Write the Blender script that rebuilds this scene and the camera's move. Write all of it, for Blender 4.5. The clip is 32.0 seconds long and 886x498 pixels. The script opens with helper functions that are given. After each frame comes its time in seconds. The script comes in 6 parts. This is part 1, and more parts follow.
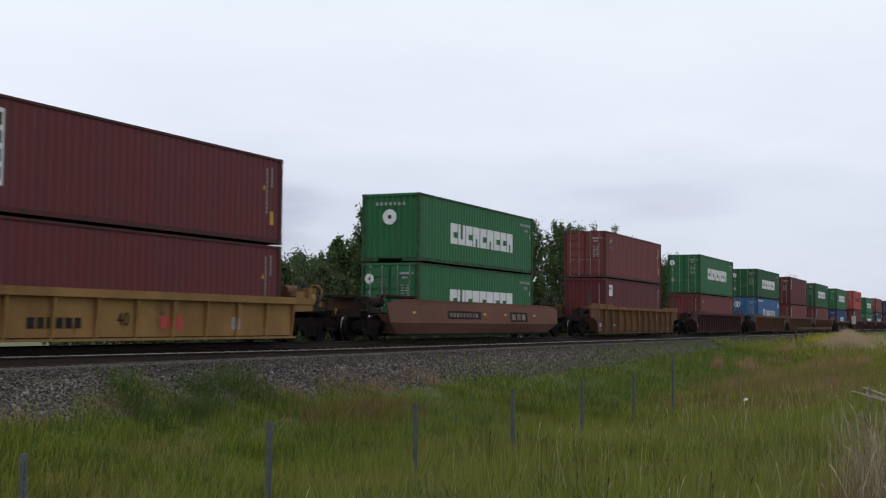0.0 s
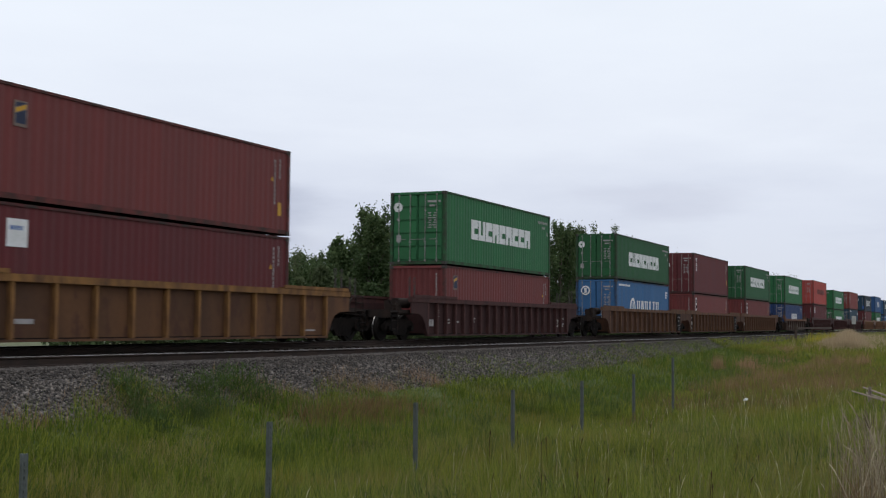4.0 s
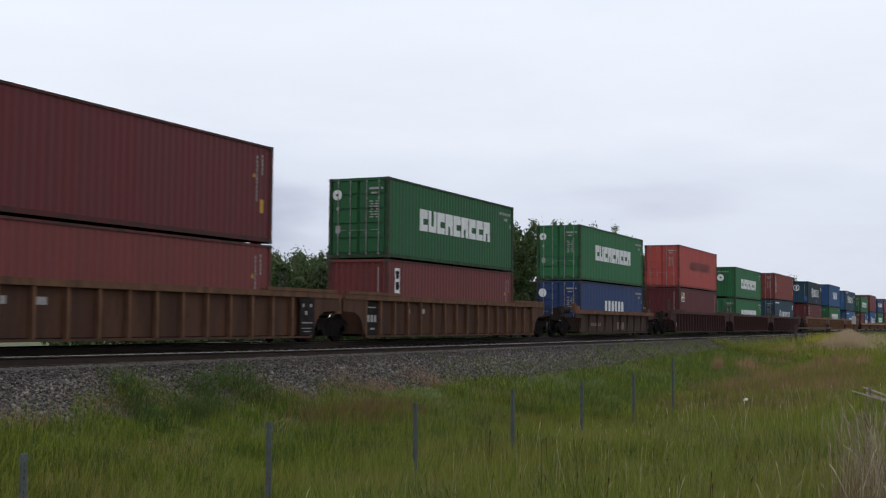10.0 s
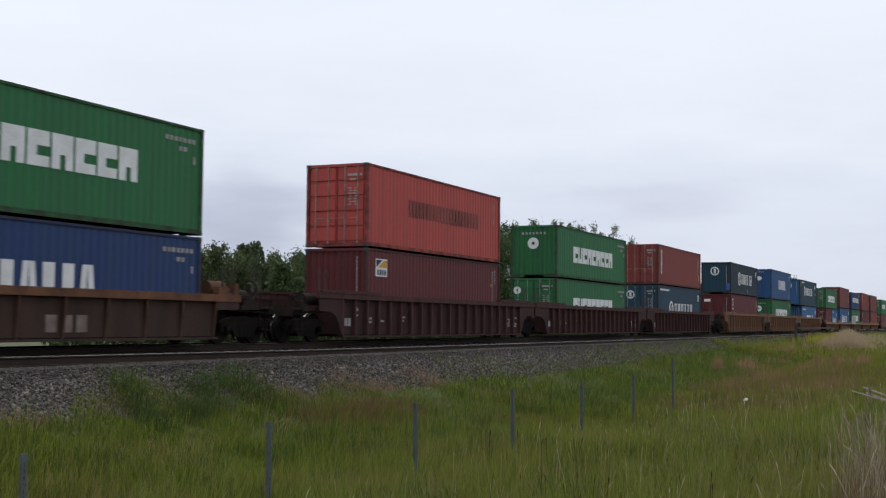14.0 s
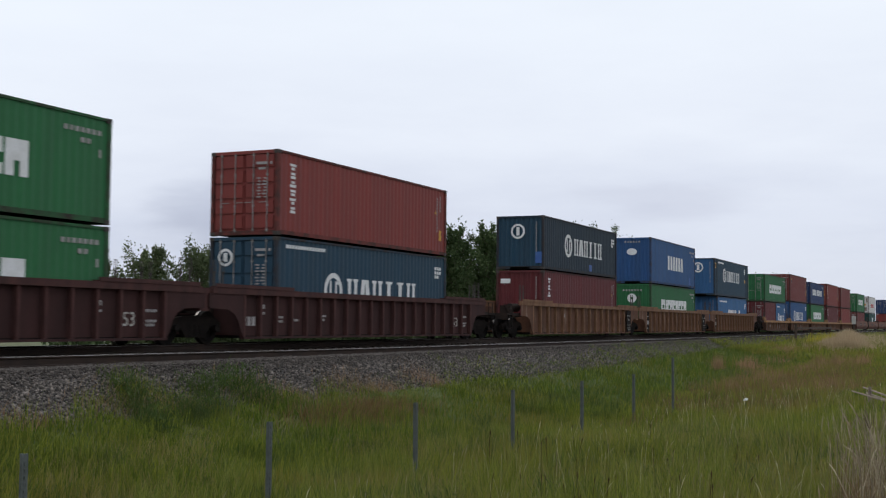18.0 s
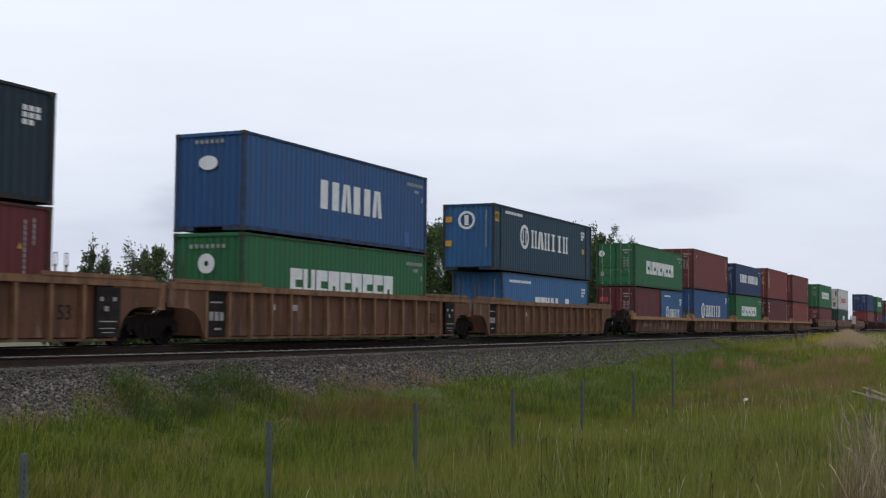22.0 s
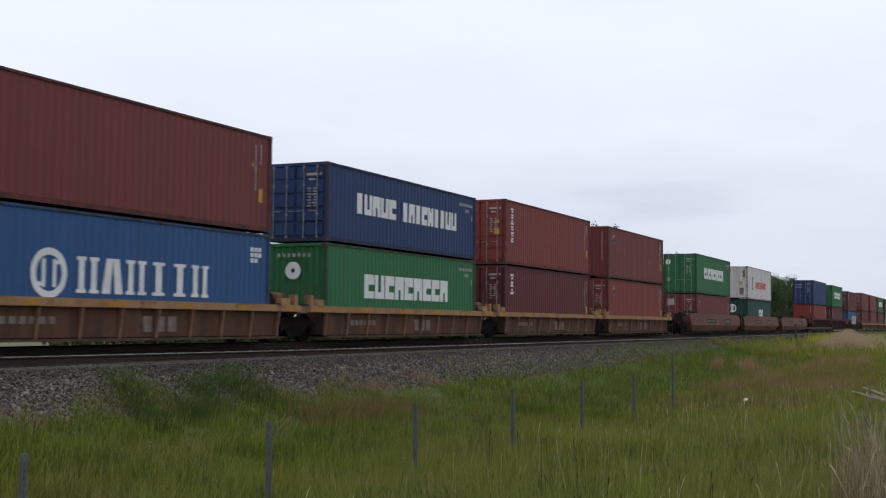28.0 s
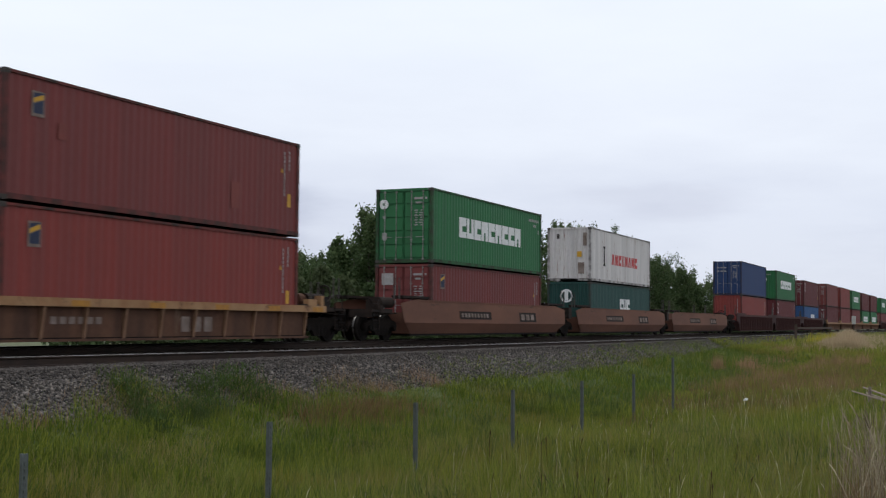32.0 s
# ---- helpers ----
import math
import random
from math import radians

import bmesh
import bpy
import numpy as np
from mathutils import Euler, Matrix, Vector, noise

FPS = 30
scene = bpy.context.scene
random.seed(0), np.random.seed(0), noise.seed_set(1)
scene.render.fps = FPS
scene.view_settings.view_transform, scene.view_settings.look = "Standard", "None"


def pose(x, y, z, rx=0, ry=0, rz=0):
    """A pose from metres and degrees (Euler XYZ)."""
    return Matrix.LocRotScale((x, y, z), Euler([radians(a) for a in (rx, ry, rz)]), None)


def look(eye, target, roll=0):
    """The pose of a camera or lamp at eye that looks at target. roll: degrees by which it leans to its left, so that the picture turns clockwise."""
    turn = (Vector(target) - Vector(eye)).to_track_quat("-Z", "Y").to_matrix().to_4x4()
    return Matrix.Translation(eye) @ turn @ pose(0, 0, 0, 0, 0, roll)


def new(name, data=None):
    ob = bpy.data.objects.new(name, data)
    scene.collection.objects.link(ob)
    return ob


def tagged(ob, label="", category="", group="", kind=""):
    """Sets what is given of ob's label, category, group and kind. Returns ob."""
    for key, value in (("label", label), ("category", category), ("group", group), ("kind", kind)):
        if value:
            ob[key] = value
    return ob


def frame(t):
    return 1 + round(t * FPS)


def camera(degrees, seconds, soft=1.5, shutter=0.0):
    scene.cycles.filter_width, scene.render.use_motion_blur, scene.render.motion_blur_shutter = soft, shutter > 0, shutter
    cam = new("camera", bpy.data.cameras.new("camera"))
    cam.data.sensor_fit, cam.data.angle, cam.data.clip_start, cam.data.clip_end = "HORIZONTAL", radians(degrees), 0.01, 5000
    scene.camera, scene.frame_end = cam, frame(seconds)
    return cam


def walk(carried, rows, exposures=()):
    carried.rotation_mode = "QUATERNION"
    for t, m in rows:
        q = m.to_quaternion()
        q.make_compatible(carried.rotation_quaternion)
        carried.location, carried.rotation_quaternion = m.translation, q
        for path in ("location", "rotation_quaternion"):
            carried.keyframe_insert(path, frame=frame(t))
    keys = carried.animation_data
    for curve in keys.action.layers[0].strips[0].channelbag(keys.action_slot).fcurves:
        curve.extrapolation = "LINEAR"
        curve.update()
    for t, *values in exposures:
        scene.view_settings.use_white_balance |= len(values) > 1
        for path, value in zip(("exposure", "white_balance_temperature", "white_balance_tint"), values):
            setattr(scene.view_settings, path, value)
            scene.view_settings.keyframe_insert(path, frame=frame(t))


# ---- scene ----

# ------------------------------------------------------------------ camera
SECONDS = 32.0
EYE = 2.0
cam = camera(40.80, SECONDS, soft=1.2, shutter=0.3)
walk(cam, [(0.0, pose(0, 0, EYE, 93.536, -0.509, -65.262)), (SECONDS, pose(0, 0, EYE, 93.536, -0.509, -65.262))],
     exposures=[(0.0, -0.02), (10.0, 0.0), (20.0, 0.01), (SECONDS, 0.05)])

# plan: x along the track, y across it, z up
RAIL_Z = 1.34          # rail tops
TRACK_FAR = 20.675     # centre line of the track with the train
TRACK_NEAR = 15.30     # centre line of the empty track
SPEED = 11.240         # m/s towards -x
GAUGE = 1.505          # between rail head centres

# ------------------------------------------------------------------ light
world = bpy.data.worlds.new("overcast_sky")
scene.world = world
world.use_nodes = True
wt = world.node_tree
for n in list(wt.nodes):
    wt.nodes.remove(n)
SUN_EL, SUN_ROT = 56.0, 12.0


def build_sky():
    N, Lk = wt.nodes, wt.links
    out = N.new("ShaderNodeOutputWorld")
    bg = N.new("ShaderNodeBackground")
    sky = N.new("ShaderNodeTexSky")
    sky.sky_type = "NISHITA"
    sky.sun_disc = False
    sky.sun_elevation, sky.sun_rotation = radians(SUN_EL), radians(SUN_ROT)
    bg.inputs["Strength"].default_value = 1.0
    dim = N.new("ShaderNodeMixRGB")
    dim.blend_type = "MULTIPLY"
    dim.inputs[0].default_value = 1.0
    dim.inputs[2].default_value = (0.10, 0.10, 0.10, 1)
    Lk.new(sky.outputs[0], dim.inputs[1])
    tc = N.new("ShaderNodeTexCoord")
    sep = N.new("ShaderNodeSeparateXYZ")
    Lk.new(tc.outputs["Generated"], sep.inputs[0])
    # cloud deck: stretched noise, denser and greyer towards the horizon
    mp = N.new("ShaderNodeMapping")
    mp.inputs["Scale"].default_value = (1.0, 1.0, 4.5)
    Lk.new(tc.outputs["Generated"], mp.inputs[0])
    nz = N.new("ShaderNodeTexNoise")
    nz.inputs["Scale"].default_value = 3.2
    nz.inputs["Detail"].default_value = 7
    nz.inputs["Roughness"].default_value = 0.55
    Lk.new(mp.outputs[0], nz.inputs["Vector"])
    el = N.new("ShaderNodeValToRGB")
    cr = el.color_ramp
    cr.elements[0].position, cr.elements[0].color = 0.0, (0.68, 0.73, 0.86, 1)
    cr.elements[1].position, cr.elements[1].color = 0.26, (0.90, 0.955, 1.04, 1)
    e = cr.elements.new(0.09)
    e.color = (0.74, 0.79, 0.92, 1)
    e = cr.elements.new(0.16)
    e.color = (0.86, 0.91, 1.01, 1)
    Lk.new(sep.outputs[2], el.inputs[0])
    cl = N.new("ShaderNodeValToRGB")
    cl.color_ramp.elements[0].position, cl.color_ramp.elements[0].color = 0.34, (0.875, 0.872, 0.892, 1)
    cl.color_ramp.elements[1].position, cl.color_ramp.elements[1].color = 0.62, (1.04, 1.03, 1.01, 1)
    Lk.new(nz.outputs[0], cl.inputs[0])
    mul = N.new("ShaderNodeMixRGB")
    mul.blend_type = "MULTIPLY"
    fade = N.new("ShaderNodeMapRange")
    fade.inputs["From Min"].default_value, fade.inputs["From Max"].default_value = 0.05, 0.22
    fade.inputs["To Min"].default_value, fade.inputs["To Max"].default_value = 1.0, 0.25
    Lk.new(sep.outputs[2], fade.inputs[0])
    Lk.new(fade.outputs[0], mul.inputs[0])
    Lk.new(el.outputs[0], mul.inputs[1])
    Lk.new(cl.outputs[0], mul.inputs[2])
    # a ragged grey bank of cloud low over the far side of the line, and a fainter one farther along
    last = mul.outputs[0]
    for heading, height, wide, tall, tone in ((55.6, 0.082, 0.066, 0.040, (0.71, 0.72, 0.77, 1)), (75.5, 0.105, 0.060, 0.016, (0.93, 0.925, 0.935, 1)),
                                              (47.0, 0.062, 0.110, 0.020, (0.91, 0.92, 0.95, 1))):
        a = radians(heading)
        warp = N.new("ShaderNodeVectorMath")
        warp.operation = "MULTIPLY_ADD"
        wn = N.new("ShaderNodeTexNoise")
        wn.inputs["Scale"].default_value, wn.inputs["Detail"].default_value = 9.0, 6
        Lk.new(mp.outputs[0], wn.inputs["Vector"])
        warp.inputs[1].default_value = (0.12, 0.12, 0.05)
        Lk.new(wn.outputs["Color"], warp.inputs[0])
        Lk.new(tc.outputs["Generated"], warp.inputs[2])
        off = N.new("ShaderNodeVectorMath")
        off.operation = "SUBTRACT"
        off.inputs[1].default_value = (math.sin(a) + 0.06, math.cos(a) + 0.06, height + 0.025)
        Lk.new(warp.outputs[0], off.inputs[0])
        size = N.new("ShaderNodeVectorMath")
        size.operation = "DIVIDE"
        size.inputs[1].default_value = (wide, wide, tall)
        Lk.new(off.outputs[0], size.inputs[0])
        far = N.new("ShaderNodeVectorMath")
        far.operation = "LENGTH"
        Lk.new(size.outputs[0], far.inputs[0])
        mask = N.new("ShaderNodeMapRange")
        mask.interpolation_type = "SMOOTHSTEP"
        mask.inputs["From Min"].default_value, mask.inputs["From Max"].default_value = 0.25, 1.45
        mask.inputs["To Min"].default_value, mask.inputs["To Max"].default_value = 1.0, 0.0
        Lk.new(far.outputs["Value"], mask.inputs[0])
        bank = N.new("ShaderNodeMixRGB")
        bank.blend_type = "MULTIPLY"
        bank.inputs[2].default_value = tone
        Lk.new(mask.outputs[0], bank.inputs[0])
        Lk.new(last, bank.inputs[1])
        last = bank.outputs[0]
    mix = N.new("ShaderNodeMixRGB")
    mix.inputs[0].default_value = 0.92
    Lk.new(dim.outputs[0], mix.inputs[1])
    Lk.new(last, mix.inputs[2])
    Lk.new(mix.outputs[0], bg.inputs[0])
    Lk.new(bg.outputs[0], out.inputs[0])


build_sky()
sun_data = bpy.data.lights.new("sun", "SUN")
sun_data.energy, sun_data.angle, sun_data.color = 1.3, radians(20), (1.0, 0.97, 0.92)
sun = new("sun", sun_data)
sun.matrix_world = look((math.sin(radians(SUN_ROT)) * 50, math.cos(radians(SUN_ROT)) * 50, 70), (0, 0, 0))


# ------------------------------------------------------------------ materials
def material(name):
    m = bpy.data.materials.new(name)
    m.use_nodes = True
    return m, m.node_tree.nodes, m.node_tree.links, m.node_tree.nodes["Principled BSDF"]


def rgb(c):
    return (c[0], c[1], c[2], 1)


def surface(name, base, second, rough=0.6, metal=0.0, scale=2.0, fine=40.0, bump=0.0, spread=(0.35, 0.7), stretch=(1, 1, 1),
            spots=None, random_tint=0.0, grain=0.10):
    """Colour varied at a large and a small scale, with fine relief."""
    m, N, Lk, b = material(name)
    tc = N.new("ShaderNodeTexCoord")
    mp = N.new("ShaderNodeMapping")
    mp.inputs["Scale"].default_value = stretch
    Lk.new(tc.outputs["Object"], mp.inputs[0])
    big = N.new("ShaderNodeTexNoise")
    big.inputs["Scale"].default_value = scale
    big.inputs["Detail"].default_value = 6
    Lk.new(mp.outputs[0], big.inputs["Vector"])
    ramp = N.new("ShaderNodeValToRGB")
    ramp.color_ramp.elements[0].position, ramp.color_ramp.elements[1].position = spread
    Lk.new(big.outputs[0], ramp.inputs[0])
    mix = N.new("ShaderNodeMixRGB")
    mix.inputs[1].default_value, mix.inputs[2].default_value = rgb(base), rgb(second)
    Lk.new(ramp.outputs[0], mix.inputs[0])
    small = N.new("ShaderNodeTexNoise")
    small.inputs["Scale"].default_value = fine
    small.inputs["Detail"].default_value = 4
    Lk.new(tc.outputs["Object"], small.inputs["Vector"])
    sr = N.new("ShaderNodeValToRGB")
    sr.color_ramp.elements[0].color, sr.color_ramp.elements[1].color = (1 - grain, 1 - grain, 1 - grain, 1), (1 + grain, 1 + grain, 1 + grain, 1)
    sr.color_ramp.elements[0].position, sr.color_ramp.elements[1].position = 0.3, 0.7
    Lk.new(small.outputs[0], sr.inputs[0])
    mul = N.new("ShaderNodeMixRGB")
    mul.blend_type = "MULTIPLY"
    mul.inputs[0].default_value = 1.0
    Lk.new(mix.outputs[0], mul.inputs[1])
    Lk.new(sr.outputs[0], mul.inputs[2])
    last = mul.outputs[0]
    if spots:
        colour, level, size = spots
        sp = N.new("ShaderNodeTexNoise")
        sp.inputs["Scale"].default_value = size
        sp.inputs["Detail"].default_value = 8
        sp.inputs["Roughness"].default_value = 0.7
        Lk.new(mp.outputs[0], sp.inputs["Vector"])
        st = N.new("ShaderNodeValToRGB")
        st.color_ramp.elements[0].position, st.color_ramp.elements[1].position = level, level + 0.10
        Lk.new(sp.outputs[0], st.inputs[0])
        mx = N.new("ShaderNodeMixRGB")
        mx.inputs[2].default_value = rgb(colour)
        Lk.new(st.outputs[0], mx.inputs[0])
        Lk.new(last, mx.inputs[1])
        last = mx.outputs[0]
    if random_tint:
        info = N.new("ShaderNodeObjectInfo")
        hsv = N.new("ShaderNodeHueSaturation")
        mr = N.new("ShaderNodeMapRange")
        mr.inputs["To Min"].default_value, mr.inputs["To Max"].default_value = 1 - random_tint, 1 + random_tint
        Lk.new(info.outputs["Random"], mr.inputs[0])
        Lk.new(mr.outputs[0], hsv.inputs["Value"])
        Lk.new(last, hsv.inputs["Color"])
        last = hsv.outputs[0]
    Lk.new(last, b.inputs["Base Color"])
    b.inputs["Roughness"].default_value = rough
    b.inputs["Metallic"].default_value = metal
    b.inputs["Specular IOR Level"].default_value = 0.5 if metal > 0.5 else 0.22
    if bump:
        bp = N.new("ShaderNodeBump")
        bp.inputs["Strength"].default_value = bump
        bp.inputs["Distance"].default_value = 0.02
        Lk.new(small.outputs[0], bp.inputs["Height"])
        Lk.new(bp.outputs[0], b.inputs["Normal"])
    return m


def steel_paint(name, c, rust=(0.10, 0.045, 0.025), level=0.66):
    """Weathered container paint: faded patches, vertical streaks, rust freckles."""
    faded = tuple(min(1, x * 0.78 + 0.010) for x in c)
    return surface(name, c, faded, rough=0.6, scale=1.1, fine=6, stretch=(1.8, 1.8, 0.16), spots=(rust, level, 3.0), random_tint=0.08, grain=0.04)


def foliage(name, a, bcol, c, patch=0.25, rough=0.75):
    """Leaves and blades: every island its own tone, patches by place."""
    m, N, Lk, b = material(name)
    g = N.new("ShaderNodeNewGeometry")
    ramp = N.new("ShaderNodeValToRGB")
    ramp.color_ramp.elements[0].color, ramp.color_ramp.elements[1].color = rgb(a), rgb(bcol)
    Lk.new(g.outputs["Random Per Island"], ramp.inputs[0])
    nz = N.new("ShaderNodeTexNoise")
    nz.inputs["Scale"].default_value = patch
    nz.inputs["Detail"].default_value = 5
    Lk.new(g.outputs["Position"], nz.inputs["Vector"])
    r2 = N.new("ShaderNodeValToRGB")
    r2.color_ramp.elements[0].position, r2.color_ramp.elements[1].position = 0.48, 0.66
    Lk.new(nz.outputs[0], r2.inputs[0])
    mix = N.new("ShaderNodeMixRGB")
    mix.inputs[2].default_value = rgb(c)
    Lk.new(r2.outputs[0], mix.inputs[0])
    Lk.new(ramp.outputs[0], mix.inputs[1])
    Lk.new(mix.outputs[0], b.inputs["Base Color"])
    b.inputs["Roughness"].default_value = rough
    b.inputs["Specular IOR Level"].default_value = 0.2
    tr = N.new("ShaderNodeBsdfTranslucent")
    Lk.new(mix.outputs[0], tr.inputs[0])
    sh = N.new("ShaderNodeMixShader")
    sh.inputs[0].default_value = 0.3
    Lk.new(b.outputs[0], sh.inputs[1])
    Lk.new(tr.outputs[0], sh.inputs[2])
    Lk.new(sh.outputs[0], N["Material Output"].inputs[0])
    return m


PAINT_BASE = {
    "green": (0.025, 0.138, 0.050), "deepgreen": (0.018, 0.098, 0.034), "maroon": (0.116, 0.021, 0.023), "rust": (0.168, 0.038, 0.035), "orange": (0.42, 0.068, 0.055),
    "brick": (0.215, 0.041, 0.034), "blue": (0.029, 0.091, 0.228), "sky": (0.038, 0.125, 0.272), "navy": (0.019, 0.044, 0.128),
    "teal": (0.018, 0.054, 0.088), "ink": (0.013, 0.029, 0.046), "darkgreen": (0.016, 0.062, 0.054), "white": (0.62, 0.585, 0.57),
}
PAINT = {k: steel_paint(k + "_paint", c, *(((0.20, 0.085, 0.05), 0.575) if k == "white" else ())) for k, c in PAINT_BASE.items()}
WORN = {k: surface("worn_" + k + "_post", tuple(0.7 * a + 0.3 * r for a, r in zip(c, (0.036, 0.026, 0.022))), (0.036, 0.026, 0.022), rough=0.75, scale=3.0, fine=20)
        for k, c in PAINT_BASE.items()}
CAR = {
    "brown": surface("car_brown_paint", (0.092, 0.042, 0.024), (0.047, 0.024, 0.017), rough=0.85, scale=1.0, fine=9, stretch=(1.8, 1.8, 0.35),
                     spots=((0.040, 0.022, 0.017), 0.58, 2.2), grain=0.06),
    "smooth": surface("car_red_brown_paint", (0.155, 0.070, 0.044), (0.105, 0.048, 0.032), rough=0.8, scale=0.5, fine=6, stretch=(0.6, 0.6, 2.0),
                      spots=((0.060, 0.030, 0.022), 0.60, 1.2), grain=0.04),
    "dark": surface("car_dark_brown_paint", (0.052, 0.022, 0.020), (0.032, 0.015, 0.014), rough=0.85, scale=1.0, fine=9, stretch=(1.8, 1.8, 0.35),
                    spots=((0.070, 0.042, 0.034), 0.66, 2.2), grain=0.06),
    "yellow": surface("car_faded_yellow_paint", (0.125, 0.058, 0.026), (0.066, 0.034, 0.020), rough=0.8, scale=0.7, fine=9, stretch=(1.2, 1.2, 0.5),
                      spots=((0.070, 0.032, 0.020), 0.52, 1.6), grain=0.06),
    "ochre": surface("car_ochre_paint", (0.265, 0.150, 0.050), (0.185, 0.100, 0.036), rough=0.8, scale=0.8, fine=9, stretch=(1.2, 1.2, 0.5),
                     spots=((0.085, 0.042, 0.024), 0.60, 1.8), grain=0.06),
    "chord": surface("car_yellow_chord_paint", (0.34, 0.205, 0.105), (0.25, 0.125, 0.060), rough=0.8, scale=1.4, fine=9,
                     spots=((0.095, 0.046, 0.030), 0.56, 2.2), grain=0.06),
    "tanbrown": surface("car_tan_brown_paint", (0.138, 0.064, 0.036), (0.078, 0.039, 0.026), rough=0.85, scale=1.0, fine=9, stretch=(1.8, 1.8, 0.35),
                        spots=((0.19, 0.125, 0.088), 0.55, 1.1), grain=0.10),
}
# tan paint darkened to hold the shade of the overhanging chord
CAR["tanledge"] = surface("car_shaded_tan_paint", (0.108, 0.052, 0.031), (0.060, 0.031, 0.021), rough=0.85, scale=1.0, fine=9, stretch=(1.8, 1.8, 0.35),
                          spots=((0.16, 0.10, 0.07), 0.60, 1.4), grain=0.10)
CAR["umber"] = surface("car_umber_paint", (0.058, 0.034, 0.024), (0.034, 0.021, 0.016), rough=0.85, scale=1.0, fine=9, stretch=(1.8, 1.8, 0.35),
                       spots=((0.10, 0.055, 0.034), 0.64, 2.0), grain=0.08)
CAR["rustledge"] = surface("car_rusty_ledge_paint", (0.165, 0.075, 0.038), (0.085, 0.040, 0.024), rough=0.85, scale=1.6, fine=9, spots=((0.05, 0.028, 0.02), 0.58, 2.4), grain=0.1)
# worn stakes and chords: car paint lightened for the light they catch
CAR_EDGE = {k: surface("worn_" + k + "_lit_stake", c, d, rough=0.85, scale=2.0, fine=9, stretch=(1.8, 1.8, 0.5), spots=((0.035, 0.020, 0.016), 0.60, 2.4), grain=0.08)
            for k, c, d in (("brown", (0.148, 0.074, 0.040), (0.080, 0.042, 0.026)), ("dark", (0.078, 0.033, 0.029), (0.046, 0.022, 0.020)),
                            ("yellow", (0.24, 0.120, 0.040), (0.10, 0.050, 0.026)), ("ochre", (0.29, 0.165, 0.056), (0.19, 0.10, 0.036)), ("umber", (0.085, 0.046, 0.030), (0.045, 0.026, 0.019)), ("tanledge", (0.26, 0.150, 0.090), (0.135, 0.072, 0.042)), ("tanbrown", (0.23, 0.125, 0.070), (0.125, 0.065, 0.038)))}
M_DULL = surface("ghost_of_white_paint", (0.24, 0.19, 0.165), (0.12, 0.085, 0.068), rough=0.85, scale=3.0, fine=12, grain=0.2)
M_WHITE = surface("white_marking_paint", (0.74, 0.74, 0.74), (0.62, 0.62, 0.60), rough=0.6, scale=2.5, fine=20)
M_MARK = surface("faint_marking_paint", (0.36, 0.34, 0.33), (0.24, 0.225, 0.215), rough=0.6, scale=6, fine=30)
M_PALE = surface("pale_stencil_paint", (0.50, 0.47, 0.43), (0.34, 0.31, 0.28), rough=0.7, scale=6, fine=30)
M_AMBER = surface("amber_decal", (0.55, 0.30, 0.03), (0.45, 0.24, 0.03), rough=0.5)
M_WORNAMBER = surface("worn_amber_reflector", (0.40, 0.19, 0.03), (0.30, 0.14, 0.035), rough=0.6, scale=6)
M_BLACK = surface("black_decal", (0.020, 0.018, 0.017), (0.034, 0.028, 0.025), rough=0.95, scale=5, fine=20, grain=0.2)
M_RED = surface("red_decal", (0.50, 0.05, 0.05), (0.40, 0.05, 0.05), rough=0.6)
M_BLUEMARK = surface("blue_decal", (0.05, 0.12, 0.32), (0.05, 0.10, 0.28), rough=0.6)
M_NAVYMARK = surface("dark_navy_decal", (0.022, 0.030, 0.060), (0.035, 0.042, 0.075), rough=0.6)
M_FADE = surface("faded_red_patch", (0.185, 0.046, 0.038), (0.15, 0.040, 0.034), rough=0.6)
M_BAR = surface("galvanised_bar", (0.30, 0.29, 0.28), (0.19, 0.165, 0.15), rough=0.5, metal=0.3)
M_SEAL = surface("weathered_grey_steel", (0.075, 0.066, 0.060), (0.045, 0.038, 0.033), rough=0.7, metal=0.2)
M_DIRT = surface("greasy_black_steel", (0.008, 0.0072, 0.0068), (0.014, 0.011, 0.010), rough=0.75, scale=4, fine=30, bump=0.1)
M_FRAME = surface("dusty_cast_steel", (0.009, 0.0075, 0.0068), (0.017, 0.013, 0.011), rough=0.9, scale=4, fine=30, grain=0.2)
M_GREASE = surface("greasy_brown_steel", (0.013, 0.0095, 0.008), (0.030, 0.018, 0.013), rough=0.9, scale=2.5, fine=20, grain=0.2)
M_WHEEL = surface("worn_wheel_steel", (0.009, 0.008, 0.0075), (0.016, 0.013, 0.011), rough=0.75, metal=0.3, scale=5)
for _m in (M_DIRT, M_FRAME, M_WHEEL, M_BLACK):
    _m.node_tree.nodes["Principled BSDF"].inputs["Specular IOR Level"].default_value = 0.05
    _m.node_tree.nodes["Principled BSDF"].inputs["Metallic"].default_value = 0.0
M_RAILSIDE = surface("rusty_rail_side", (0.022, 0.015, 0.012), (0.036, 0.022, 0.016), rough=0.85, scale=3, fine=30, bump=0.1)
M_RAILTOP = surface("polished_rail_head", (0.55, 0.54, 0.53), (0.42, 0.40, 0.38), rough=0.28, metal=0.9, scale=3)
M_TREAD = surface("worn_wheel_tread", (0.30, 0.285, 0.27), (0.18, 0.17, 0.16), rough=0.4, metal=0.9, scale=3)
M_TIE = surface("creosoted_timber", (0.035, 0.027, 0.022), (0.055, 0.044, 0.036), rough=0.9, scale=6, fine=40, bump=0.3, stretch=(1, 0.2, 1))
M_POST = surface("grey_fence_steel", (0.105, 0.118, 0.115), (0.075, 0.085, 0.075), rough=0.75, scale=8)
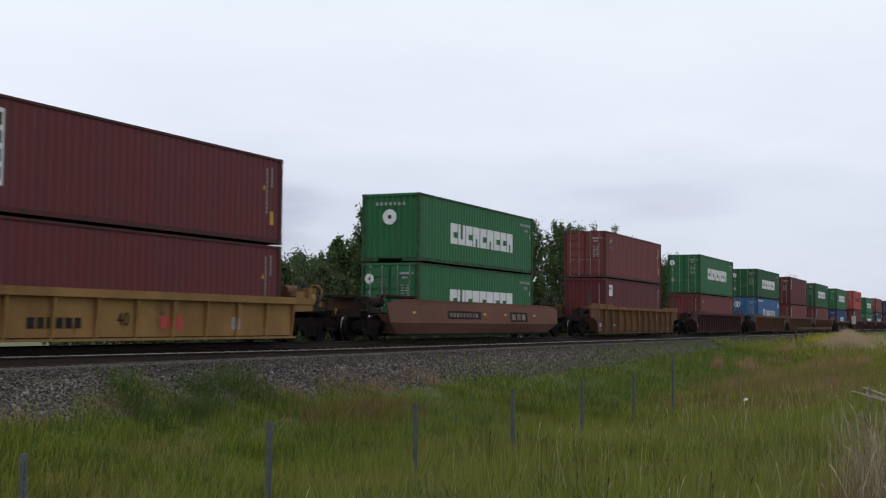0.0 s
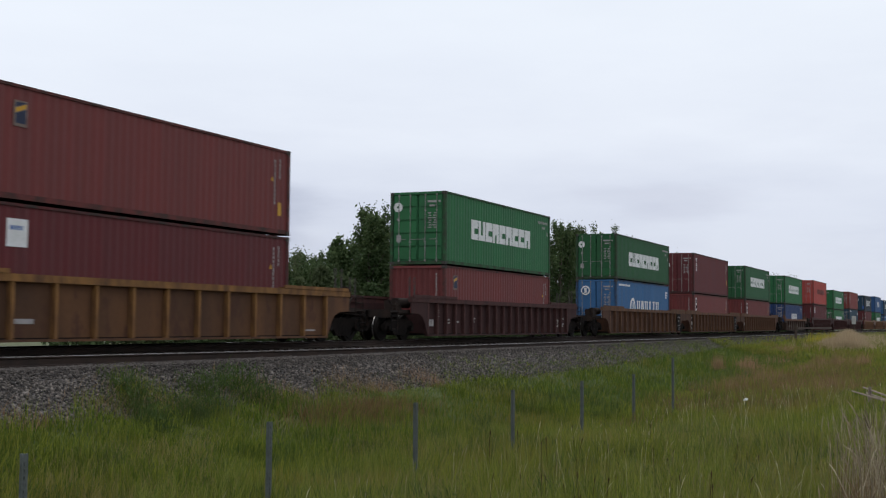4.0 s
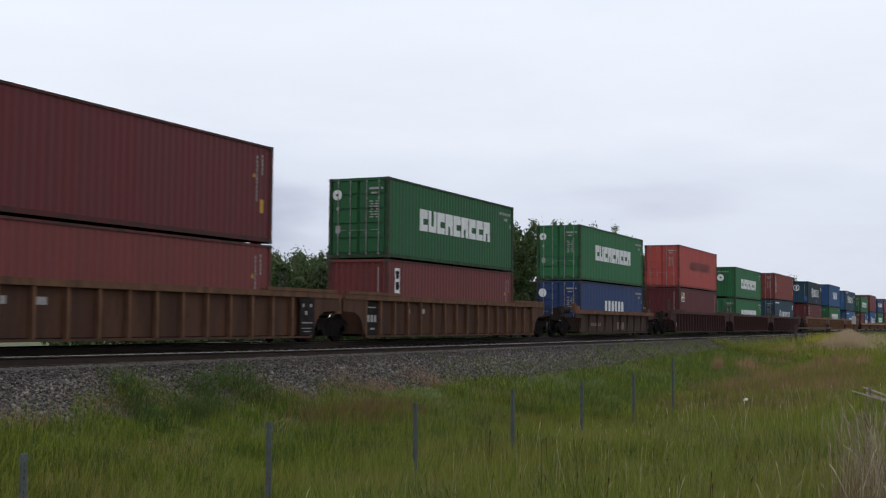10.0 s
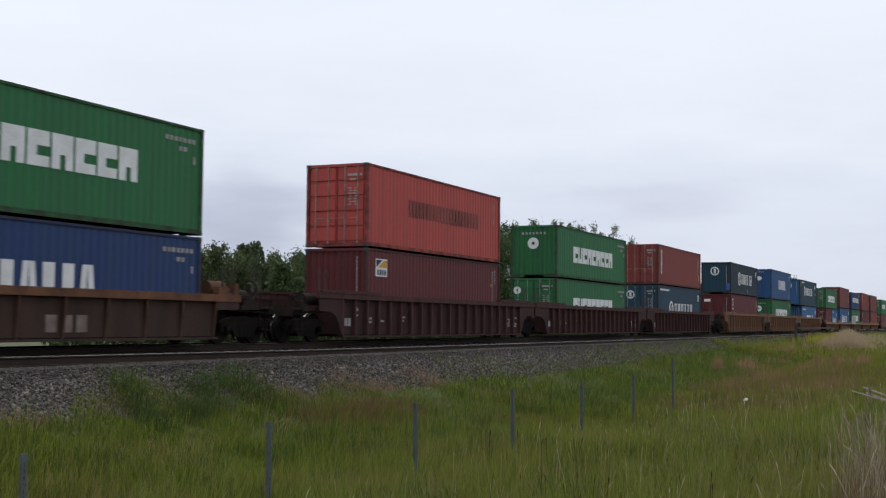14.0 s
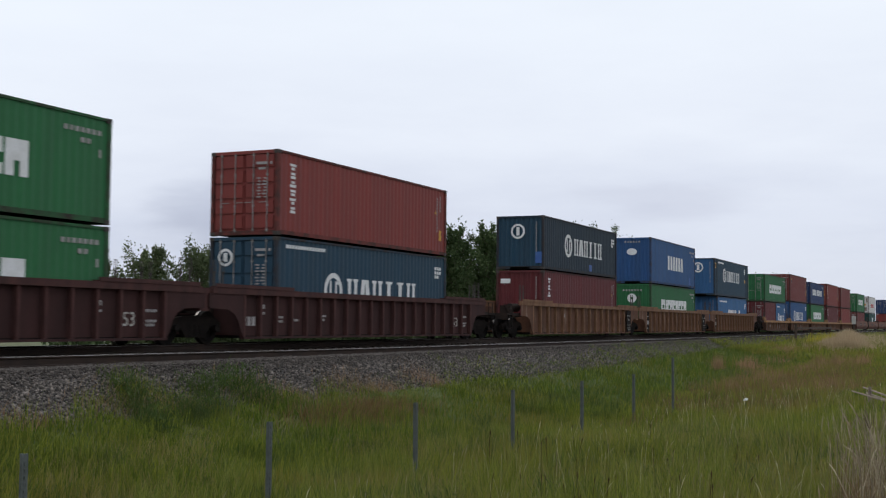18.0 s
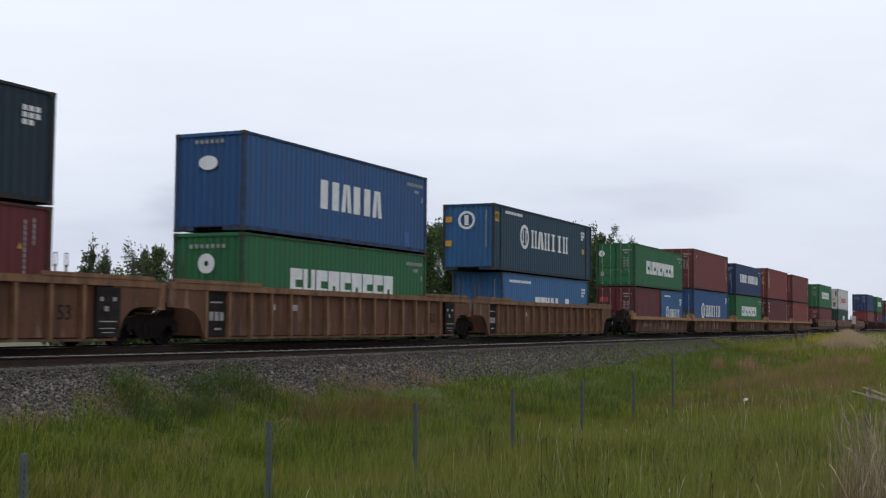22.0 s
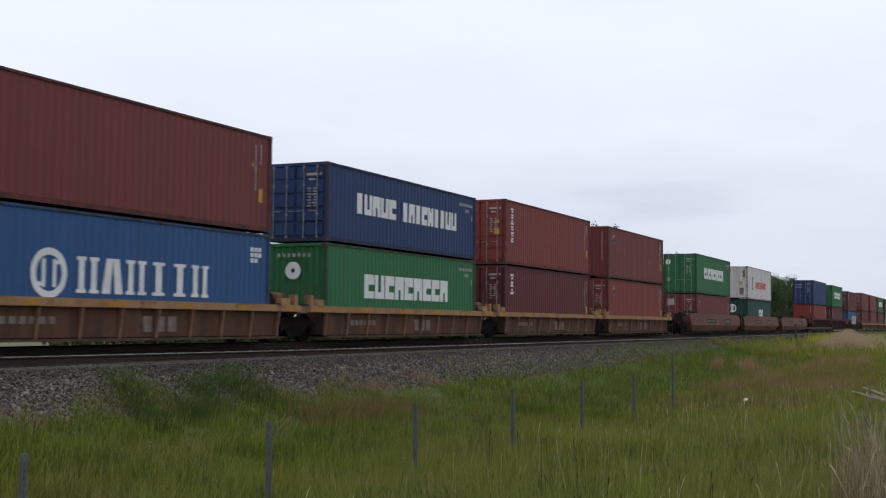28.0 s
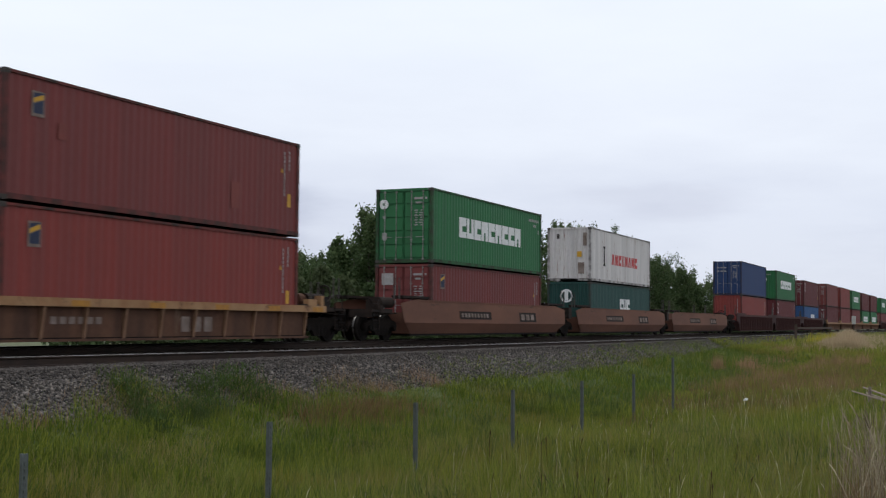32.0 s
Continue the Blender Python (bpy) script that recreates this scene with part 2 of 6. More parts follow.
M_PLANK = surface("bleached_timber", (0.23, 0.185, 0.16), (0.15, 0.12, 0.10), rough=0.9, scale=4, fine=40, bump=0.3, stretch=(0.2, 1, 1))
M_WOOD = surface("weathered_post_timber", (0.085, 0.062, 0.050), (0.060, 0.046, 0.038), rough=0.9, scale=4, fine=40, bump=0.3)
M_BARK = surface("poplar_bark", (0.14, 0.12, 0.095), (0.08, 0.068, 0.055), rough=0.95, scale=5, fine=25, bump=0.5, stretch=(1, 1, 0.3))
M_LEAF_A = foliage("poplar_leaves", (0.036, 0.066, 0.022), (0.105, 0.145, 0.058), (0.055, 0.088, 0.034), patch=0.5)
M_LEAF_B = foliage("willow_leaves", (0.044, 0.068, 0.026), (0.118, 0.145, 0.064), (0.068, 0.088, 0.040), patch=0.5)
M_GRASS = foliage("green_grass", (0.046, 0.075, 0.008), (0.252, 0.276, 0.036), (0.192, 0.172, 0.034), patch=0.35)
M_LUSH = foliage("lush_grass", (0.040, 0.082, 0.008), (0.100, 0.154, 0.018), (0.078, 0.104, 0.017), patch=0.3)
M_DRY = foliage("dry_grass", (0.26, 0.195, 0.115), (0.50, 0.40, 0.26), (0.34, 0.24, 0.15), patch=0.3)
M_HEAD = foliage("seed_head_straw", (0.17, 0.16, 0.07), (0.56, 0.51, 0.33), (0.26, 0.24, 0.11), patch=0.6)
M_THATCH = foliage("yellowed_thatch", (0.150, 0.130, 0.040), (0.320, 0.275, 0.110), (0.220, 0.190, 0.065), patch=0.5)
M_STRAW = foliage("bleached_straw", (0.07, 0.050, 0.030), (0.42, 0.36, 0.25), (0.22, 0.15, 0.09), patch=0.8)
M_BROWN = foliage("dead_brown_grass", (0.115, 0.070, 0.030), (0.215, 0.140, 0.070), (0.150, 0.115, 0.040), patch=0.4)
M_RUSSET = foliage("russet_dry_grass", (0.200, 0.115, 0.062), (0.370, 0.235, 0.140), (0.200, 0.150, 0.070), patch=0.6)
M_WEED = foliage("dark_weed_leaves", (0.030, 0.058, 0.014), (0.085, 0.125, 0.030), (0.060, 0.085, 0.022), patch=0.8)
M_BRIGHT = foliage("yellow_green_grass", (0.105, 0.142, 0.022), (0.260, 0.285, 0.065), (0.165, 0.185, 0.036), patch=0.8)
M_DOCK = foliage("dark_dock", (0.035, 0.022, 0.012), (0.070, 0.042, 0.022), (0.05, 0.03, 0.016), patch=0.8)
M_FLOWER = foliage("yellow_flowers", (0.30, 0.27, 0.03), (0.42, 0.36, 0.04), (0.15, 0.18, 0.02), patch=0.8)


def ground_material():
    m, N, Lk, b = material("field_soil_and_thatch")
    g = N.new("ShaderNodeNewGeometry")
    n1 = N.new("ShaderNodeTexNoise")
    n1.inputs["Scale"].default_value, n1.inputs["Detail"].default_value = 0.12, 8
    n2 = N.new("ShaderNodeTexNoise")
    n2.inputs["Scale"].default_value, n2.inputs["Detail"].default_value = 9.0, 6
    for n in (n1, n2):
        Lk.new(g.outputs["Position"], n.inputs["Vector"])
    r1 = N.new("ShaderNodeValToRGB")
    r1.color_ramp.elements[0].position, r1.color_ramp.elements[0].color = 0.40, (0.044, 0.074, 0.014, 1)
    r1.color_ramp.elements[1].position, r1.color_ramp.elements[1].color = 0.66, (0.110, 0.100, 0.040, 1)
    Lk.new(n1.outputs[0], r1.inputs[0])
    r2 = N.new("ShaderNodeValToRGB")
    r2.color_ramp.elements[0].position, r2.color_ramp.elements[0].color = 0.35, (0.55, 0.55, 0.55, 1)
    r2.color_ramp.elements[1].position, r2.color_ramp.elements[1].color = 0.70, (1.25, 1.2, 1.1, 1)
    Lk.new(n2.outputs[0], r2.inputs[0])
    mul = N.new("ShaderNodeMixRGB")
    mul.blend_type, mul.inputs[0].default_value = "MULTIPLY", 1.0
    Lk.new(r1.outputs[0], mul.inputs[1])
    Lk.new(r2.outputs[0], mul.inputs[2])
    Lk.new(mul.outputs[0], b.inputs["Base Color"])
    b.inputs["Roughness"].default_value = 0.95
    bp = N.new("ShaderNodeBump")
    bp.inputs["Strength"].default_value, bp.inputs["Distance"].default_value = 0.8, 0.05
    Lk.new(n2.outputs[0], bp.inputs["Height"])
    Lk.new(bp.outputs[0], b.inputs["Normal"])
    return m


def darken_by_rails(N, Lk, g, colour):
    """Darkens the stones towards brown from the shoulder crest inwards, with a ragged edge."""
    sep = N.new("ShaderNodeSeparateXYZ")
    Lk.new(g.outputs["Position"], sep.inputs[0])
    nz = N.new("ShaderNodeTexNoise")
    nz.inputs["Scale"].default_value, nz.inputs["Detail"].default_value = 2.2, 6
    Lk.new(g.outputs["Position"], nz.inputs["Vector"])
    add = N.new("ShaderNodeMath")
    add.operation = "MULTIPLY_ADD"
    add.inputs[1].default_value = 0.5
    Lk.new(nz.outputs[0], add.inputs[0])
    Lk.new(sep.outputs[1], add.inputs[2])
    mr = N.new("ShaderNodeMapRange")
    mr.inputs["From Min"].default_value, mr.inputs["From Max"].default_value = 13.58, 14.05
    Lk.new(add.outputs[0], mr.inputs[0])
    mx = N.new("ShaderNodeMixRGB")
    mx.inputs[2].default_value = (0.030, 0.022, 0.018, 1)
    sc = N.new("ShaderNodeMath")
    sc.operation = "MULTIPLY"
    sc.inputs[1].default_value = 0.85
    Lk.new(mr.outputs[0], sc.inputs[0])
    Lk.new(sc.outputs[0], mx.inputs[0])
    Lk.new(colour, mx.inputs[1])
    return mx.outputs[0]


def gravel_material():
    m, N, Lk, b = material("crushed_grey_ballast")
    g = N.new("ShaderNodeNewGeometry")
    v = N.new("ShaderNodeTexVoronoi")
    v.inputs["Scale"].default_value = 17.0
    Lk.new(g.outputs["Position"], v.inputs["Vector"])
    ramp = N.new("ShaderNodeValToRGB")
    ramp.color_ramp.elements[0].color, ramp.color_ramp.elements[1].color = (0.022, 0.019, 0.018, 1), (0.120, 0.106, 0.098, 1)
    sep = N.new("ShaderNodeSeparateColor")
    Lk.new(v.outputs["Color"], sep.inputs[0])
    Lk.new(sep.outputs[0], ramp.inputs[0])
    Lk.new(darken_by_rails(N, Lk, g, ramp.outputs[0]), b.inputs["Base Color"])
    b.inputs["Roughness"].default_value = 0.9
    bp = N.new("ShaderNodeBump")
    bp.inputs["Strength"].default_value, bp.inputs["Distance"].default_value = 1.0, 0.04
    bp.invert = True
    Lk.new(v.outputs["Distance"], bp.inputs["Height"])
    Lk.new(bp.outputs[0], b.inputs["Normal"])
    return m


def stone_material():
    m, N, Lk, b = material("ballast_stone")
    g = N.new("ShaderNodeNewGeometry")
    ramp = N.new("ShaderNodeValToRGB")
    cr = ramp.color_ramp
    cr.elements[0].color, cr.elements[1].color = (0.013, 0.011, 0.010, 1), (0.215, 0.184, 0.160, 1)
    e = cr.elements.new(0.5)
    e.color = (0.062, 0.052, 0.045, 1)
    Lk.new(g.outputs["Random Per Island"], ramp.inputs[0])
    Lk.new(darken_by_rails(N, Lk, g, ramp.outputs[0]), b.inputs["Base Color"])
    b.inputs["Roughness"].default_value = 0.85
    return m


M_GROUND, M_GRAVEL, M_STONE = ground_material(), gravel_material(), stone_material()


# ------------------------------------------------------------------ mesh helpers
def box(bm, x0, x1, y0, y1, z0, z1):
    v = [bm.verts.new(c) for c in ((x0, y0, z0), (x1, y0, z0), (x1, y1, z0), (x0, y1, z0),
                                   (x0, y0, z1), (x1, y0, z1), (x1, y1, z1), (x0, y1, z1))]
    for f in ((3, 2, 1, 0), (4, 5, 6, 7), (0, 1, 5, 4), (1, 2, 6, 5), (2, 3, 7, 6), (3, 0, 4, 7)):
        bm.faces.new([v[i] for i in f])


def prism(bm, profile, y0, y1):
    """A closed profile in x, z drawn out from y0 to y1."""
    a = [bm.verts.new((x, y0, z)) for x, z in profile]
    c = [bm.verts.new((x, y1, z)) for x, z in profile]
    bm.faces.new(a)
    bm.faces.new(c[::-1])
    n = len(profile)
    for i in range(n):
        j = (i + 1) % n
        bm.faces.new((a[j], a[i], c[i], c[j]))


def disc(bm, x, y, z, r, depth, axis="y", sides=20, hole=0.0):
    """A round plate or ring about an axis."""
    def at(k, rad, d):
        a = 2 * math.pi * k / sides
        p, q = rad * math.cos(a), rad * math.sin(a)
        return (x + p, y + d, z + q) if axis == "y" else (x + d, y + p, z + q) if axis == "x" else (x + p, y + q, z + d)
    o0 = [bm.verts.new(at(k, r, 0)) for k in range(sides)]
    o1 = [bm.verts.new(at(k, r, depth)) for k in range(sides)]
    if hole:
        i0 = [bm.verts.new(at(k, hole, 0)) for k in range(sides)]
        i1 = [bm.verts.new(at(k, hole, depth)) for k in range(sides)]
    else:
        bm.faces.new(o0)
        bm.faces.new(o1[::-1])
    for k in range(sides):
        j = (k + 1) % sides
        bm.faces.new((o0[k], o1[k], o1[j], o0[j]))
        if hole:
            bm.faces.new((i0[k], i0[j], i1[j], i1[k]))
            bm.faces.new((o0[k], o0[j], i0[j], i0[k]))
            bm.faces.new((o1[k], i1[k], i1[j], o1[j]))


def tube(bm, a, c, r0, r1, sides=6):
    a, c = Vector(a), Vector(c)
    d = (c - a).normalized()
    u = d.orthogonal().normalized()
    w = d.cross(u)
    ring = []
    for p, r in ((a, r0), (c, r1)):
        ring.append([bm.verts.new(p + u * (r * math.cos(2 * math.pi * k / sides)) + w * (r * math.sin(2 * math.pi * k / sides)))
                     for k in range(sides)])
    for k in range(sides):
        j = (k + 1) % sides
        bm.faces.new((ring[0][k], ring[0][j], ring[1][j], ring[1][k]))
    bm.faces.new(ring[0][::-1])
    bm.faces.new(ring[1])


def data_of(name, bm, mat):
    bmesh.ops.recalc_face_normals(bm, faces=bm.faces[:])
    me = bpy.data.meshes.new(name)
    bm.to_mesh(me)
    bm.free()
    me.materials.append(mat)
    return me


def part(name, bm, mat, parent, label=""):
    """Links a bmesh, or mesh data made before, as one object under a thing or a part."""
    me = bm if isinstance(bm, bpy.types.Mesh) else data_of(name, bm, mat)
    ob = new(name, me)
    ob.parent = parent
    if label:
        ob["label"] = label
    return ob


STORE = {}


def stored(key, mat, build):
    """Mesh data that alike parts share."""
    k = (key, mat.name)
    if k not in STORE:
        bm = bmesh.new()
        build(bm)
        STORE[k] = data_of(key if isinstance(key, str) else key[0], bm, mat)
    return STORE[k]


def mesh_object(name, verts, faces, mat):
    me = bpy.data.meshes.new(name)
    me.from_pydata(verts, [], faces)
    me.materials.append(mat)
    me.update()
    return new(name, me)


def quick_mesh(name, verts, corners, sizes, mat):
    """A large mesh from arrays: verts (n, 3), the corner indices in a row, and the corners of each face."""
    me = bpy.data.meshes.new(name)
    me.vertices.add(len(verts))
    me.vertices.foreach_set("co", np.asarray(verts, dtype=np.float32).ravel())
    me.loops.add(len(corners))
    me.loops.foreach_set("vertex_index", np.asarray(corners, dtype=np.int32))
    starts = np.concatenate(([0], np.cumsum(sizes)[:-1]))
    me.polygons.add(len(sizes))
    me.polygons.foreach_set("loop_start", starts.astype(np.int32))
    me.update(calc_edges=True)
    me.validate()
    me.materials.append(mat)
    return new(name, me)


# ------------------------------------------------------------------ ground
PROFILE_Y = [-3000, -60, -8, 0, 3, 7.2, 9.0, 11.0, 12.4, 13.4, 14.2, 24.0, 25.2, 27.5, 32, 60, 4000]
PROFILE_Z = [0.0, 0.3, 0.35, 0.28, 0.12, -0.22, -0.20, 0.10, 0.44, 0.72, 0.88, 0.88, 0.58, 0.10, 0.05, 0.10, 0.0]


def ground_z(x, y):
    x, y = np.asarray(x, dtype=float), np.asarray(y, dtype=float)
    z = np.interp(y, PROFILE_Y, PROFILE_Z)
    k = np.clip((x - 34) / 60, 0, 1)
    k = k * k * (3 - 2 * k)
    rise = np.interp(y, [-8, 2, 7, 10.5, 12.6, 13.5], [0, 0.45, 0.72, 0.72, 0.42, 0.0])
    ripple = 0.05 * np.sin(x * 0.31 + y * 0.5) + 0.04 * np.sin(x * 0.83 - y * 0.37 + 1.0)
    return z + k * rise + ripple * np.clip((13.0 - y) / 4, 0, 1)


def build_ground():
    xs = np.unique(np.concatenate((np.array([-3000, -1200, -500, -200, -100, -50]), np.arange(-20, 140, 1.0), np.arange(140, 400, 10.0),
                                   np.array([500, 700, 1000, 1600, 2500, 4000]))))
    ys = np.unique(np.concatenate((np.array([-3000, -1000, -300, -100, -40, -20]), np.arange(-10, 30, 0.5), np.arange(30, 80, 5.0),
                                   np.array([100, 150, 250, 500, 1000, 2000, 4000]))))
    gx, gy = np.meshgrid(xs, ys, indexing="ij")
    gz = ground_z(gx, gy)
    verts = np.stack([gx, gy, gz], -1).reshape(-1, 3)
    a, c = len(xs), len(ys)
    i, j = np.meshgrid(np.arange(a - 1), np.arange(c - 1), indexing="ij")
    q = np.stack([i * c + j, (i + 1) * c + j, (i + 1) * c + j + 1, i * c + j + 1], -1).reshape(-1)
    ob = quick_mesh("ground", verts, q, np.full((a - 1) * (c - 1), 4), M_GROUND)
    ob.data.polygons.foreach_set("use_smooth", np.ones(len(ob.data.polygons), dtype=bool))
    tagged(ob, "uneven grassy field and ditch beside the railway", "ground", kind="structure")


build_ground()

TIE_TOP = RAIL_Z - 0.185


def build_bed():
    """The ballast bed under both tracks, with its shoulders."""
    xs = np.concatenate((np.array([-400, -100, -30]), np.arange(-10, 120, 1.0), np.arange(120, 900, 20.0)))
    prof = [(12.15, 0.28), (12.75, 0.62), (13.35, 0.95), (13.75, TIE_TOP + 0.02), (14.42, TIE_TOP + 0.025), (14.7, TIE_TOP - 0.01), (15.3, TIE_TOP - 0.06), (16.1, TIE_TOP - 0.12), (17.0, TIE_TOP - 0.16),
            (18.0, TIE_TOP - 0.16), (19.0, TIE_TOP - 0.03), (21.9, TIE_TOP - 0.03), (22.4, TIE_TOP - 0.06), (23.4, 0.85), (24.8, 0.3)]
    rng = np.random.RandomState(4)
    verts = []
    for x in xs:
        for k, (y, z) in enumerate(prof):
            w = 0.018 if k < 3 else 0.008
            verts.append((x, y + rng.uniform(-w, w), z + rng.uniform(-w, w) * 0.6))
    n = len(prof)
    faces = [(i * n + k, (i + 1) * n + k, (i + 1) * n + k + 1, i * n + k + 1) for i in range(len(xs) - 1) for k in range(n - 1)]
    ob = mesh_object("ballast_bed", verts, faces, M_GRAVEL)
    tagged(ob, "grey crushed stone ballast bed with sloping shoulder", "ballast", kind="structure")


build_bed()


def bed_z(y):
    return np.interp(y, [12.15, 12.75, 13.35, 13.75, 14.42, 18.0], [0.28, 0.62, 0.95, TIE_TOP + 0.02, TIE_TOP + 0.025, TIE_TOP - 0.10])


def build_stones():
    """Loose stones lying on the near shoulder."""
    rng = np.random.RandomState(8)
    n = 110000
    x = 9 + 91 * rng.rand(n) ** 1.9
    y = rng.uniform(12.3, 14.47, n)
    keep = x > y * 0.9
    x, y = x[keep], y[keep]
    n = len(x)
    z = bed_z(y) + 0.012
    size = rng.uniform(0.010, 0.026, n) * (0.9 + 0.6 * (rng.rand(n) > 0.92))
    corner = np.array([(-1, -1, -1), (1, -1, -1), (1, 1, -1), (-1, 1, -1), (-1, -1, 1), (1, -1, 1), (1, 1, 1), (-1, 1, 1)], float)
    v = corner[None] * rng.uniform(0.35, 1.25, (n, 8, 3)) * size[:, None, None]
    ang = rng.uniform(0, 2 * np.pi, n)
    tilt = rng.uniform(-0.7, 0.7, n)
    ca, sa, ct, st = np.cos(ang)[:, None], np.sin(ang)[:, None], np.cos(tilt)[:, None], np.sin(tilt)[:, None]
    vx, vz = v[..., 0] * ct + v[..., 2] * st, -v[..., 0] * st + v[..., 2] * ct
    vx, vy = vx * ca - v[..., 1] * sa, vx * sa + v[..., 1] * ca
    v = np.stack([vx + x[:, None], vy + y[:, None], vz * 0.8 + z[:, None]], -1).reshape(-1, 3)
    quad = np.array([3, 2, 1, 0, 4, 5, 6, 7, 0, 1, 5, 4, 1, 2, 6, 5, 2, 3, 7, 6, 3, 0, 4, 7])
    corners = (np.arange(n)[:, None] * 8 + quad[None]).ravel()
    ob = quick_mesh("ballast_stones", v, corners, np.full(n * 6, 4), M_STONE)
    tagged(ob, "loose angular grey ballast stones on the shoulder", "stones", kind="stuff")


build_stones()


# ------------------------------------------------------------------ tracks
def rail_profile():
    return [(-0.070, 0.0), (0.070, 0.0), (0.070, 0.012), (0.012, 0.030), (0.009, 0.125), (0.034, 0.138), (0.036, 0.166), (0.030, 0.172),
            (-0.030, 0.172), (-0.036, 0.166), (-0.034, 0.138), (-0.009, 0.125), (-0.012, 0.030), (-0.070, 0.012)]


RAIL_X = [-300.0, -40.0, 0.0] + [6.0 + 3.0 * k for k in range(40)] + [140.0, 170.0, 220.0, 300.0, 900.0]


def build_track(name, centre, label, cant=0.0, level=lambda x: 0.0):
    """cant: by how much the far rail lies lower, in metres; level: the rise and dip along the track."""
    track = new(name)
    track.location = (0, centre, RAIL_Z - cant / 2)
    track.rotation_euler = (-math.asin(cant / GAUGE), 0, 0)
    dip = level
    tagged(track, label, "railway track", kind="structure")
    prof = rail_profile()
    head = [(-0.0375, -0.011), (-0.0285, 0.0015), (0.0285, 0.0015), (0.0375, -0.011)]
    for side in (-1, 1):
        def drawn(line, shut):
            """A profile drawn along the rail, which dips and rises a little with the bed."""
            m = bmesh.new()
            before = None
            for x in RAIL_X:
                ring = [m.verts.new((x, side * GAUGE / 2 + y, z + dip(x))) for y, z in line]
                if before:
                    for i in range(len(line)):
                        j = (i + 1) % len(line)
                        if shut or line[i][1] < -0.001 or line[j][1] < -0.001:
                            m.faces.new((before[j], before[i], ring[i], ring[j]))
                before = ring
            return m
        rail = part("rail", drawn([(y, z - 0.172) for y, z in prof], False), M_RAILSIDE, track, "rust-brown steel rail with a bright worn head")
        bm = drawn(head, True)
        part("rail_head", bm, M_RAILTOP, rail, "bright worn running surface")
    return track


def sag(x):
    """The unused track rides a little high by the camera and sags farther on."""
    return float(np.interp(x, [0, 14.5, 16.0, 19.5, 23.6, 30, 44, 60, 90, 160], [0.045, 0.042, 0.036, 0.020, 0.002, -0.014, -0.024, -0.040, -0.03, 0.0]))


track_near = build_track("track_near", TRACK_NEAR, "empty canted railway track with bright-topped rusty rails", 0.085, sag)
track_far = build_track("track_far", TRACK_FAR, "railway track that carries the container train")


# ------------------------------------------------------------------ containers
FT40, FT20, FT45 = 12.192, 6.058, 13.716
STD, HIGH = 2.591, 2.896
HALF_W = 1.219


def corrugated(bm, a0, a1, z0, z1, face, out, axis, depth=0.020, pitch=0.278):
    """A sheet with upright corrugations from a0 to a1; face: where its outer crests lie; out: the sign of outwards."""
    n = max(1, round((a1 - a0) / pitch))
    step = (a1 - a0) / n
    line = []
    for k in range(n):
        s = a0 + k * step
        line += [(s, 0), (s + step * 0.26, 0), (s + step * 0.5, depth), (s + step * 0.76, depth)]
    line.append((a1, 0))
    lo, hi = [], []
    for s, d in line:
        w = face - out * d
        lo.append(bm.verts.new((s, w, z0) if axis == "x" else (w, s, z0)))
        hi.append(bm.verts.new((s, w, z1) if axis == "x" else (w, s, z1)))
    for k in range(len(line) - 1):
        bm.faces.new((lo[k], lo[k + 1], hi[k + 1], hi[k]))


# plain shapes that stand for the letters of a brand's word: flat pieces in a unit square
SHAPES = {
    "solid": [[(0, 0), (1, 0), (1, 1), (0, 1)]],
    "bite": [[(0, 0), (0.42, 0), (0.42, 1), (0, 1)], [(0.42, 0.58), (1, 0.58), (1, 1), (0.42, 1)], [(0.42, 0), (1, 0), (1, 0.30), (0.42, 0.30)]],
    "fork": [[(0, 0), (0.38, 0), (0.38, 1), (0, 1)], [(0.38, 0.42), (1, 0.42), (1, 1), (0.38, 1)], [(0.64, 0), (1, 0), (1, 0.42), (0.64, 0.42)]],
    "cup": [[(0, 0), (0.34, 0), (0.34, 1), (0, 1)], [(0.34, 0), (0.66, 0), (0.66, 0.28), (0.34, 0.28)], [(0.66, 0), (1, 0), (1, 1), (0.66, 1)]],
    "step": [[(0, 0), (0.40, 0), (0.40, 1), (0, 1)], [(0.40, 0.30), (0.60, 0.15), (0.60, 0.70), (0.40, 0.85)], [(0.60, 0), (1, 0), (1, 1), (0.60, 1)]],
    "tent": [[(0, 0), (0.38, 0), (0.50, 1), (0.20, 1)], [(0.62, 0), (1, 0), (0.80, 1), (0.50, 1)]],
    "twin": [[(0.10, 0.10), (0.34, 0.10), (0.34, 0.90), (0.10, 0.90)], [(0.66, 0.10), (0.90, 0.10), (0.90, 0.90), (0.66, 0.90)],
             [(0, 0), (0.42, 0), (0.42, 0.10), (0, 0.10)], [(0.58, 0), (1, 0), (1, 0.10), (0.58, 0.10)],
             [(0, 0.90), (0.42, 0.90), (0.42, 1), (0, 1)], [(0.58, 0.90), (1, 0.90), (1, 1), (0.58, 1)]],
    "post": [[(0.34, 0.10), (0.66, 0.10), (0.66, 0.90), (0.34, 0.90)], [(0.18, 0), (0.82, 0), (0.82, 0.10), (0.18, 0.10)], [(0.18, 0.90), (0.82, 0.90), (0.82, 1), (0.18, 1)]],
    "stem": [[(0.16, 0), (0.80, 0), (0.80, 1), (0.16, 1)]],
}
BLOCKY = ("bite", "cup", "bite", "fork", "bite", "fork", "bite", "bite", "fork")
SERIF = ("twin", "tent", "twin", "post", "post", "twin")
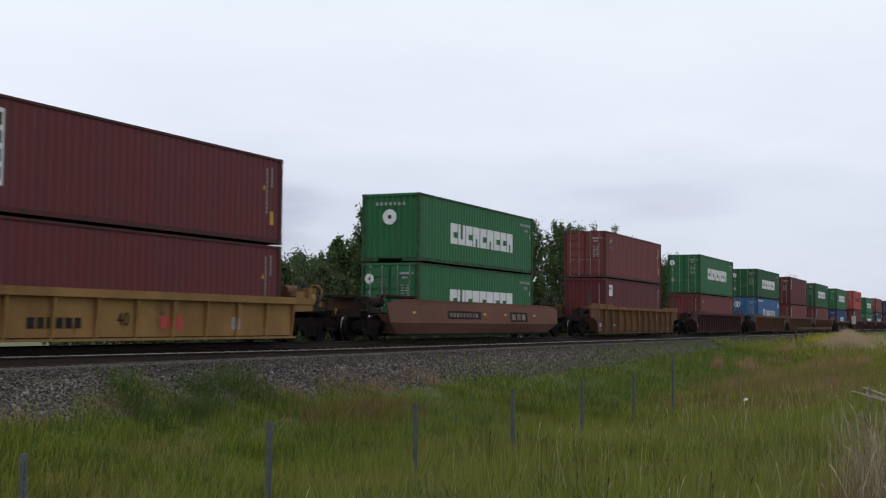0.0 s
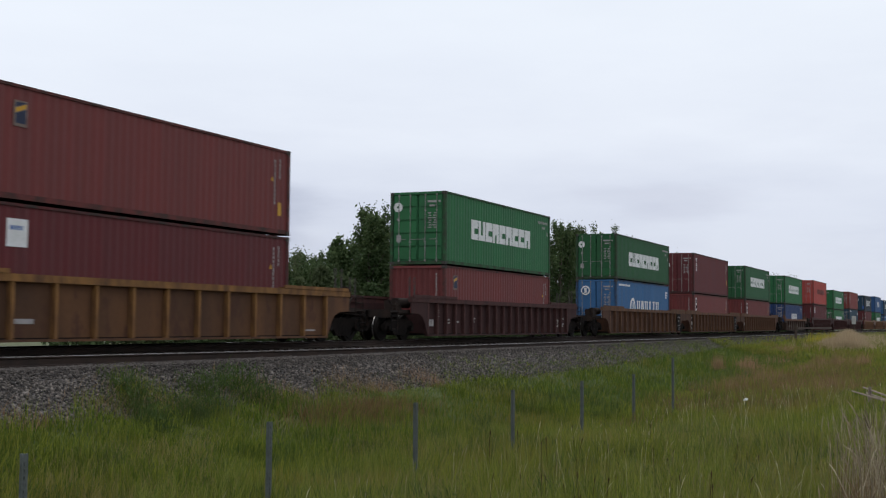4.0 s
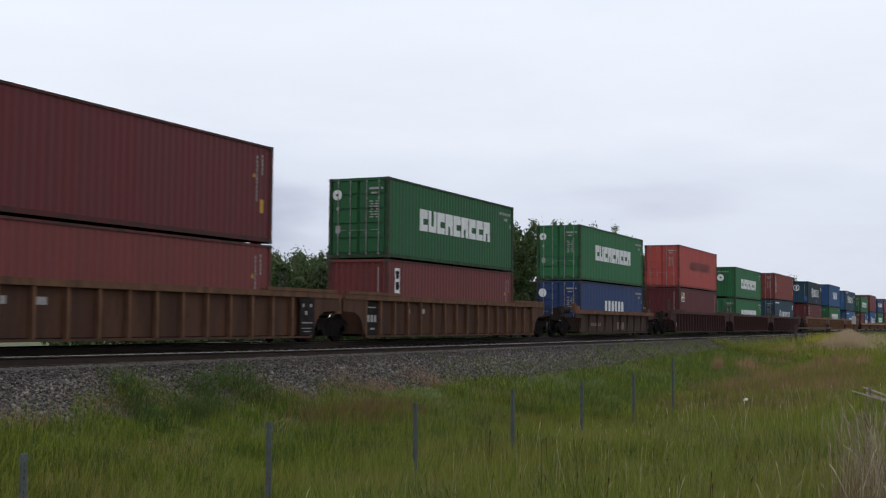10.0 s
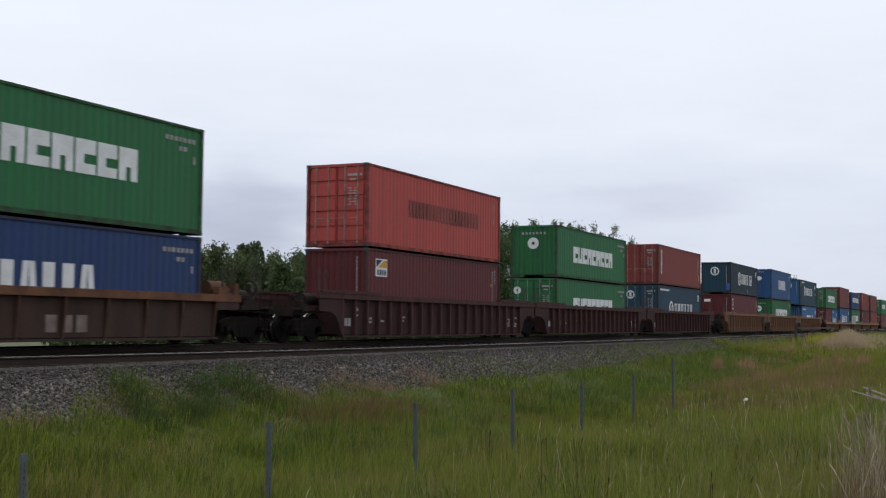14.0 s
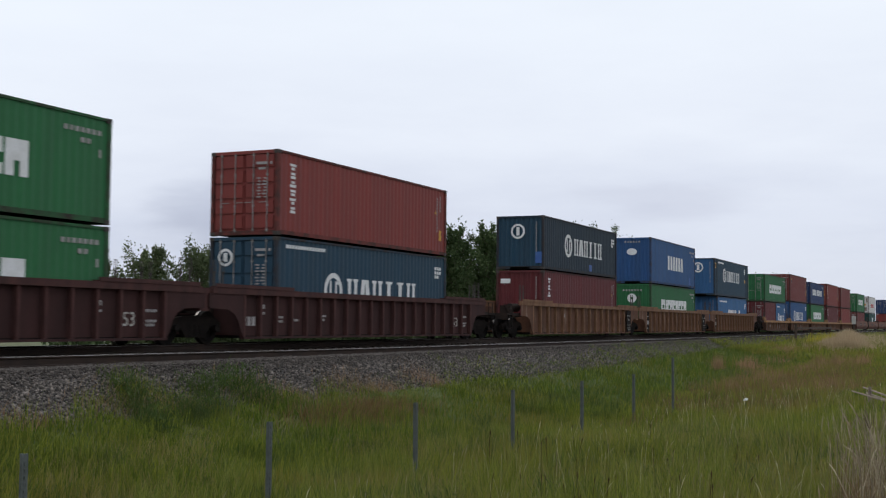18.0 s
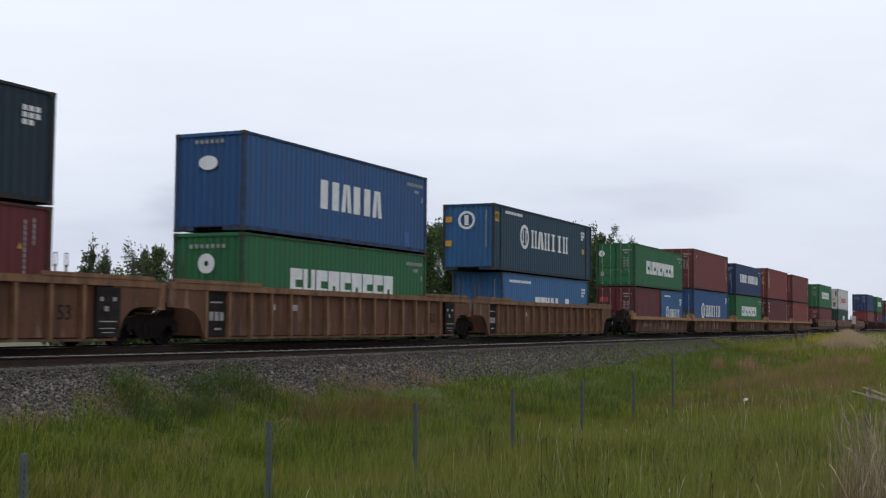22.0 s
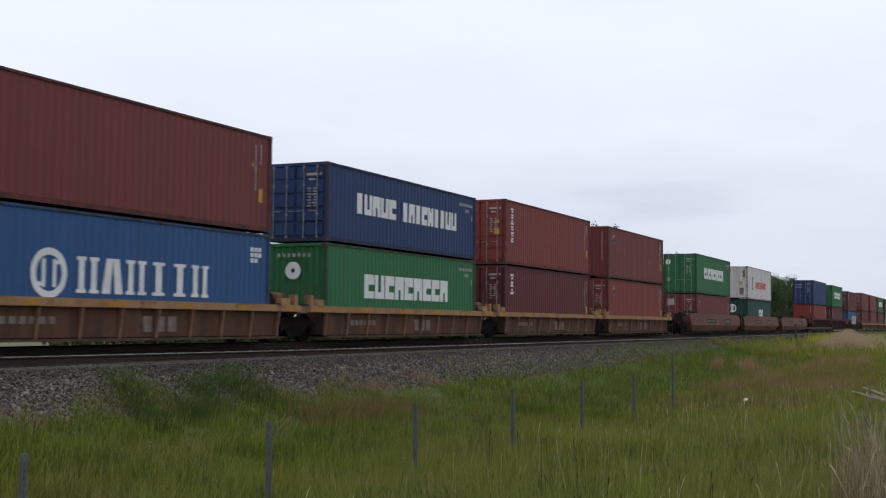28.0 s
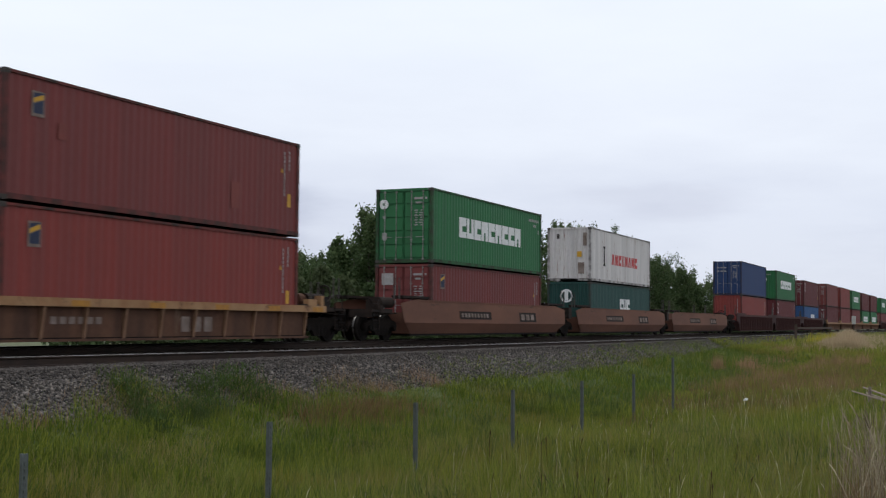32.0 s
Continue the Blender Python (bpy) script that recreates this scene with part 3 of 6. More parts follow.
UPRIGHT = ("stem", "stem", "tent", "stem", "stem", "tent")
ROUNDED = ("stem", "cup", "fork", "cup", "bite")


def glyph(bm, x0, x1, z0, z1, y, kind):
    """One plain shape of a brand's word, lying on the side at y."""
    for poly in SHAPES[kind]:
        prism(bm, [(x0 + u * (x1 - x0), z0 + v * (z1 - z0)) for u, v in poly], y - 0.004, y + 0.006)


def solid_row(bm, n, x0, x1, z0, z1, y, gap):
    """A worn word as a row of plain blocks."""
    step = (x1 - x0) / n
    for k in range(n):
        glyph(bm, x0 + k * step, x0 + (k + 1 - gap) * step, z0, z1, y, "solid")


def bars(bm, rows, y):
    """Small unreadable writing as bars: (x0, x1, z0, z1) each."""
    for x0, x1, z0, z1 in rows:
        box(bm, x0, x1, y - 0.004, y + 0.005, z0, z1)


def end_bars(bm, rows, x):
    for y0, y1, z0, z1 in rows:
        box(bm, x - 0.004, x + 0.005, y0, y1, z0, z1)


def text_mesh(name, body, size, mat):
    cu = bpy.data.curves.new(name, "FONT")
    cu.body, cu.size, cu.extrude, cu.align_x, cu.align_y = body, size, 0.003, "CENTER", "CENTER"
    tmp = new(name + "_tmp", cu)
    me = bpy.data.meshes.new_from_object(tmp.evaluated_get(bpy.context.evaluated_depsgraph_get()))
    bpy.data.objects.remove(tmp)
    bpy.data.curves.remove(cu)
    me.materials.clear()
    me.materials.append(mat)
    me.name = name
    return me


def container(colour, length, height, label, doors=True, marks=(), end_paint=None, plain_side=False):
    """A freight container; its left end carries the doors, or the closed corrugated end."""
    mat = PAINT[colour]
    h2 = length / 2
    c = new("shipping_container")
    tagged(c, label, "shipping container", group="containers on the train")
    key = (round(length, 2), round(height, 2))

    def put(name, builder, m=mat, parent=c, label="", tag=""):
        return part(name, stored((name + tag,) + key, m, builder), m, parent, label)

    post = lambda bm: box(bm, -0.07, 0.07, -0.055, 0.055, 0.10, height - 0.10)
    cast = lambda bm: box(bm, -0.089, 0.089, -0.081, 0.081, -0.059, 0.059)
    # a 45-foot box carries its lifting posts at the 40-foot places
    for sx in (-1, 1):
        for sy in (-1, 1):
            o = put("corner_post", post, WORN[colour])
            o.location = (sx * (h2 - 0.072), sy * (HALF_W - 0.058), 0)
            for z in (0.059, height - 0.059):
                k = put("corner_casting", cast, M_SEAL)
                k.location = (sx * (h2 - 0.086), sy * (HALF_W - 0.078), z)
    for sy in (-1, 1):
        y0, y1 = sorted((sy * (HALF_W - 0.002), sy * (HALF_W - 0.062)))
        put("top_side_rail", lambda bm: box(bm, -h2 + 0.17, h2 - 0.17, y0, y1, height - 0.075, height - 0.008), WORN[colour], tag=str(sy))
        y0, y1 = sorted((sy * (HALF_W - 0.022), sy * (HALF_W - 0.070)))
        put("bottom_side_rail", lambda bm: box(bm, -h2 + 0.17, h2 - 0.17, y0, y1, 0.035, 0.160), WORN[colour], tag=str(sy))
        if plain_side:
            def flat(bm):
                a, b2 = sorted((sy * (HALF_W - 0.030), sy * (HALF_W - 0.06)))
                box(bm, -h2 + 0.14, h2 - 0.14, a, b2, 0.16, height - 0.075)
            put("side_panel", flat, tag="flat" + str(sy))
        else:
            put("side_panel", lambda bm: corrugated(bm, -h2 + 0.14, h2 - 0.14, 0.16, height - 0.075, sy * (HALF_W - 0.030), sy, "x"),
                tag=str(sy))
    put("roof_panel", lambda bm: corrugated_roof(bm, h2, height))
    put("floor_pan", lambda bm: box(bm, -h2 + 0.16, h2 - 0.16, -HALF_W + 0.06, HALF_W - 0.06, 0.05, 0.15), M_DIRT)
    door_end = -1 if doors else 1
    for sx in (-1, 1):
        a, b2 = sorted((sx * (h2 - 0.004), sx * (h2 - 0.104)))
        put("end_header", lambda bm: box(bm, a, b2, -HALF_W + 0.16, HALF_W - 0.16, height - 0.105, height - 0.006), tag=str(sx))
        if sx == door_end:
            put("end_sill", lambda bm: box(bm, a, b2, -HALF_W + 0.16, HALF_W - 0.16, 0.012, 0.14), WORN[colour], tag=str(sx))
        else:
            for e in (-1, 1):
                put("end_sill", lambda bm: box(bm, a, b2, min(e * 0.52, e * (HALF_W - 0.16)), max(e * 0.52, e * (HALF_W - 0.16)), 0.012, 0.16), WORN[colour], tag=str(sx) + str(e))
            put("tunnel_beam", lambda bm: box(bm, a, b2, -0.52, 0.52, 0.12, 0.16), WORN[colour], tag=str(sx))
    if length > 13:
        for sx in (-1, 1):
            for sy in (-1, 1):
                o = put("lifting_post", lambda bm: box(bm, -0.09, 0.09, -0.03, 0.03, 0.02, height - 0.01), WORN[colour])
                o.location = (sx * (FT40 / 2 - 0.09), sy * (HALF_W - 0.030), 0)
    put("end_panel", lambda bm: corrugated(bm, -HALF_W + 0.11, HALF_W - 0.11, 0.14, height - 0.105, -door_end * (h2 - 0.035), -door_end, "y",
                                           depth=0.055, pitch=0.25), PAINT[end_paint or colour], tag=str(door_end))
    for sy in (-1, 1):
        def leaf(bm):
            x0 = door_end * (h2 - 0.072)
            a, b2 = sorted((sy * 0.012, sy * (HALF_W - 0.12)))
            xs0, xs1 = sorted((x0, x0 - door_end * 0.03))
            box(bm, xs0, xs1, a, b2, 0.15, height - 0.11)
        d = put("door", leaf, tag=str(sy) + str(door_end))
        rise = (height - 0.26) / 5
        for q in range(5):
            def panel(bm):
                x0 = door_end * (h2 - 0.072)
                a, b2 = sorted((sy * 0.012, sy * (HALF_W - 0.12)))
                xa, xb = sorted((x0, x0 + door_end * 0.046))
                box(bm, xa, xb, a + 0.05, b2 - 0.05, 0.07, rise - 0.03)
            o = put("door_panel", panel, mat, d, tag=str(sy) + str(door_end))
            o.location = (0, 0, 0.15 + rise * q)
        for off in (0.33, 0.83):
            def rod(bm):
                x0 = door_end * (h2 - 0.005)
                tube(bm, (x0, sy * off, 0.10), (x0, sy * off, height - 0.07), 0.016, 0.016, 8)
                for zz in (0.16, 0.9, height - 0.75, height - 0.14):
                    xa, xb = sorted((x0 + door_end * 0.012, x0 - door_end * 0.03))
                    box(bm, xa, xb, sy * off - 0.034, sy * off + 0.034, zz - 0.028, zz + 0.028)
            put("locking_bar", rod, M_BAR, d, tag=str(sy) + str(off) + str(door_end))

            def handle(bm):
                x0 = door_end * (h2 + 0.012)
                xa, xb = sorted((x0, x0 - door_end * 0.014))
                s0, s1 = sorted((sy * off, sy * (off - 0.30)))
                box(bm, xa, xb, s0, s1, 0.99, 1.01)
            put("door_handle", handle, M_BAR, d, tag=str(sy) + str(off) + str(door_end))
    for name, builder, m, text in marks:
        if isinstance(builder, tuple):
            n, x0, x1, low_, high_, look_of, gap = builder
            step = (x1 - x0) / n
            for k in range(n):
                bm = bmesh.new()
                glyph(bm, -h2 + x0 + k * step, -h2 + x0 + (k + 1 - gap) * step, height - high_, height - low_, NEAR_FACE - 0.006, look_of[k % len(look_of)])
                part("letter_block", bm, m, c, text)
            continue
        bm = bmesh.new()
        builder(bm, h2, height)
        o = part(name, bm, m, c, text)
        if name == "marking":
            tagged(o, kind="stuff")
    return c


def corrugated_roof(bm, h2, height):
    n = 42
    step = (2 * h2 - 0.3) / n
    prev = None
    for k in range(n + 1):
        x = -h2 + 0.15 + k * step
        for dx, z in ((0, height - 0.02), (step * 0.5, height - 0.034)):
            if k == n and dx:
                continue
            pair = (bm.verts.new((x + dx, -HALF_W + 0.06, z)), bm.verts.new((x + dx, HALF_W - 0.06, z)))
            if prev:
                bm.faces.new((prev[0], pair[0], pair[1], prev[1]))
            prev = pair


NEAR_FACE = -HALF_W + 0.030


# marks on containers: each returns (name, builder, material, label)
def m_word(n, x0, x1, low, high, mat=M_WHITE, look_of=BLOCKY, gap=0.10, label="white block lettering shape"):
    """x from the left end; low, high: from the top down."""
    return ("lettering", (n, x0, x1, low, high, look_of, gap), mat, label)


def m_small(rows, mat=M_MARK, label="small white markings"):
    return ("marking", lambda bm, h2, H: bars(bm, [(-h2 + a, -h2 + b2, H - d, H - c) for a, b2, c, d in rows], NEAR_FACE - 0.006), mat, label)


def m_codes(far=FT40, mat=M_MARK):
    """The short rows of code bars near the far top corner."""
    rows = []
    for k in range(7):
        rows.append((far - 1.62 + k * 0.19, far - 1.50 + k * 0.19, 0.34, 0.46))
    for k in range(2):
        rows.append((far - 1.05 + k * 0.2, far - 0.92 + k * 0.2, 0.58, 0.70))
    rows.append((far - 0.42, far - 0.34, 0.80, 1.0))
    return m_small(rows, mat)


def m_upright(x, z0, z1, mat=M_MARK, w=0.05):
    rows, z = [], z0
    while z < z1:
        rows.append((x, x + w, z, z + 0.10))
        z += 0.125
    return m_small(rows, mat, "upright row of small markings")


def m_column(n, x, z0, z1, w=0.34, mat=M_WHITE):
    """A word set upright, as a column of blocks."""
    rows, step = [], (z1 - z0) / n
    for k in range(n):
        c, q = (0.0, 0.16, 0.26, 0.08)[k % 4], z0 + k * step
        rows.append((x + c * w, x + w - c * w, q, q + step * 0.28))
        rows.append((x + (0.26 - c) * w, x + w - (0.26 - c) * w, q + step * 0.40, q + step * 0.72))
    return m_small(rows, mat, "white upright lettering shapes")


def m_ring(x, z, r, mat=M_WHITE, hole=0.72, label="white ring emblem"):
    def build(bm, h2, H):
        disc(bm, -h2 + x, NEAR_FACE - 0.010, H - z, r, 0.008, "y", 28, r * hole)
        for s in (-1, 1):
            box(bm, -h2 + x + s * r * 0.30 - r * 0.09, -h2 + x + s * r * 0.30 + r * 0.09, NEAR_FACE - 0.010, NEAR_FACE - 0.002,
                H - z - r * 0.55, H - z + r * 0.55)
        box(bm, -h2 + x - r * 0.8, -h2 + x - r * 0.3, NEAR_FACE - 0.009, NEAR_FACE - 0.002, H - z - r * 0.5, H - z - r * 0.36)
        box(bm, -h2 + x + r * 0.3, -h2 + x + r * 0.8, NEAR_FACE - 0.009, NEAR_FACE - 0.002, H - z + r * 0.36, H - z + r * 0.5)
    return ("emblem", build, mat, label)


def m_end_disc(y, z, r, mat=M_WHITE, hole=0.28, label="white round emblem"):
    """A round emblem on the left end; y from the near edge."""
    return ("emblem", lambda bm, h2, H: disc(bm, -h2 - 0.004, -HALF_W + y, H - z, r, 0.012, "x", 24, r * hole), mat, label)


def m_end_oval(y, z):
    """A flat oval emblem with a dark bar across it."""
    def build(bm, h2, H):
        ring = [(-HALF_W + y + 0.33 * math.cos(a * 0.2618), H - z + 0.21 * math.sin(a * 0.2618)) for a in range(24)]
        lo = [bm.verts.new((-h2 - 0.010, p, q)) for p, q in ring]
        hi = [bm.verts.new((-h2 + 0.002, p, q)) for p, q in ring]
        bm.faces.new(lo[::-1])
        for k in range(24):
            bm.faces.new((lo[k], lo[(k + 1) % 24], hi[(k + 1) % 24], hi[k]))
    return ("emblem", build, M_WHITE, "white oval emblem")


def m_end(rows, mat=M_MARK, label="small white markings"):
    return ("marking", lambda bm, h2, H: end_bars(bm, [(-HALF_W + a, -HALF_W + b2, H - d, H - c) for a, b2, c, d in rows], -h2 - 0.002), mat, label)


def m_plate(x, z, w, h, first=M_WHITE, label="white square decal"):
    return ("decal", lambda bm, h2, H: box(bm, -h2 + x, -h2 + x + w, NEAR_FACE - 0.008, NEAR_FACE, H - z - h, H - z), first, label)


def m_triangle(x, z, w=0.14):
    return ("warning_triangle", lambda bm, h2, H: prism(bm, [(-h2 + x, H - z - w), (-h2 + x + w, H - z - w), (-h2 + x + w / 2, H - z)], NEAR_FACE - 0.010, NEAR_FACE - 0.002),
            M_AMBER, "amber warning triangle")


def m_swoosh(x, z, w=0.40, h=0.58):
    """A pale decal with amber and dark slanted bands."""
    def amber(bm, h2, H):
        prism(bm, [(-h2 + x + 0.05, H - z - 0.18), (-h2 + x + w - 0.04, H - z - 0.06), (-h2 + x + w - 0.04, H - z - 0.16), (-h2 + x + 0.05, H - z - 0.28)],
              NEAR_FACE - 0.013, NEAR_FACE - 0.006)

    def dark(bm, h2, H):
        prism(bm, [(-h2 + x + 0.05, H - z - 0.05), (-h2 + x + w - 0.04, H - z - 0.03), (-h2 + x + w - 0.04, H - z - 0.05), (-h2 + x + 0.05, H - z - 0.16)],
              NEAR_FACE - 0.013, NEAR_FACE - 0.006)
        prism(bm, [(-h2 + x + 0.05, H - z - 0.30), (-h2 + x + w - 0.04, H - z - 0.18), (-h2 + x + w - 0.04, H - z - h + 0.07), (-h2 + x + 0.05, H - z - h + 0.07)],
              NEAR_FACE - 0.013, NEAR_FACE - 0.006)
    return [m_plate(x, z, w, h, M_DULL, "pale decal plate"), ("decal_band", amber, M_AMBER, "amber band"), ("decal_band", dark, M_NAVYMARK, "dark navy bands")]


def m_crest(x, z, w=0.86, h=0.62):
    """A white plate with a dark corner, an amber slope and a row of dark shapes."""
    def dark(bm, h2, H):
        a, t = -h2 + x, H - z
        prism(bm, [(a + 0.04, t - 0.30), (a + 0.04, t - 0.04), (a + 0.50, t - 0.04)], NEAR_FACE - 0.013, NEAR_FACE - 0.006)
        for k in range(4):
            box(bm, a + 0.10 + 0.18 * k, a + 0.22 + 0.18 * k, NEAR_FACE - 0.013, NEAR_FACE - 0.006, t - h + 0.05, t - h + 0.24)

    def amber(bm, h2, H):
        a, t = -h2 + x, H - z
        prism(bm, [(a + 0.18, t - 0.30), (a + 0.60, t - 0.05), (a + w - 0.03, t - 0.05), (a + w - 0.03, t - 0.30)], NEAR_FACE - 0.013, NEAR_FACE - 0.006)
    return [m_plate(x, z, w, h, M_WHITE, "white decal plate"), ("decal_band", dark, M_NAVYMARK, "dark navy shapes"), ("decal_band", amber, M_AMBER, "amber slope")]


DOOR_TEXT = [(0.40, 0.78, 0.36, 0.44), (0.22, 0.30, 0.36, 0.44), (0.46, 0.70, 0.53, 0.60)]
for _k in range(7):
    DOOR_TEXT += [(0.42, 0.50 + 0.035 * (_k % 3), 0.84 + 0.095 * _k, 0.885 + 0.095 * _k), (0.62, 0.76 - 0.04 * (_k % 2), 0.84 + 0.095 * _k, 0.885 + 0.095 * _k)]


def door_marks():
    return [m_end(DOOR_TEXT)]


def green_word(end="doors", shift=0.0):
    """The marks of a green box with white block lettering."""
    out = [m_word(9, 2.62 + shift, 9.55 + shift * 0.5, 0.92, 1.74), m_codes()]
    if end == "doors":
        out += [m_end_disc(2.09, 0.60, 0.19), m_end([(2.02, 2.12, 1.05, 1.16), (1.95, 2.15, 1.72, 1.98)])] + door_marks()
    else:
        out += [m_end_disc(1.25, 0.90, 0.29), m_end([(0.60 + k * 0.19, 0.70 + k * 0.19, 0.34, 0.46) for k in range(7)])]
    return out


def blue_word(length=FT40, top=0.85, ring_x=2.9, end="ring", web=True, wide=5.3):
    out = [m_ring(ring_x + 0.55, top + 0.55, 0.58), m_word(6, ring_x + 1.45, ring_x + 1.45 + wide, top + 0.12, top + 0.98, look_of=SERIF, gap=0.14),
           m_small([(length - 1.0 + 0.2 * (k % 3), length - 0.86 + 0.2 * (k % 3), 0.42 + 0.16 * (k // 3), 0.54 + 0.16 * (k // 3)) for k in range(8)], M_WHITE)]
    if web:
        out.append(m_small([(0.55 + k * 0.17, 0.68 + k * 0.17, 0.22, 0.33) for k in range(14)], M_WHITE, "row of small white markings"))
    if end == "ring":
        out += [m_end_disc(1.32, 0.75, 0.36, hole=0.74), m_end([(1.24, 1.40, 0.55, 0.95)], M_WHITE), m_upright_end()]
    else:
        out += [m_end_disc(1.85, 0.62, 0.27, hole=0.7), m_end([(1.78, 1.92, 0.48, 0.76)], M_WHITE)] + door_marks()
    return out


def m_upright_end(y=0.35):
    return m_end([(y, y + 0.045, 0.3 + 0.125 * k, 0.40 + 0.125 * k) for k in range(13)])


def lease(kind="column", x=0.72):
    """The marks of a leasing company's red box."""
    out = [m_upright(11.35, 0.35, 1.7), m_upright(11.62, 0.30, 0.9), m_plate(11.56, 1.62, 0.17, 0.40, M_AMBER, "amber warning decal"), m_triangle(11.16, 0.86)]
    if kind == "column":
        out.append(m_column(6, x, 0.36, 1.95))
    elif kind == "short":
        out.append(m_column(3, x, 0.36, 1.35))
    elif kind == "swoosh":
        out += m_swoosh(0.85, 0.36)
    return out


# ------------------------------------------------------------------ well cars
WHEEL_R = 0.46
CAR_HALF = 1.47
WHEELSETS = {-1: [], 1: []}


def wheelset_mesh(bm):
    for s in (-1, 1):
        disc(bm, 0, s * 0.755 - 0.065, 0, WHEEL_R, 0.13, "y", 26)
        disc(bm, 0, s * 0.69 - 0.014, 0, WHEEL_R + 0.028, 0.028, "y", 26)
        disc(bm, 0, s * 0.83 - 0.02, 0, WHEEL_R * 0.78, 0.03, "y", 22, WHEEL_R * 0.62)
        disc(bm, 0, s * 0.86 - 0.06, 0, 0.13, 0.14, "y", 14)
    tube(bm, (0, -1.05, 0), (0, 1.05, 0), 0.075, 0.075, 10)
    bm.normal_update()
    for f in bm.faces:
        c = f.calc_center_median()
        if math.hypot(c.x, c.z) > WHEEL_R * 1.02 and abs(f.normal.y) < 0.3:
            f.material_index = 1      # the polished flange


def side_frame_mesh(bm):
    prof = [(-1.14, 0.34), (-1.16, 0.60), (-0.98, 0.70), (-0.5, 0.78), (0.5, 0.78), (0.98, 0.70), (1.16, 0.60), (1.14, 0.34), (0.98, 0.34),
            (0.92, 0.52), (0.70, 0.50), (0.42, 0.20), (-0.42, 0.20), (-0.70, 0.50), (-0.92, 0.52), (-0.98, 0.34)]
    prism(bm, prof, -0.06, 0.06)


def spring_mesh(bm):
    for k in (-0.22, 0.0, 0.22):
        for q in range(5):
            disc(bm, k, 0, 0.245 + q * 0.062, 0.095, 0.036, "z", 10)


def bogie(car, x):
    b = part("bogie", stored("bogie_bolster", M_DIRT, lambda bm: (box(bm, -0.20, 0.20, -1.05, 1.05, 0.52, 0.80), box(bm, -0.3, 0.3, -0.35, 0.35, 0.80, 0.90))),
             M_DIRT, car, "black greasy four-wheel bogie")
    b.location = (x, 0, 0)
    for s in (-1, 1):
        f = part("side_frame", stored("side_frame", M_FRAME, side_frame_mesh), M_FRAME, b, "dusty cast side frame")
        f.location = (0, s * 1.02, 0)
        sp = part("spring_nest", stored("spring_nest", M_WHEEL, spring_mesh), M_WHEEL, b)
        sp.location = (0, s * 1.02, 0)
        data = stored("wheelset", M_WHEEL, wheelset_mesh)
        if len(data.materials) == 1:
            data.materials.append(M_TREAD)
        w = part("wheelset", data, M_WHEEL, b, "dark worn steel wheelset with bright flanges")
        w.location = (s * 0.89, 0, WHEEL_R)
        WHEELSETS[s].append(w)
        for e in (-1, 1):
            cap = part("bearing_cap", stored("bearing_cap", M_WHEEL, lambda bm: disc(bm, 0, -0.05, 0, 0.10, 0.10, "y", 12)), M_WHEEL, b)
            cap.location = (e * 0.89, s * 1.12, WHEEL_R)
    return b


def coupler(car, x, s):
    def build(bm):
        box(bm, min(0, s * 1.25), max(0, s * 1.25), -0.09, 0.09, 0.72, 0.93)
        prism(bm, [(s * 1.22, 0.66), (s * 1.55, 0.66), (s * 1.62, 0.80), (s * 1.55, 0.98), (s * 1.22, 0.98)], -0.19, 0.17)
    c = part("coupler", stored("coupler%d" % s, M_DIRT, build), M_DIRT, car, "rusty knuckle coupler")
    c.location = (x, 0, 0)


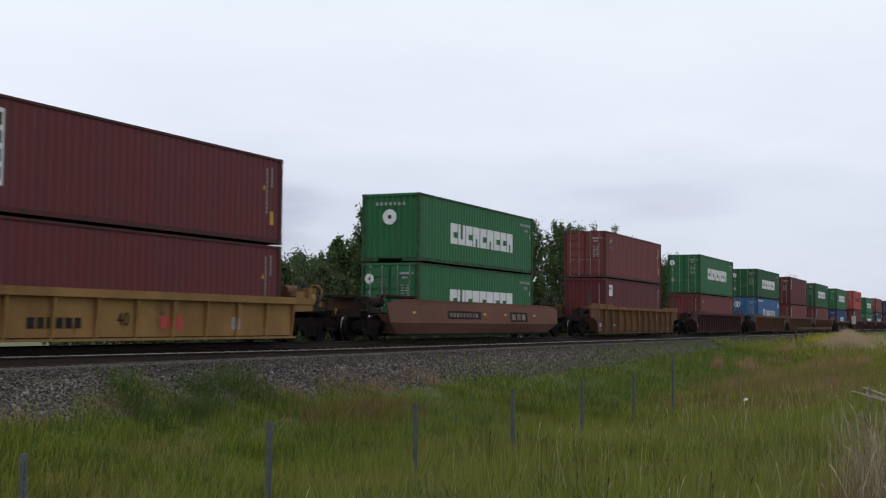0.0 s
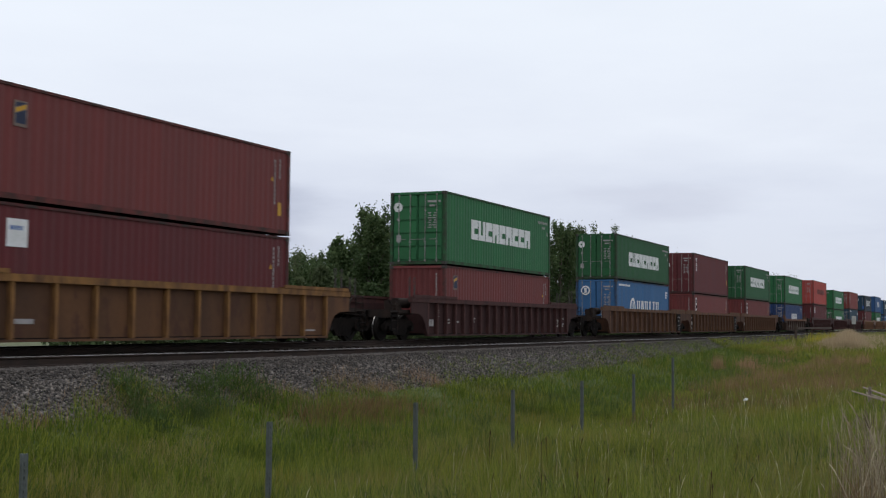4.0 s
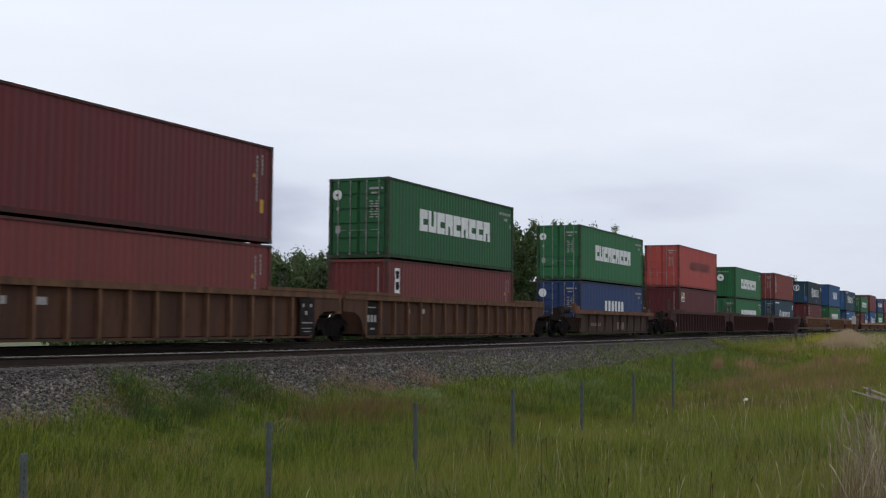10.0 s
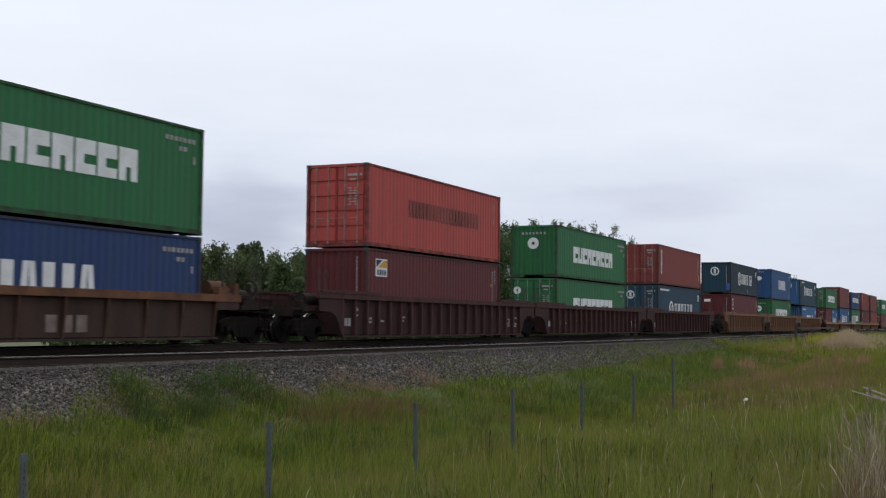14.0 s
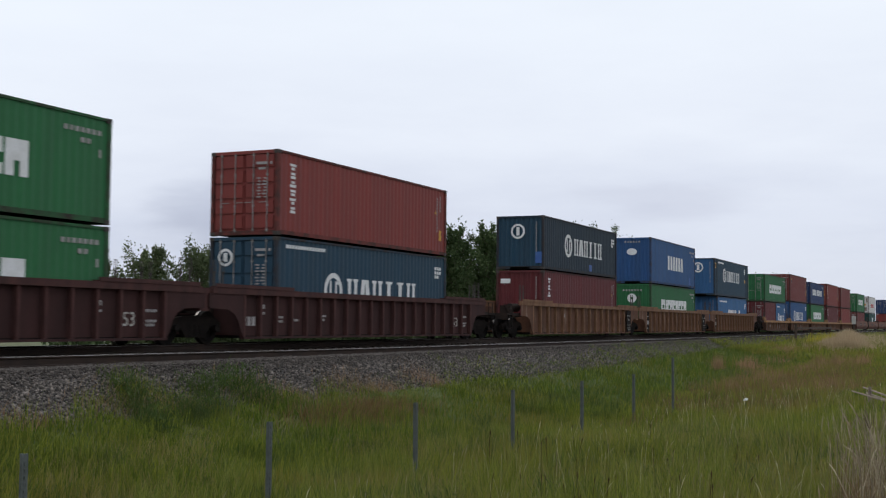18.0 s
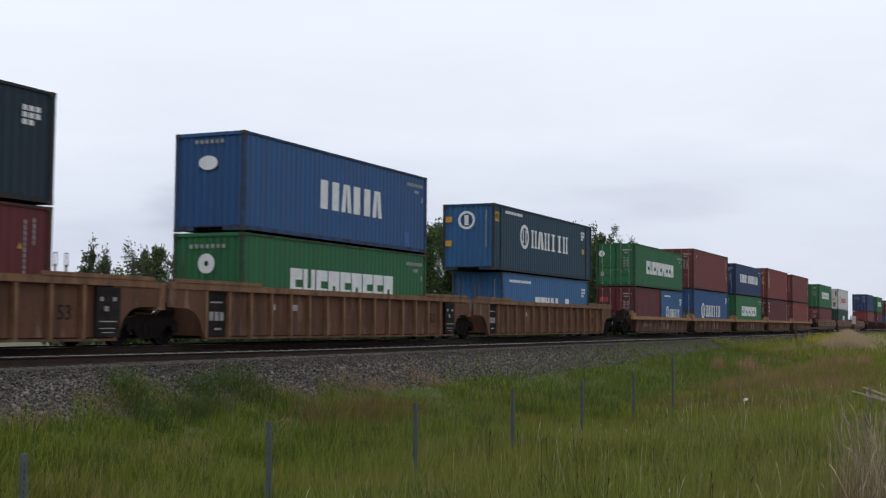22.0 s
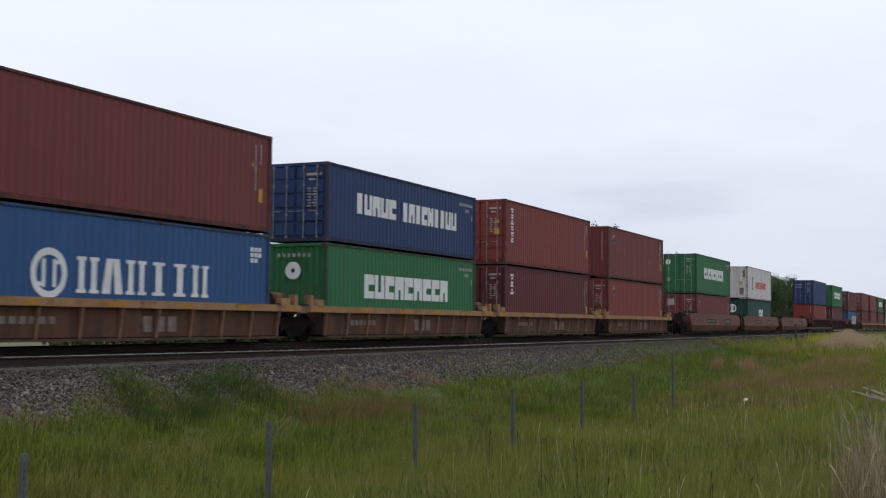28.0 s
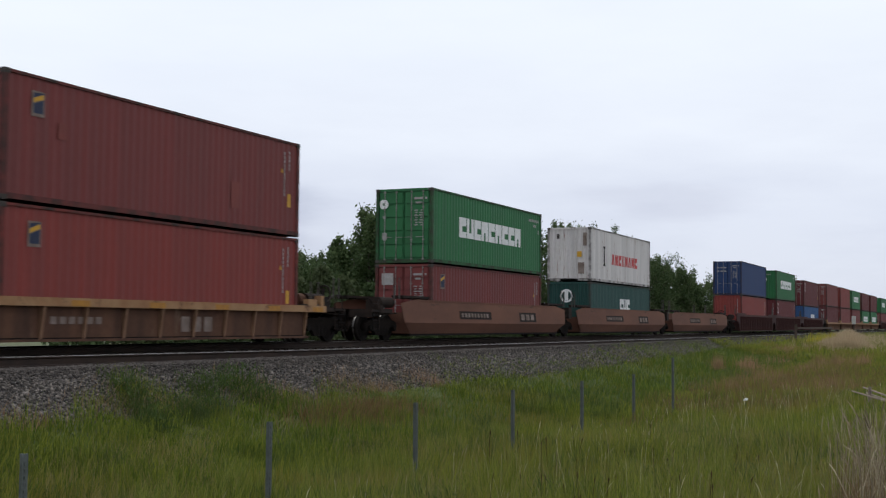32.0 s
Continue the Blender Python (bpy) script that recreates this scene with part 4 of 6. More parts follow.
def well_unit(style, paint, left, right, own_left, own_right, label, well_half, bolster, chord=None, top=1.36, marks=True):
    """One well of a well car. left, right: 'end' or 'joint'; own_*: whether the bogie there hangs on this unit."""
    mat, cmat = CAR[paint], CAR[chord or paint]
    car = new("well_car")
    tagged(car, label, "well car", group="well cars of the train")
    wh = well_half
    side = CAR_HALF
    chord_h = 0.20 if chord else 0.17
    for sy in (-1, 1):
        if style == "smooth":
            def sheet(bm):
                # folded side: upper facet leans in to the top, lower facet to the bottom
                lo = [(-wh + 0.35, side - 0.24, 0.17), (wh - 0.35, side - 0.24, 0.17)]
                mid = [(-wh - 0.75, side, 0.66), (-wh + 0.2, side, 0.64), (wh - 0.2, side, 0.64), (wh + 0.75, side, 0.66)]
                up = [(-wh - 0.9, side - 0.08, top - 0.16), (-wh + 0.4, side - 0.11, top), (wh - 0.4, side - 0.11, top), (wh + 0.9, side - 0.08, top - 0.16)]
                for inset in (0.0, 0.03):
                    q = {k: [bm.verts.new((x, sy * (y - inset), z)) for x, y, z in row] for k, row in (("lo", lo), ("mid", mid), ("up", up))}
                    bm.faces.new((q["lo"][0], q["lo"][1], q["mid"][2], q["mid"][1]))
                    bm.faces.new((q["lo"][0], q["mid"][1], q["mid"][0]))
                    bm.faces.new((q["lo"][1], q["mid"][3], q["mid"][2]))
                    for k in range(3):
                        bm.faces.new((q["mid"][k], q["mid"][k + 1], q["up"][k + 1], q["up"][k]))
            part("side_sheet", stored(("side_sheet_smooth", wh, sy), mat, sheet), mat, car)

            def lip(bm):
                a, b2 = sorted((sy * (side - 0.09), sy * (side - 0.20)))
                box(bm, -wh + 0.4, wh - 0.4, a, b2, top - 0.05, top + 0.006)
            part("top_chord", stored(("top_lip", wh, sy), mat, lip), mat, car)

        else:
            def sheet(bm):
                a, b2 = sorted((sy * (side - 0.19), sy * (side - 0.16)))
                prism(bm, [(-wh, 0.20), (wh, 0.20), (wh, top - chord_h), (-wh, top - chord_h)], a, b2)
            part("side_sheet", stored(("side_sheet", wh, sy, top), mat, sheet), mat, car)

            def top_chord(bm):
                a, b2 = sorted((sy * (side + 0.0), sy * (side - 0.16)))
                e = wh + (1.05 if style == "ledge" else bolster - wh - 0.22)
                box(bm, -e, e, a, b2, top - chord_h, top)
            tmat = cmat if chord else CAR_EDGE[paint]
            part("top_chord", stored(("top_chord", wh, sy, top, bolster), tmat, top_chord), tmat, car)

            def sill(bm):
                a, b2 = sorted((sy * (side - 0.01), sy * (side - 0.16)))
                box(bm, -wh, wh, a, b2, 0.15, 0.21)
            part("bottom_sill", stored(("bottom_sill", wh, sy), mat, sill), mat, car)
            n = 10 if wh < 7 else {"yellow": 13, "dark": 20}.get(paint, 16)
            xs = np.linspace(-wh + 0.06, wh - 0.06, n)

            def rib(bm):
                # the stakes of a ledge car taper from the overhanging chord to the sill
                a, o = sy * (side - 0.162), sy * (side - 0.02)
                foot = sy * (side - 0.12) if style == "ledge" else o
                t2 = 0.028 if style == "ledge" else 0.045
                for x0, x1 in ((-t2, t2),):
                    v = [(x0, a, 0.21), (x1, a, 0.21), (x1, foot, 0.21), (x0, foot, 0.21), (x0, a, top - chord_h), (x1, a, top - chord_h),
                         (x1, o, top - chord_h), (x0, o, top - chord_h)]
                    q = [bm.verts.new(c) for c in v]
                    for f in ((3, 2, 1, 0), (4, 5, 6, 7), (0, 1, 5, 4), (1, 2, 6, 5), (2, 3, 7, 6), (3, 0, 4, 7)):
                        bm.faces.new([q[i] for i in f])
            for x in xs:
                r = part("rib", stored(("rib", sy, top, bool(chord), style), CAR_EDGE[paint], rib), mat, car)
                r.location = (x, 0, 0)
            # end wings over the bogies
            for s in (-1, 1):
                def wing(bm):
                    a, b2 = sorted((sy * (side - 0.03), sy * (side - 0.07)))
                    if style == "ledge":
                        p = [(s * wh, 0.95), (s * (wh + 1.0), 0.98), (s * (wh + 1.0), top - chord_h), (s * wh, top - chord_h)]
                    else:
                        e = bolster - (0.24 if (left if s < 0 else right) == "end" else 0.07)
                        p = [(s * wh, 0.20), (s * (wh + 0.12), 0.36), (s * (wh + 0.26), 0.66), (s * (wh + 0.46), 0.86), (s * (wh + 0.75), 0.97), (s * e, 1.0),
                             (s * e, top - chord_h), (s * wh, top - chord_h)]
                    prism(bm, p, a, b2)
                part("end_wing", stored(("end_wing", style, wh, sy, s, top, bolster, left if s < 0 else right), mat, wing), mat, car)
    part("well_floor", stored(("well_floor", wh), M_DIRT, lambda bm: [box(bm, -wh, wh, sy * 1.25 - 0.08, sy * 1.25 + 0.08, 0.17, 0.24) for sy in (-1, 1)]
                              + [box(bm, x - 0.12, x + 0.12, -1.17, 1.17, 0.17, 0.25) for x in np.linspace(-wh + 0.3, wh - 0.3, 7)]), M_DIRT, car)
    for s in (-1, 1):
        part("bulkhead", stored(("bulkhead", wh, s), mat, lambda bm: box(bm, s * (wh - 0.02) - 0.03, s * (wh - 0.02) + 0.03, -1.28, 1.28, 0.25, 1.02)), mat, car)
        kind, own = (left, own_left) if s < 0 else (right, own_right)
        tip = bolster + (1.15 if kind == "end" else -0.08)

        def deck(bm):
            a, b2 = sorted((s * wh, s * tip))
            box(bm, a, b2, -0.42, 0.42, 0.86, 1.08)
            a, b2 = sorted((s * (bolster - 0.45), s * min(bolster + 0.45, tip)))
            box(bm, a, b2, -1.28, 1.28, 0.98, 1.12)
        part("end_deck", stored(("end_deck", wh, bolster, s, kind), M_GREASE, deck), M_GREASE, car)

        if style != "smooth":
            for sy in (-1, 1):
                def lip(bm):
                    inner, outer = (wh - 2.6, bolster - 0.34) if style == "rib" else (wh + 0.1, wh + 1.0)
                    a, b2 = sorted((s * inner, s * outer))
                    y0, y1 = sorted((sy * (side + 0.02 if style == "rib" else 1.36), sy * 0.98 if style != "rib" else sy * 1.25))
                    box(bm, a, b2, y0, y1, top + 0.004, top + (0.035 if style == "rib" else 0.05))
                    if style == "rib":
                        box(bm, a, b2, *sorted((sy * (side + 0.02), sy * (side - 0.03))), top + 0.035, top + 0.105)
                plank_mat = CAR_EDGE[paint] if style == "rib" else M_SEAL
                part("walkway", stored(("walkway", wh, s, sy, top, style, bolster), plank_mat, lip), plank_mat, car, "raised step plate along the sill")
        else:
            for sy in (-1, 1):
                def raised(bm):
                    a, b2 = sorted((s * (wh - 1.5), s * (wh + 0.75)))
                    c, d = sorted((sy * (side - 0.10), sy * 0.92))
                    box(bm, a, b2, c, d, top + 0.05, top + 0.13)
                    for x in np.linspace(a + 0.1, b2 - 0.1, 4):
                        box(bm, x - 0.04, x + 0.04, c, d, top + 0.004, top + 0.05)
                part("walkway", stored(("walkway_smooth", wh, s, sy), M_GREASE, raised), M_GREASE, car, "dark raised step plate")
        for sy in (-1, 1):
            for dx in () if sy < 0 and paint == "brown" else (0.78, 1.18) if style != "ledge" else (0.45, 0.9):
                def loop(bm):
                    tube(bm, (0, 0, 0), (0, 0, 0.44), 0.034, 0.030, 6)
                    for e in (-0.052, 0.052):
                        tube(bm, (e, 0, 0.38), (e, 0, 0.74), 0.013, 0.013, 5)
                    tube(bm, (-0.052, 0, 0.74), (0.052, 0, 0.74), 0.013, 0.013, 5)
                o = part("guide_post", stored("guide_post", M_SEAL, loop), M_SEAL, car, "thin upright guide post with a loop")
                o.location = (s * (wh + dx), sy * 1.25, top + 0.0)

            def step(bm):
                x = s * min(bolster + 0.9, tip - 0.1)
                for dx in (-0.2, 0.2):
                    box(bm, x + dx - 0.015, x + dx + 0.015, sy * 1.32 - 0.02, sy * 1.32 + 0.02, 0.35, 1.0)
                for zz in (0.36, 0.62, 0.88):
                    box(bm, x - 0.2, x + 0.2, sy * 1.32 - 0.02, sy * 1.32 + 0.02, zz, zz + 0.025)
            if kind == "end":
                part("step_ladder", stored(("step_ladder", wh, bolster, s, sy), M_DIRT, step), M_DIRT, car)
        if style == "ledge":
            for sy in (-1, 1):
                def bracket(bm):
                    x0, x1 = sorted((s * (wh + 0.12), s * (wh + 0.62)))
                    box(bm, x0, x1, sy * 1.28 - 0.10, sy * 1.28 + 0.10, top + 0.004, top + 0.20)
                    x0, x1 = sorted((s * (wh + 0.80), s * (wh + 0.98)))
                    box(bm, x0, x1, sy * 1.30 - 0.12, sy * 1.30 + 0.12, top + 0.004, top + 0.32)
                part("end_bracket", stored(("end_bracket", wh, s, sy, top), cmat, bracket), cmat, car)
            if s > 0:
                part("brake_reservoir", stored(("air_tank", wh, top), CAR["tanbrown"], lambda bm: tube(bm, (wh + 0.2, -0.85, top + 0.20), (wh + 0.95, -0.85, top + 0.20), 0.19, 0.19, 14)),
                     mat, car, "round air tank on the end deck")
        if kind == "joint" and s > 0:
            def tower(bm):
                box(bm, bolster - 0.42, bolster + 0.42, -0.75, 0.75, 1.0, 1.30)
                for e in (-1, 1):
                    box(bm, bolster - 0.24, bolster + 0.24, e * 1.14 - 0.24, e * 1.14 + 0.24, 0.92, top - 0.03)
            part("articulation_joint", stored(("articulation_joint", bolster, top), CAR_EDGE.get(paint, M_GREASE), tower), M_GREASE, car, "worn joint block between two wells")
        if own:
            bogie(car, s * bolster)
        if kind == "end":
            coupler(car, s * (tip - 0.55), s)
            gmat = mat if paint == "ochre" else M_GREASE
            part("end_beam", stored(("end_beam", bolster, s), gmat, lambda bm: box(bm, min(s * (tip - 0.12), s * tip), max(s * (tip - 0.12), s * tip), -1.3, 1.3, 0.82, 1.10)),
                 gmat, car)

            def gear(bm):
                """Grab irons, rigging, hoses and the draught gear below the end platform."""
                box(bm, min(s * (tip - 1.0), s * (tip - 0.15)), max(s * (tip - 1.0), s * (tip - 0.15)), -0.34, 0.34, 0.52, 0.84)
                box(bm, min(s * (bolster + 0.5), s * (tip - 0.1)), max(s * (bolster + 0.5), s * (tip - 0.1)), -1.28, 1.28, 1.02, 1.09)
                for sy in (-1, 1):
                    for dx in (0.16, 0.62):
                        tube(bm, (s * (tip - dx), sy * 1.27, 0.40), (s * (tip - dx), sy * 1.27, 1.52), 0.016, 0.016, 6)
                    for zz in (0.42, 0.72, 1.30, 1.52):
                        tube(bm, (s * (tip - 0.16), sy * 1.27, zz), (s * (tip - 0.62), sy * 1.27, zz), 0.014, 0.014, 6)
                    tube(bm, (s * (tip - 0.1), sy * 0.5, 0.86), (s * (tip + 0.15), sy * 0.42, 0.34), 0.03, 0.03, 7)
                tube(bm, (s * (bolster - 1.0), -1.15, 0.98), (s * (tip - 0.15), -1.15, 0.90), 0.028, 0.028, 6)
                tube(bm, (s * (bolster + 0.3), -1.0, 1.10), (s * (bolster + 0.75), -1.0, 1.48), 0.035, 0.035, 6)
                box(bm, min(s * (bolster - 0.1), s * (bolster + 0.35)), max(s * (bolster - 0.1), s * (bolster + 0.35)), -1.1, -0.62, 1.12, 1.46)
            part("end_gear", stored(("end_gear", bolster, s), M_GREASE, gear), M_GREASE, car, "greasy rigging and grab irons at the car end")
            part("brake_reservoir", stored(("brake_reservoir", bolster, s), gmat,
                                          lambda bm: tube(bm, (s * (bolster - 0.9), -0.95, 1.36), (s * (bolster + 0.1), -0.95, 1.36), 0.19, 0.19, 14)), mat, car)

            def post(bm):
                x = s * (tip - 0.25)
                box(bm, x - 0.05, x + 0.05, -0.62, -0.52, 1.1, 1.75)
                disc(bm, x + s * 0.06, -0.57, 1.6, 0.27, 0.04, "x", 18, 0.22)
                box(bm, x - 0.2, x + 0.2, -0.75, -0.40, 1.1, 1.35)
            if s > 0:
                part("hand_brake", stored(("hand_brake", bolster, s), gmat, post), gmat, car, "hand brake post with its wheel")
    if marks:
        y = -(side - 0.02) if style == "smooth" else -(side - 0.16)
        if style == "smooth":
            def on_side(rows, lift):
                """Flat plates that lie on the leaning upper facet."""
                m = bmesh.new()
                at = lambda z: -(side - 0.11 * (z - 0.64) / (top - 0.64)) - lift
                for x0, x1, z0, z1 in rows:
                    v = [m.verts.new(c) for c in ((x0, at(z0), z0), (x1, at(z0), z0), (x1, at(z1), z1), (x0, at(z1), z1))]
                    w = [m.verts.new((c.co.x, c.co.y + 0.004, c.co.z)) for c in v]
                    m.faces.new(v)
                    m.faces.new(w[::-1])
                    for k in range(4):
                        m.faces.new((v[k], v[(k + 1) % 4], w[(k + 1) % 4], w[k]))
                return m
            part("marking_panel", on_side([(2.7, 4.8, 0.72, 1.14)], 0.006), M_GREASE, car, "black panel behind the markings")
            part("marking_panel", on_side([(-3.9, -0.6, 0.80, 1.12)], 0.006), M_GREASE, car, "black panel behind the markings")
            rows = [(2.9 + 0.6 * k, 3.32 + 0.6 * k, 0.80, 1.06) for k in range(3)] + [(-3.7 + 0.32 * k, -3.5 + 0.32 * k, 0.88, 1.04) for k in range(9)]
            tagged(part("marking", on_side(rows, 0.012), M_DULL, car, "pale worn markings"), kind="stuff")
            if marks != "plain":
                tagged(part("reflector_strip", on_side([(x, x + 0.3, 0.98, 1.06) for x in (-7.0, -0.3, 2.0, 5.6)], 0.006), M_AMBER, car, "amber reflector strips"), kind="stuff")
        elif style == "ledge":
            bm = bmesh.new()
            solid_row(bm, 3, 0.2, 1.7, 0.36, 0.76, y - 0.008, 0.3)
            bars(bm, [(-4.6 + 0.3 * k, -4.4 + 0.3 * k, 0.55, 0.72) for k in range(6)], y - 0.008)
            tagged(part("marking", bm, M_DULL, car, "pale worn markings"), kind="stuff")
            if chord == "chord":
                for x0 in (-7.2, -4.1, -1.3, 1.5, 4.1, 6.6):
                    bm = bmesh.new()
                    bars(bm, [(x0, x0 + 0.62, top - 0.19, top - 0.05)], -side - 0.004)
                    part("reflector", bm, M_WORNAMBER, car, "worn amber reflector plate")
        else:
            bm = bmesh.new()
            w = wh - 1.2
            if paint == "dark":
                row = lambda x, z, n: [(x + 0.085 * k, x + 0.06 + 0.085 * k, z, z + 0.07) for k in range(n)]
                bars(bm, [(-7.95 + 0.22 * k, -7.79 + 0.22 * k, 0.52, 0.78) for k in range(3)] + [(-7.0, -6.86, 1.02, 1.14), (-7.0, -6.86, 0.84, 0.92)]
                     + row(-6.35, 0.74, 6) + row(-6.35, 0.62, 6) + row(-5.45, 0.66, 6) + row(-3.80, 0.80, 6) + row(-3.80, 0.68, 5)
                     + [(5.62, 5.76, 1.0, 1.12), (5.62, 5.76, 0.84, 0.90)] + row(7.35, 0.86, 6) + row(7.35, 0.60, 6) + row(7.35, 0.50, 5), y - 0.012)
            elif paint in ("brown", "tanbrown"):
                for e in (-1, 1):
                    if (left if e < 0 else right) == "end":
                        continue
                    mid = wh - 0.30 if e > 0 else -wh + 0.68
                    face = y - 0.003 if e < 0 else -(side - 0.02)
                    pm = bmesh.new()
                    bars(pm, [(mid - 0.42, mid + 0.42, 0.24, top - 0.20)], face)
                    part("stencil_panel", pm, M_BLACK, car, "black stencil panel at the well end")
                    if e > 0:
                        bars(bm, [(mid - 0.30, mid - 0.20, 1.10, 1.20), (mid + 0.14, mid + 0.26, 1.10, 1.20), (mid - 0.14, mid - 0.02, 0.86, 0.98),
                                  (mid - 0.32, mid + 0.30, 0.60, 0.63), (mid - 0.32, mid + 0.24, 0.44, 0.46), (mid - 0.20, mid + 0.2, 0.34, 0.36)], face - 0.008)
                    else:
                        bars(bm, [(mid - 0.34 + 0.24 * k, mid - 0.17 + 0.24 * k, 0.66, 0.90) for k in range(3)] + [(mid - 0.30, mid + 0.26, 1.14, 1.18), (mid - 0.1, mid + 0.2, 0.40, 0.46)], face - 0.008)
                bars(bm, [(-wh + 3.35, -wh + 3.62, 0.98, 1.16), (-wh + 4.45, -wh + 4.85, 0.98, 1.16)], y - 0.012)
            else:
                bars(bm, [(-w - 0.72, -w - 0.3, 0.50, 0.70), (-w - 0.7, -w - 0.4, 0.34, 0.38), (-5.4, -4.6, 0.55, 0.66), (w - 0.05, w + 0.6, 0.36, 0.41)], y - 0.012)
            tagged(part("marking", bm, M_MARK, car, "small worn markings"), kind="stuff")
            if paint == "tanbrown":
                num = part("size_number", NUMBER_53, M_BLACK, car, "dark painted number 53")
                num.material_slots[0].link, num.material_slots[0].material = "OBJECT", M_BLACK
                num.matrix_basis = pose(wh - 1.66, y - 0.012, 0.80, 90, 0, 0)
            if paint == "dark":
                num = part("size_number", NUMBER_53, M_PALE, car, "white painted number 53")
                num.matrix_basis = pose(wh - 1.33, y - 0.012, 0.66, 90, 0, 0)
    return car


NUMBER_53 = text_mesh("size_number", "53", 0.50, M_PALE)
N40_X = -1.17
NUMBER_40 = text_mesh("size_number", "40", 0.46, M_BLACK)
NUMBER_45 = text_mesh("length_number", "45", 0.34, M_BLACK)

TRAIN = []      # (thing, x at the clip's start, height of its base)


def place(ob, x, z, y=TRACK_FAR):
    ob.location = (x, y, z)
    TRAIN.append((ob, x, y, z))
    return ob


FLOOR = RAIL_Z + 0.315


def stack(x_left, lower, upper, shift=0.0):
    """Two boxes, one on the other; x_left: the left end of the upper 40-foot box at the start."""
    mid = x_left + FT40 / 2
    z = FLOOR
    low_h = 0
    if lower:
        for (ob, dx, h) in lower:
            place(ob, mid + shift + dx, z)
            low_h = h
    if upper:
        place(upper, mid, z + low_h + 0.045)


# ------------------------------------------------------------------ the train, box by box from its passing end
def G(h=STD, end="doors", txt="green container with white block lettering, doors at one end", shift=0.0, paint="green"):
    return container(paint, FT40, h, txt, doors=end == "doors", marks=green_word(end, shift))


def low(c, h):
    return [(c, 0, h)]


def red(colour, h, doors, kind, txt, extra=()):
    return container(colour, FT40, h, txt, doors=doors, marks=lease(kind) + (door_marks() if doors else [m_upright_end()]) + list(extra))


def load_train():
    plate_G = [("decal", lambda bm, h2, H: box(bm, -h2 + 0.62, -h2 + 1.0, NEAR_FACE - 0.008, NEAR_FACE, H - 2.0, H - 0.30), M_WHITE, "upright white label panel"),
               ("marking", lambda bm, h2, H: bars(bm, [(-h2 + 0.69, -h2 + 0.93, H - 0.68 - 0.4 * k, H - 0.40 - 0.4 * k) for k in range(4)], NEAR_FACE - 0.012), M_BLACK, "dark upright marks")]
    # 1
    stack(18.35, low(red("maroon", STD, False, "", "maroon corrugated container in a yellow well car"), STD),
          red("maroon", STD, False, "", "maroon corrugated container with an upright white label", plate_G))
    # 2
    stack(40.02, low(G(STD, "doors", "green lettered container seated in a brown well", 0.28), STD),
          G(STD, "closed", "green lettered container with a round emblem on its end", 0.28))
    # 3
    stack(63.73, low(red("maroon", HIGH, False, "", "maroon container with a white square decal", [m_plate(0.75, 0.35, 0.62, 0.62), m_plate(0.83, 0.50, 0.4, 0.1, M_BLUEMARK, "blue bar")]), HIGH),
          red("rust", STD, True, "swoosh", "brown-red corrugated container with barred doors"))
    # 4
    stack(87.34, low(red("rust", STD, False, "swoosh", "brown-red container with a small square decal"), STD),
          G(HIGH, "doors", "tall green container with white block lettering and scuffed corner"))
    # 5
    stack(110.8, low(container("sky", FT40, HIGH, "mid-blue container with ring emblem and white lettering", True, blue_word(end="doors", top=1.0)), HIGH),
          G(STD, "doors", "dark green container with white block lettering over a blue one", paint="deepgreen"))
    # 6
    stack(130.21, low(red("rust", STD, False, "", "brown-red container with a white upright label", plate_G), STD),
          red("maroon", HIGH, True, "short", "dark maroon container with white marks on its doors", [m_end([(1.75, 2.2, 0.75, 1.0)], M_WHITE), m_end([(1.85, 2.25, 1.35, 1.55)], M_AMBER)]))
    # 7
    stack(149.9, low(red("rust", STD, False, "", "brown-red container with dark marks on a white upright label", plate_G), STD),
          G(HIGH, "doors", "tall dark green container with white block lettering", paint="deepgreen"))
    # 8
    stack(171.71, low(container("navy", FT40, STD, "navy container with white block lettering cut off by the car side", True,
                               [m_word(6, 4.3, 8.1, 0.95, 2.0, look_of=UPRIGHT, gap=0.08), m_codes(), m_end_disc(2.1, 0.62, 0.22, hole=0.0)] + door_marks()), STD),
          G(HIGH, "doors", "tall green container with white block lettering over a navy one"))
    # 9
    faded = ("faded_word", (22, 3.3, 9.9, 0.98, 1.60, ("solid",), 0.36), M_FADE, "shadow of removed lettering")
    stack(193.28, low(red("maroon", HIGH, False, "", "dark maroon container with a white and amber decal", m_crest(0.72, 0.34)), HIGH),
          container("orange", FT40, HIGH, "bright orange-red container with faded ghost lettering", True, [faded] + door_marks() + [m_upright(11.4, 0.4, 1.2)]))
    # 10
    stack(212.94, low(G(STD, "doors", "green lettered container seated in a dark brown well"), STD),
          G(STD, "closed", "green container with round emblem on its closed end"))
    # 11
    stack(232.6, low(container("teal", FT40, HIGH, "dark teal container with ring emblem and white lettering", True, blue_word(end="doors", top=1.0)), HIGH),
          red("brick", STD, True, "column", "brick-red container with white upright lettering"))
    # 12
    stack(255.97, low(red("maroon", HIGH, False, "short", "dark maroon container with small white marks on its end", [m_end([(1.7, 2.2, 0.4, 0.62)], M_WHITE)]), HIGH),
          container("ink", FT40, STD, "near-black blue container with ring emblem and white lettering", False, blue_word(top=0.70, ring_x=3.2, web=False, wide=4.85) + [m_plate(7.2, 2.05, 0.42, 0.34, M_BLUEMARK, "patch of bright blue paint"), m_end([(0.10, 0.42, 1.75, 2.3)], M_BLUEMARK, "patch of bright blue paint")], end_paint="teal"))
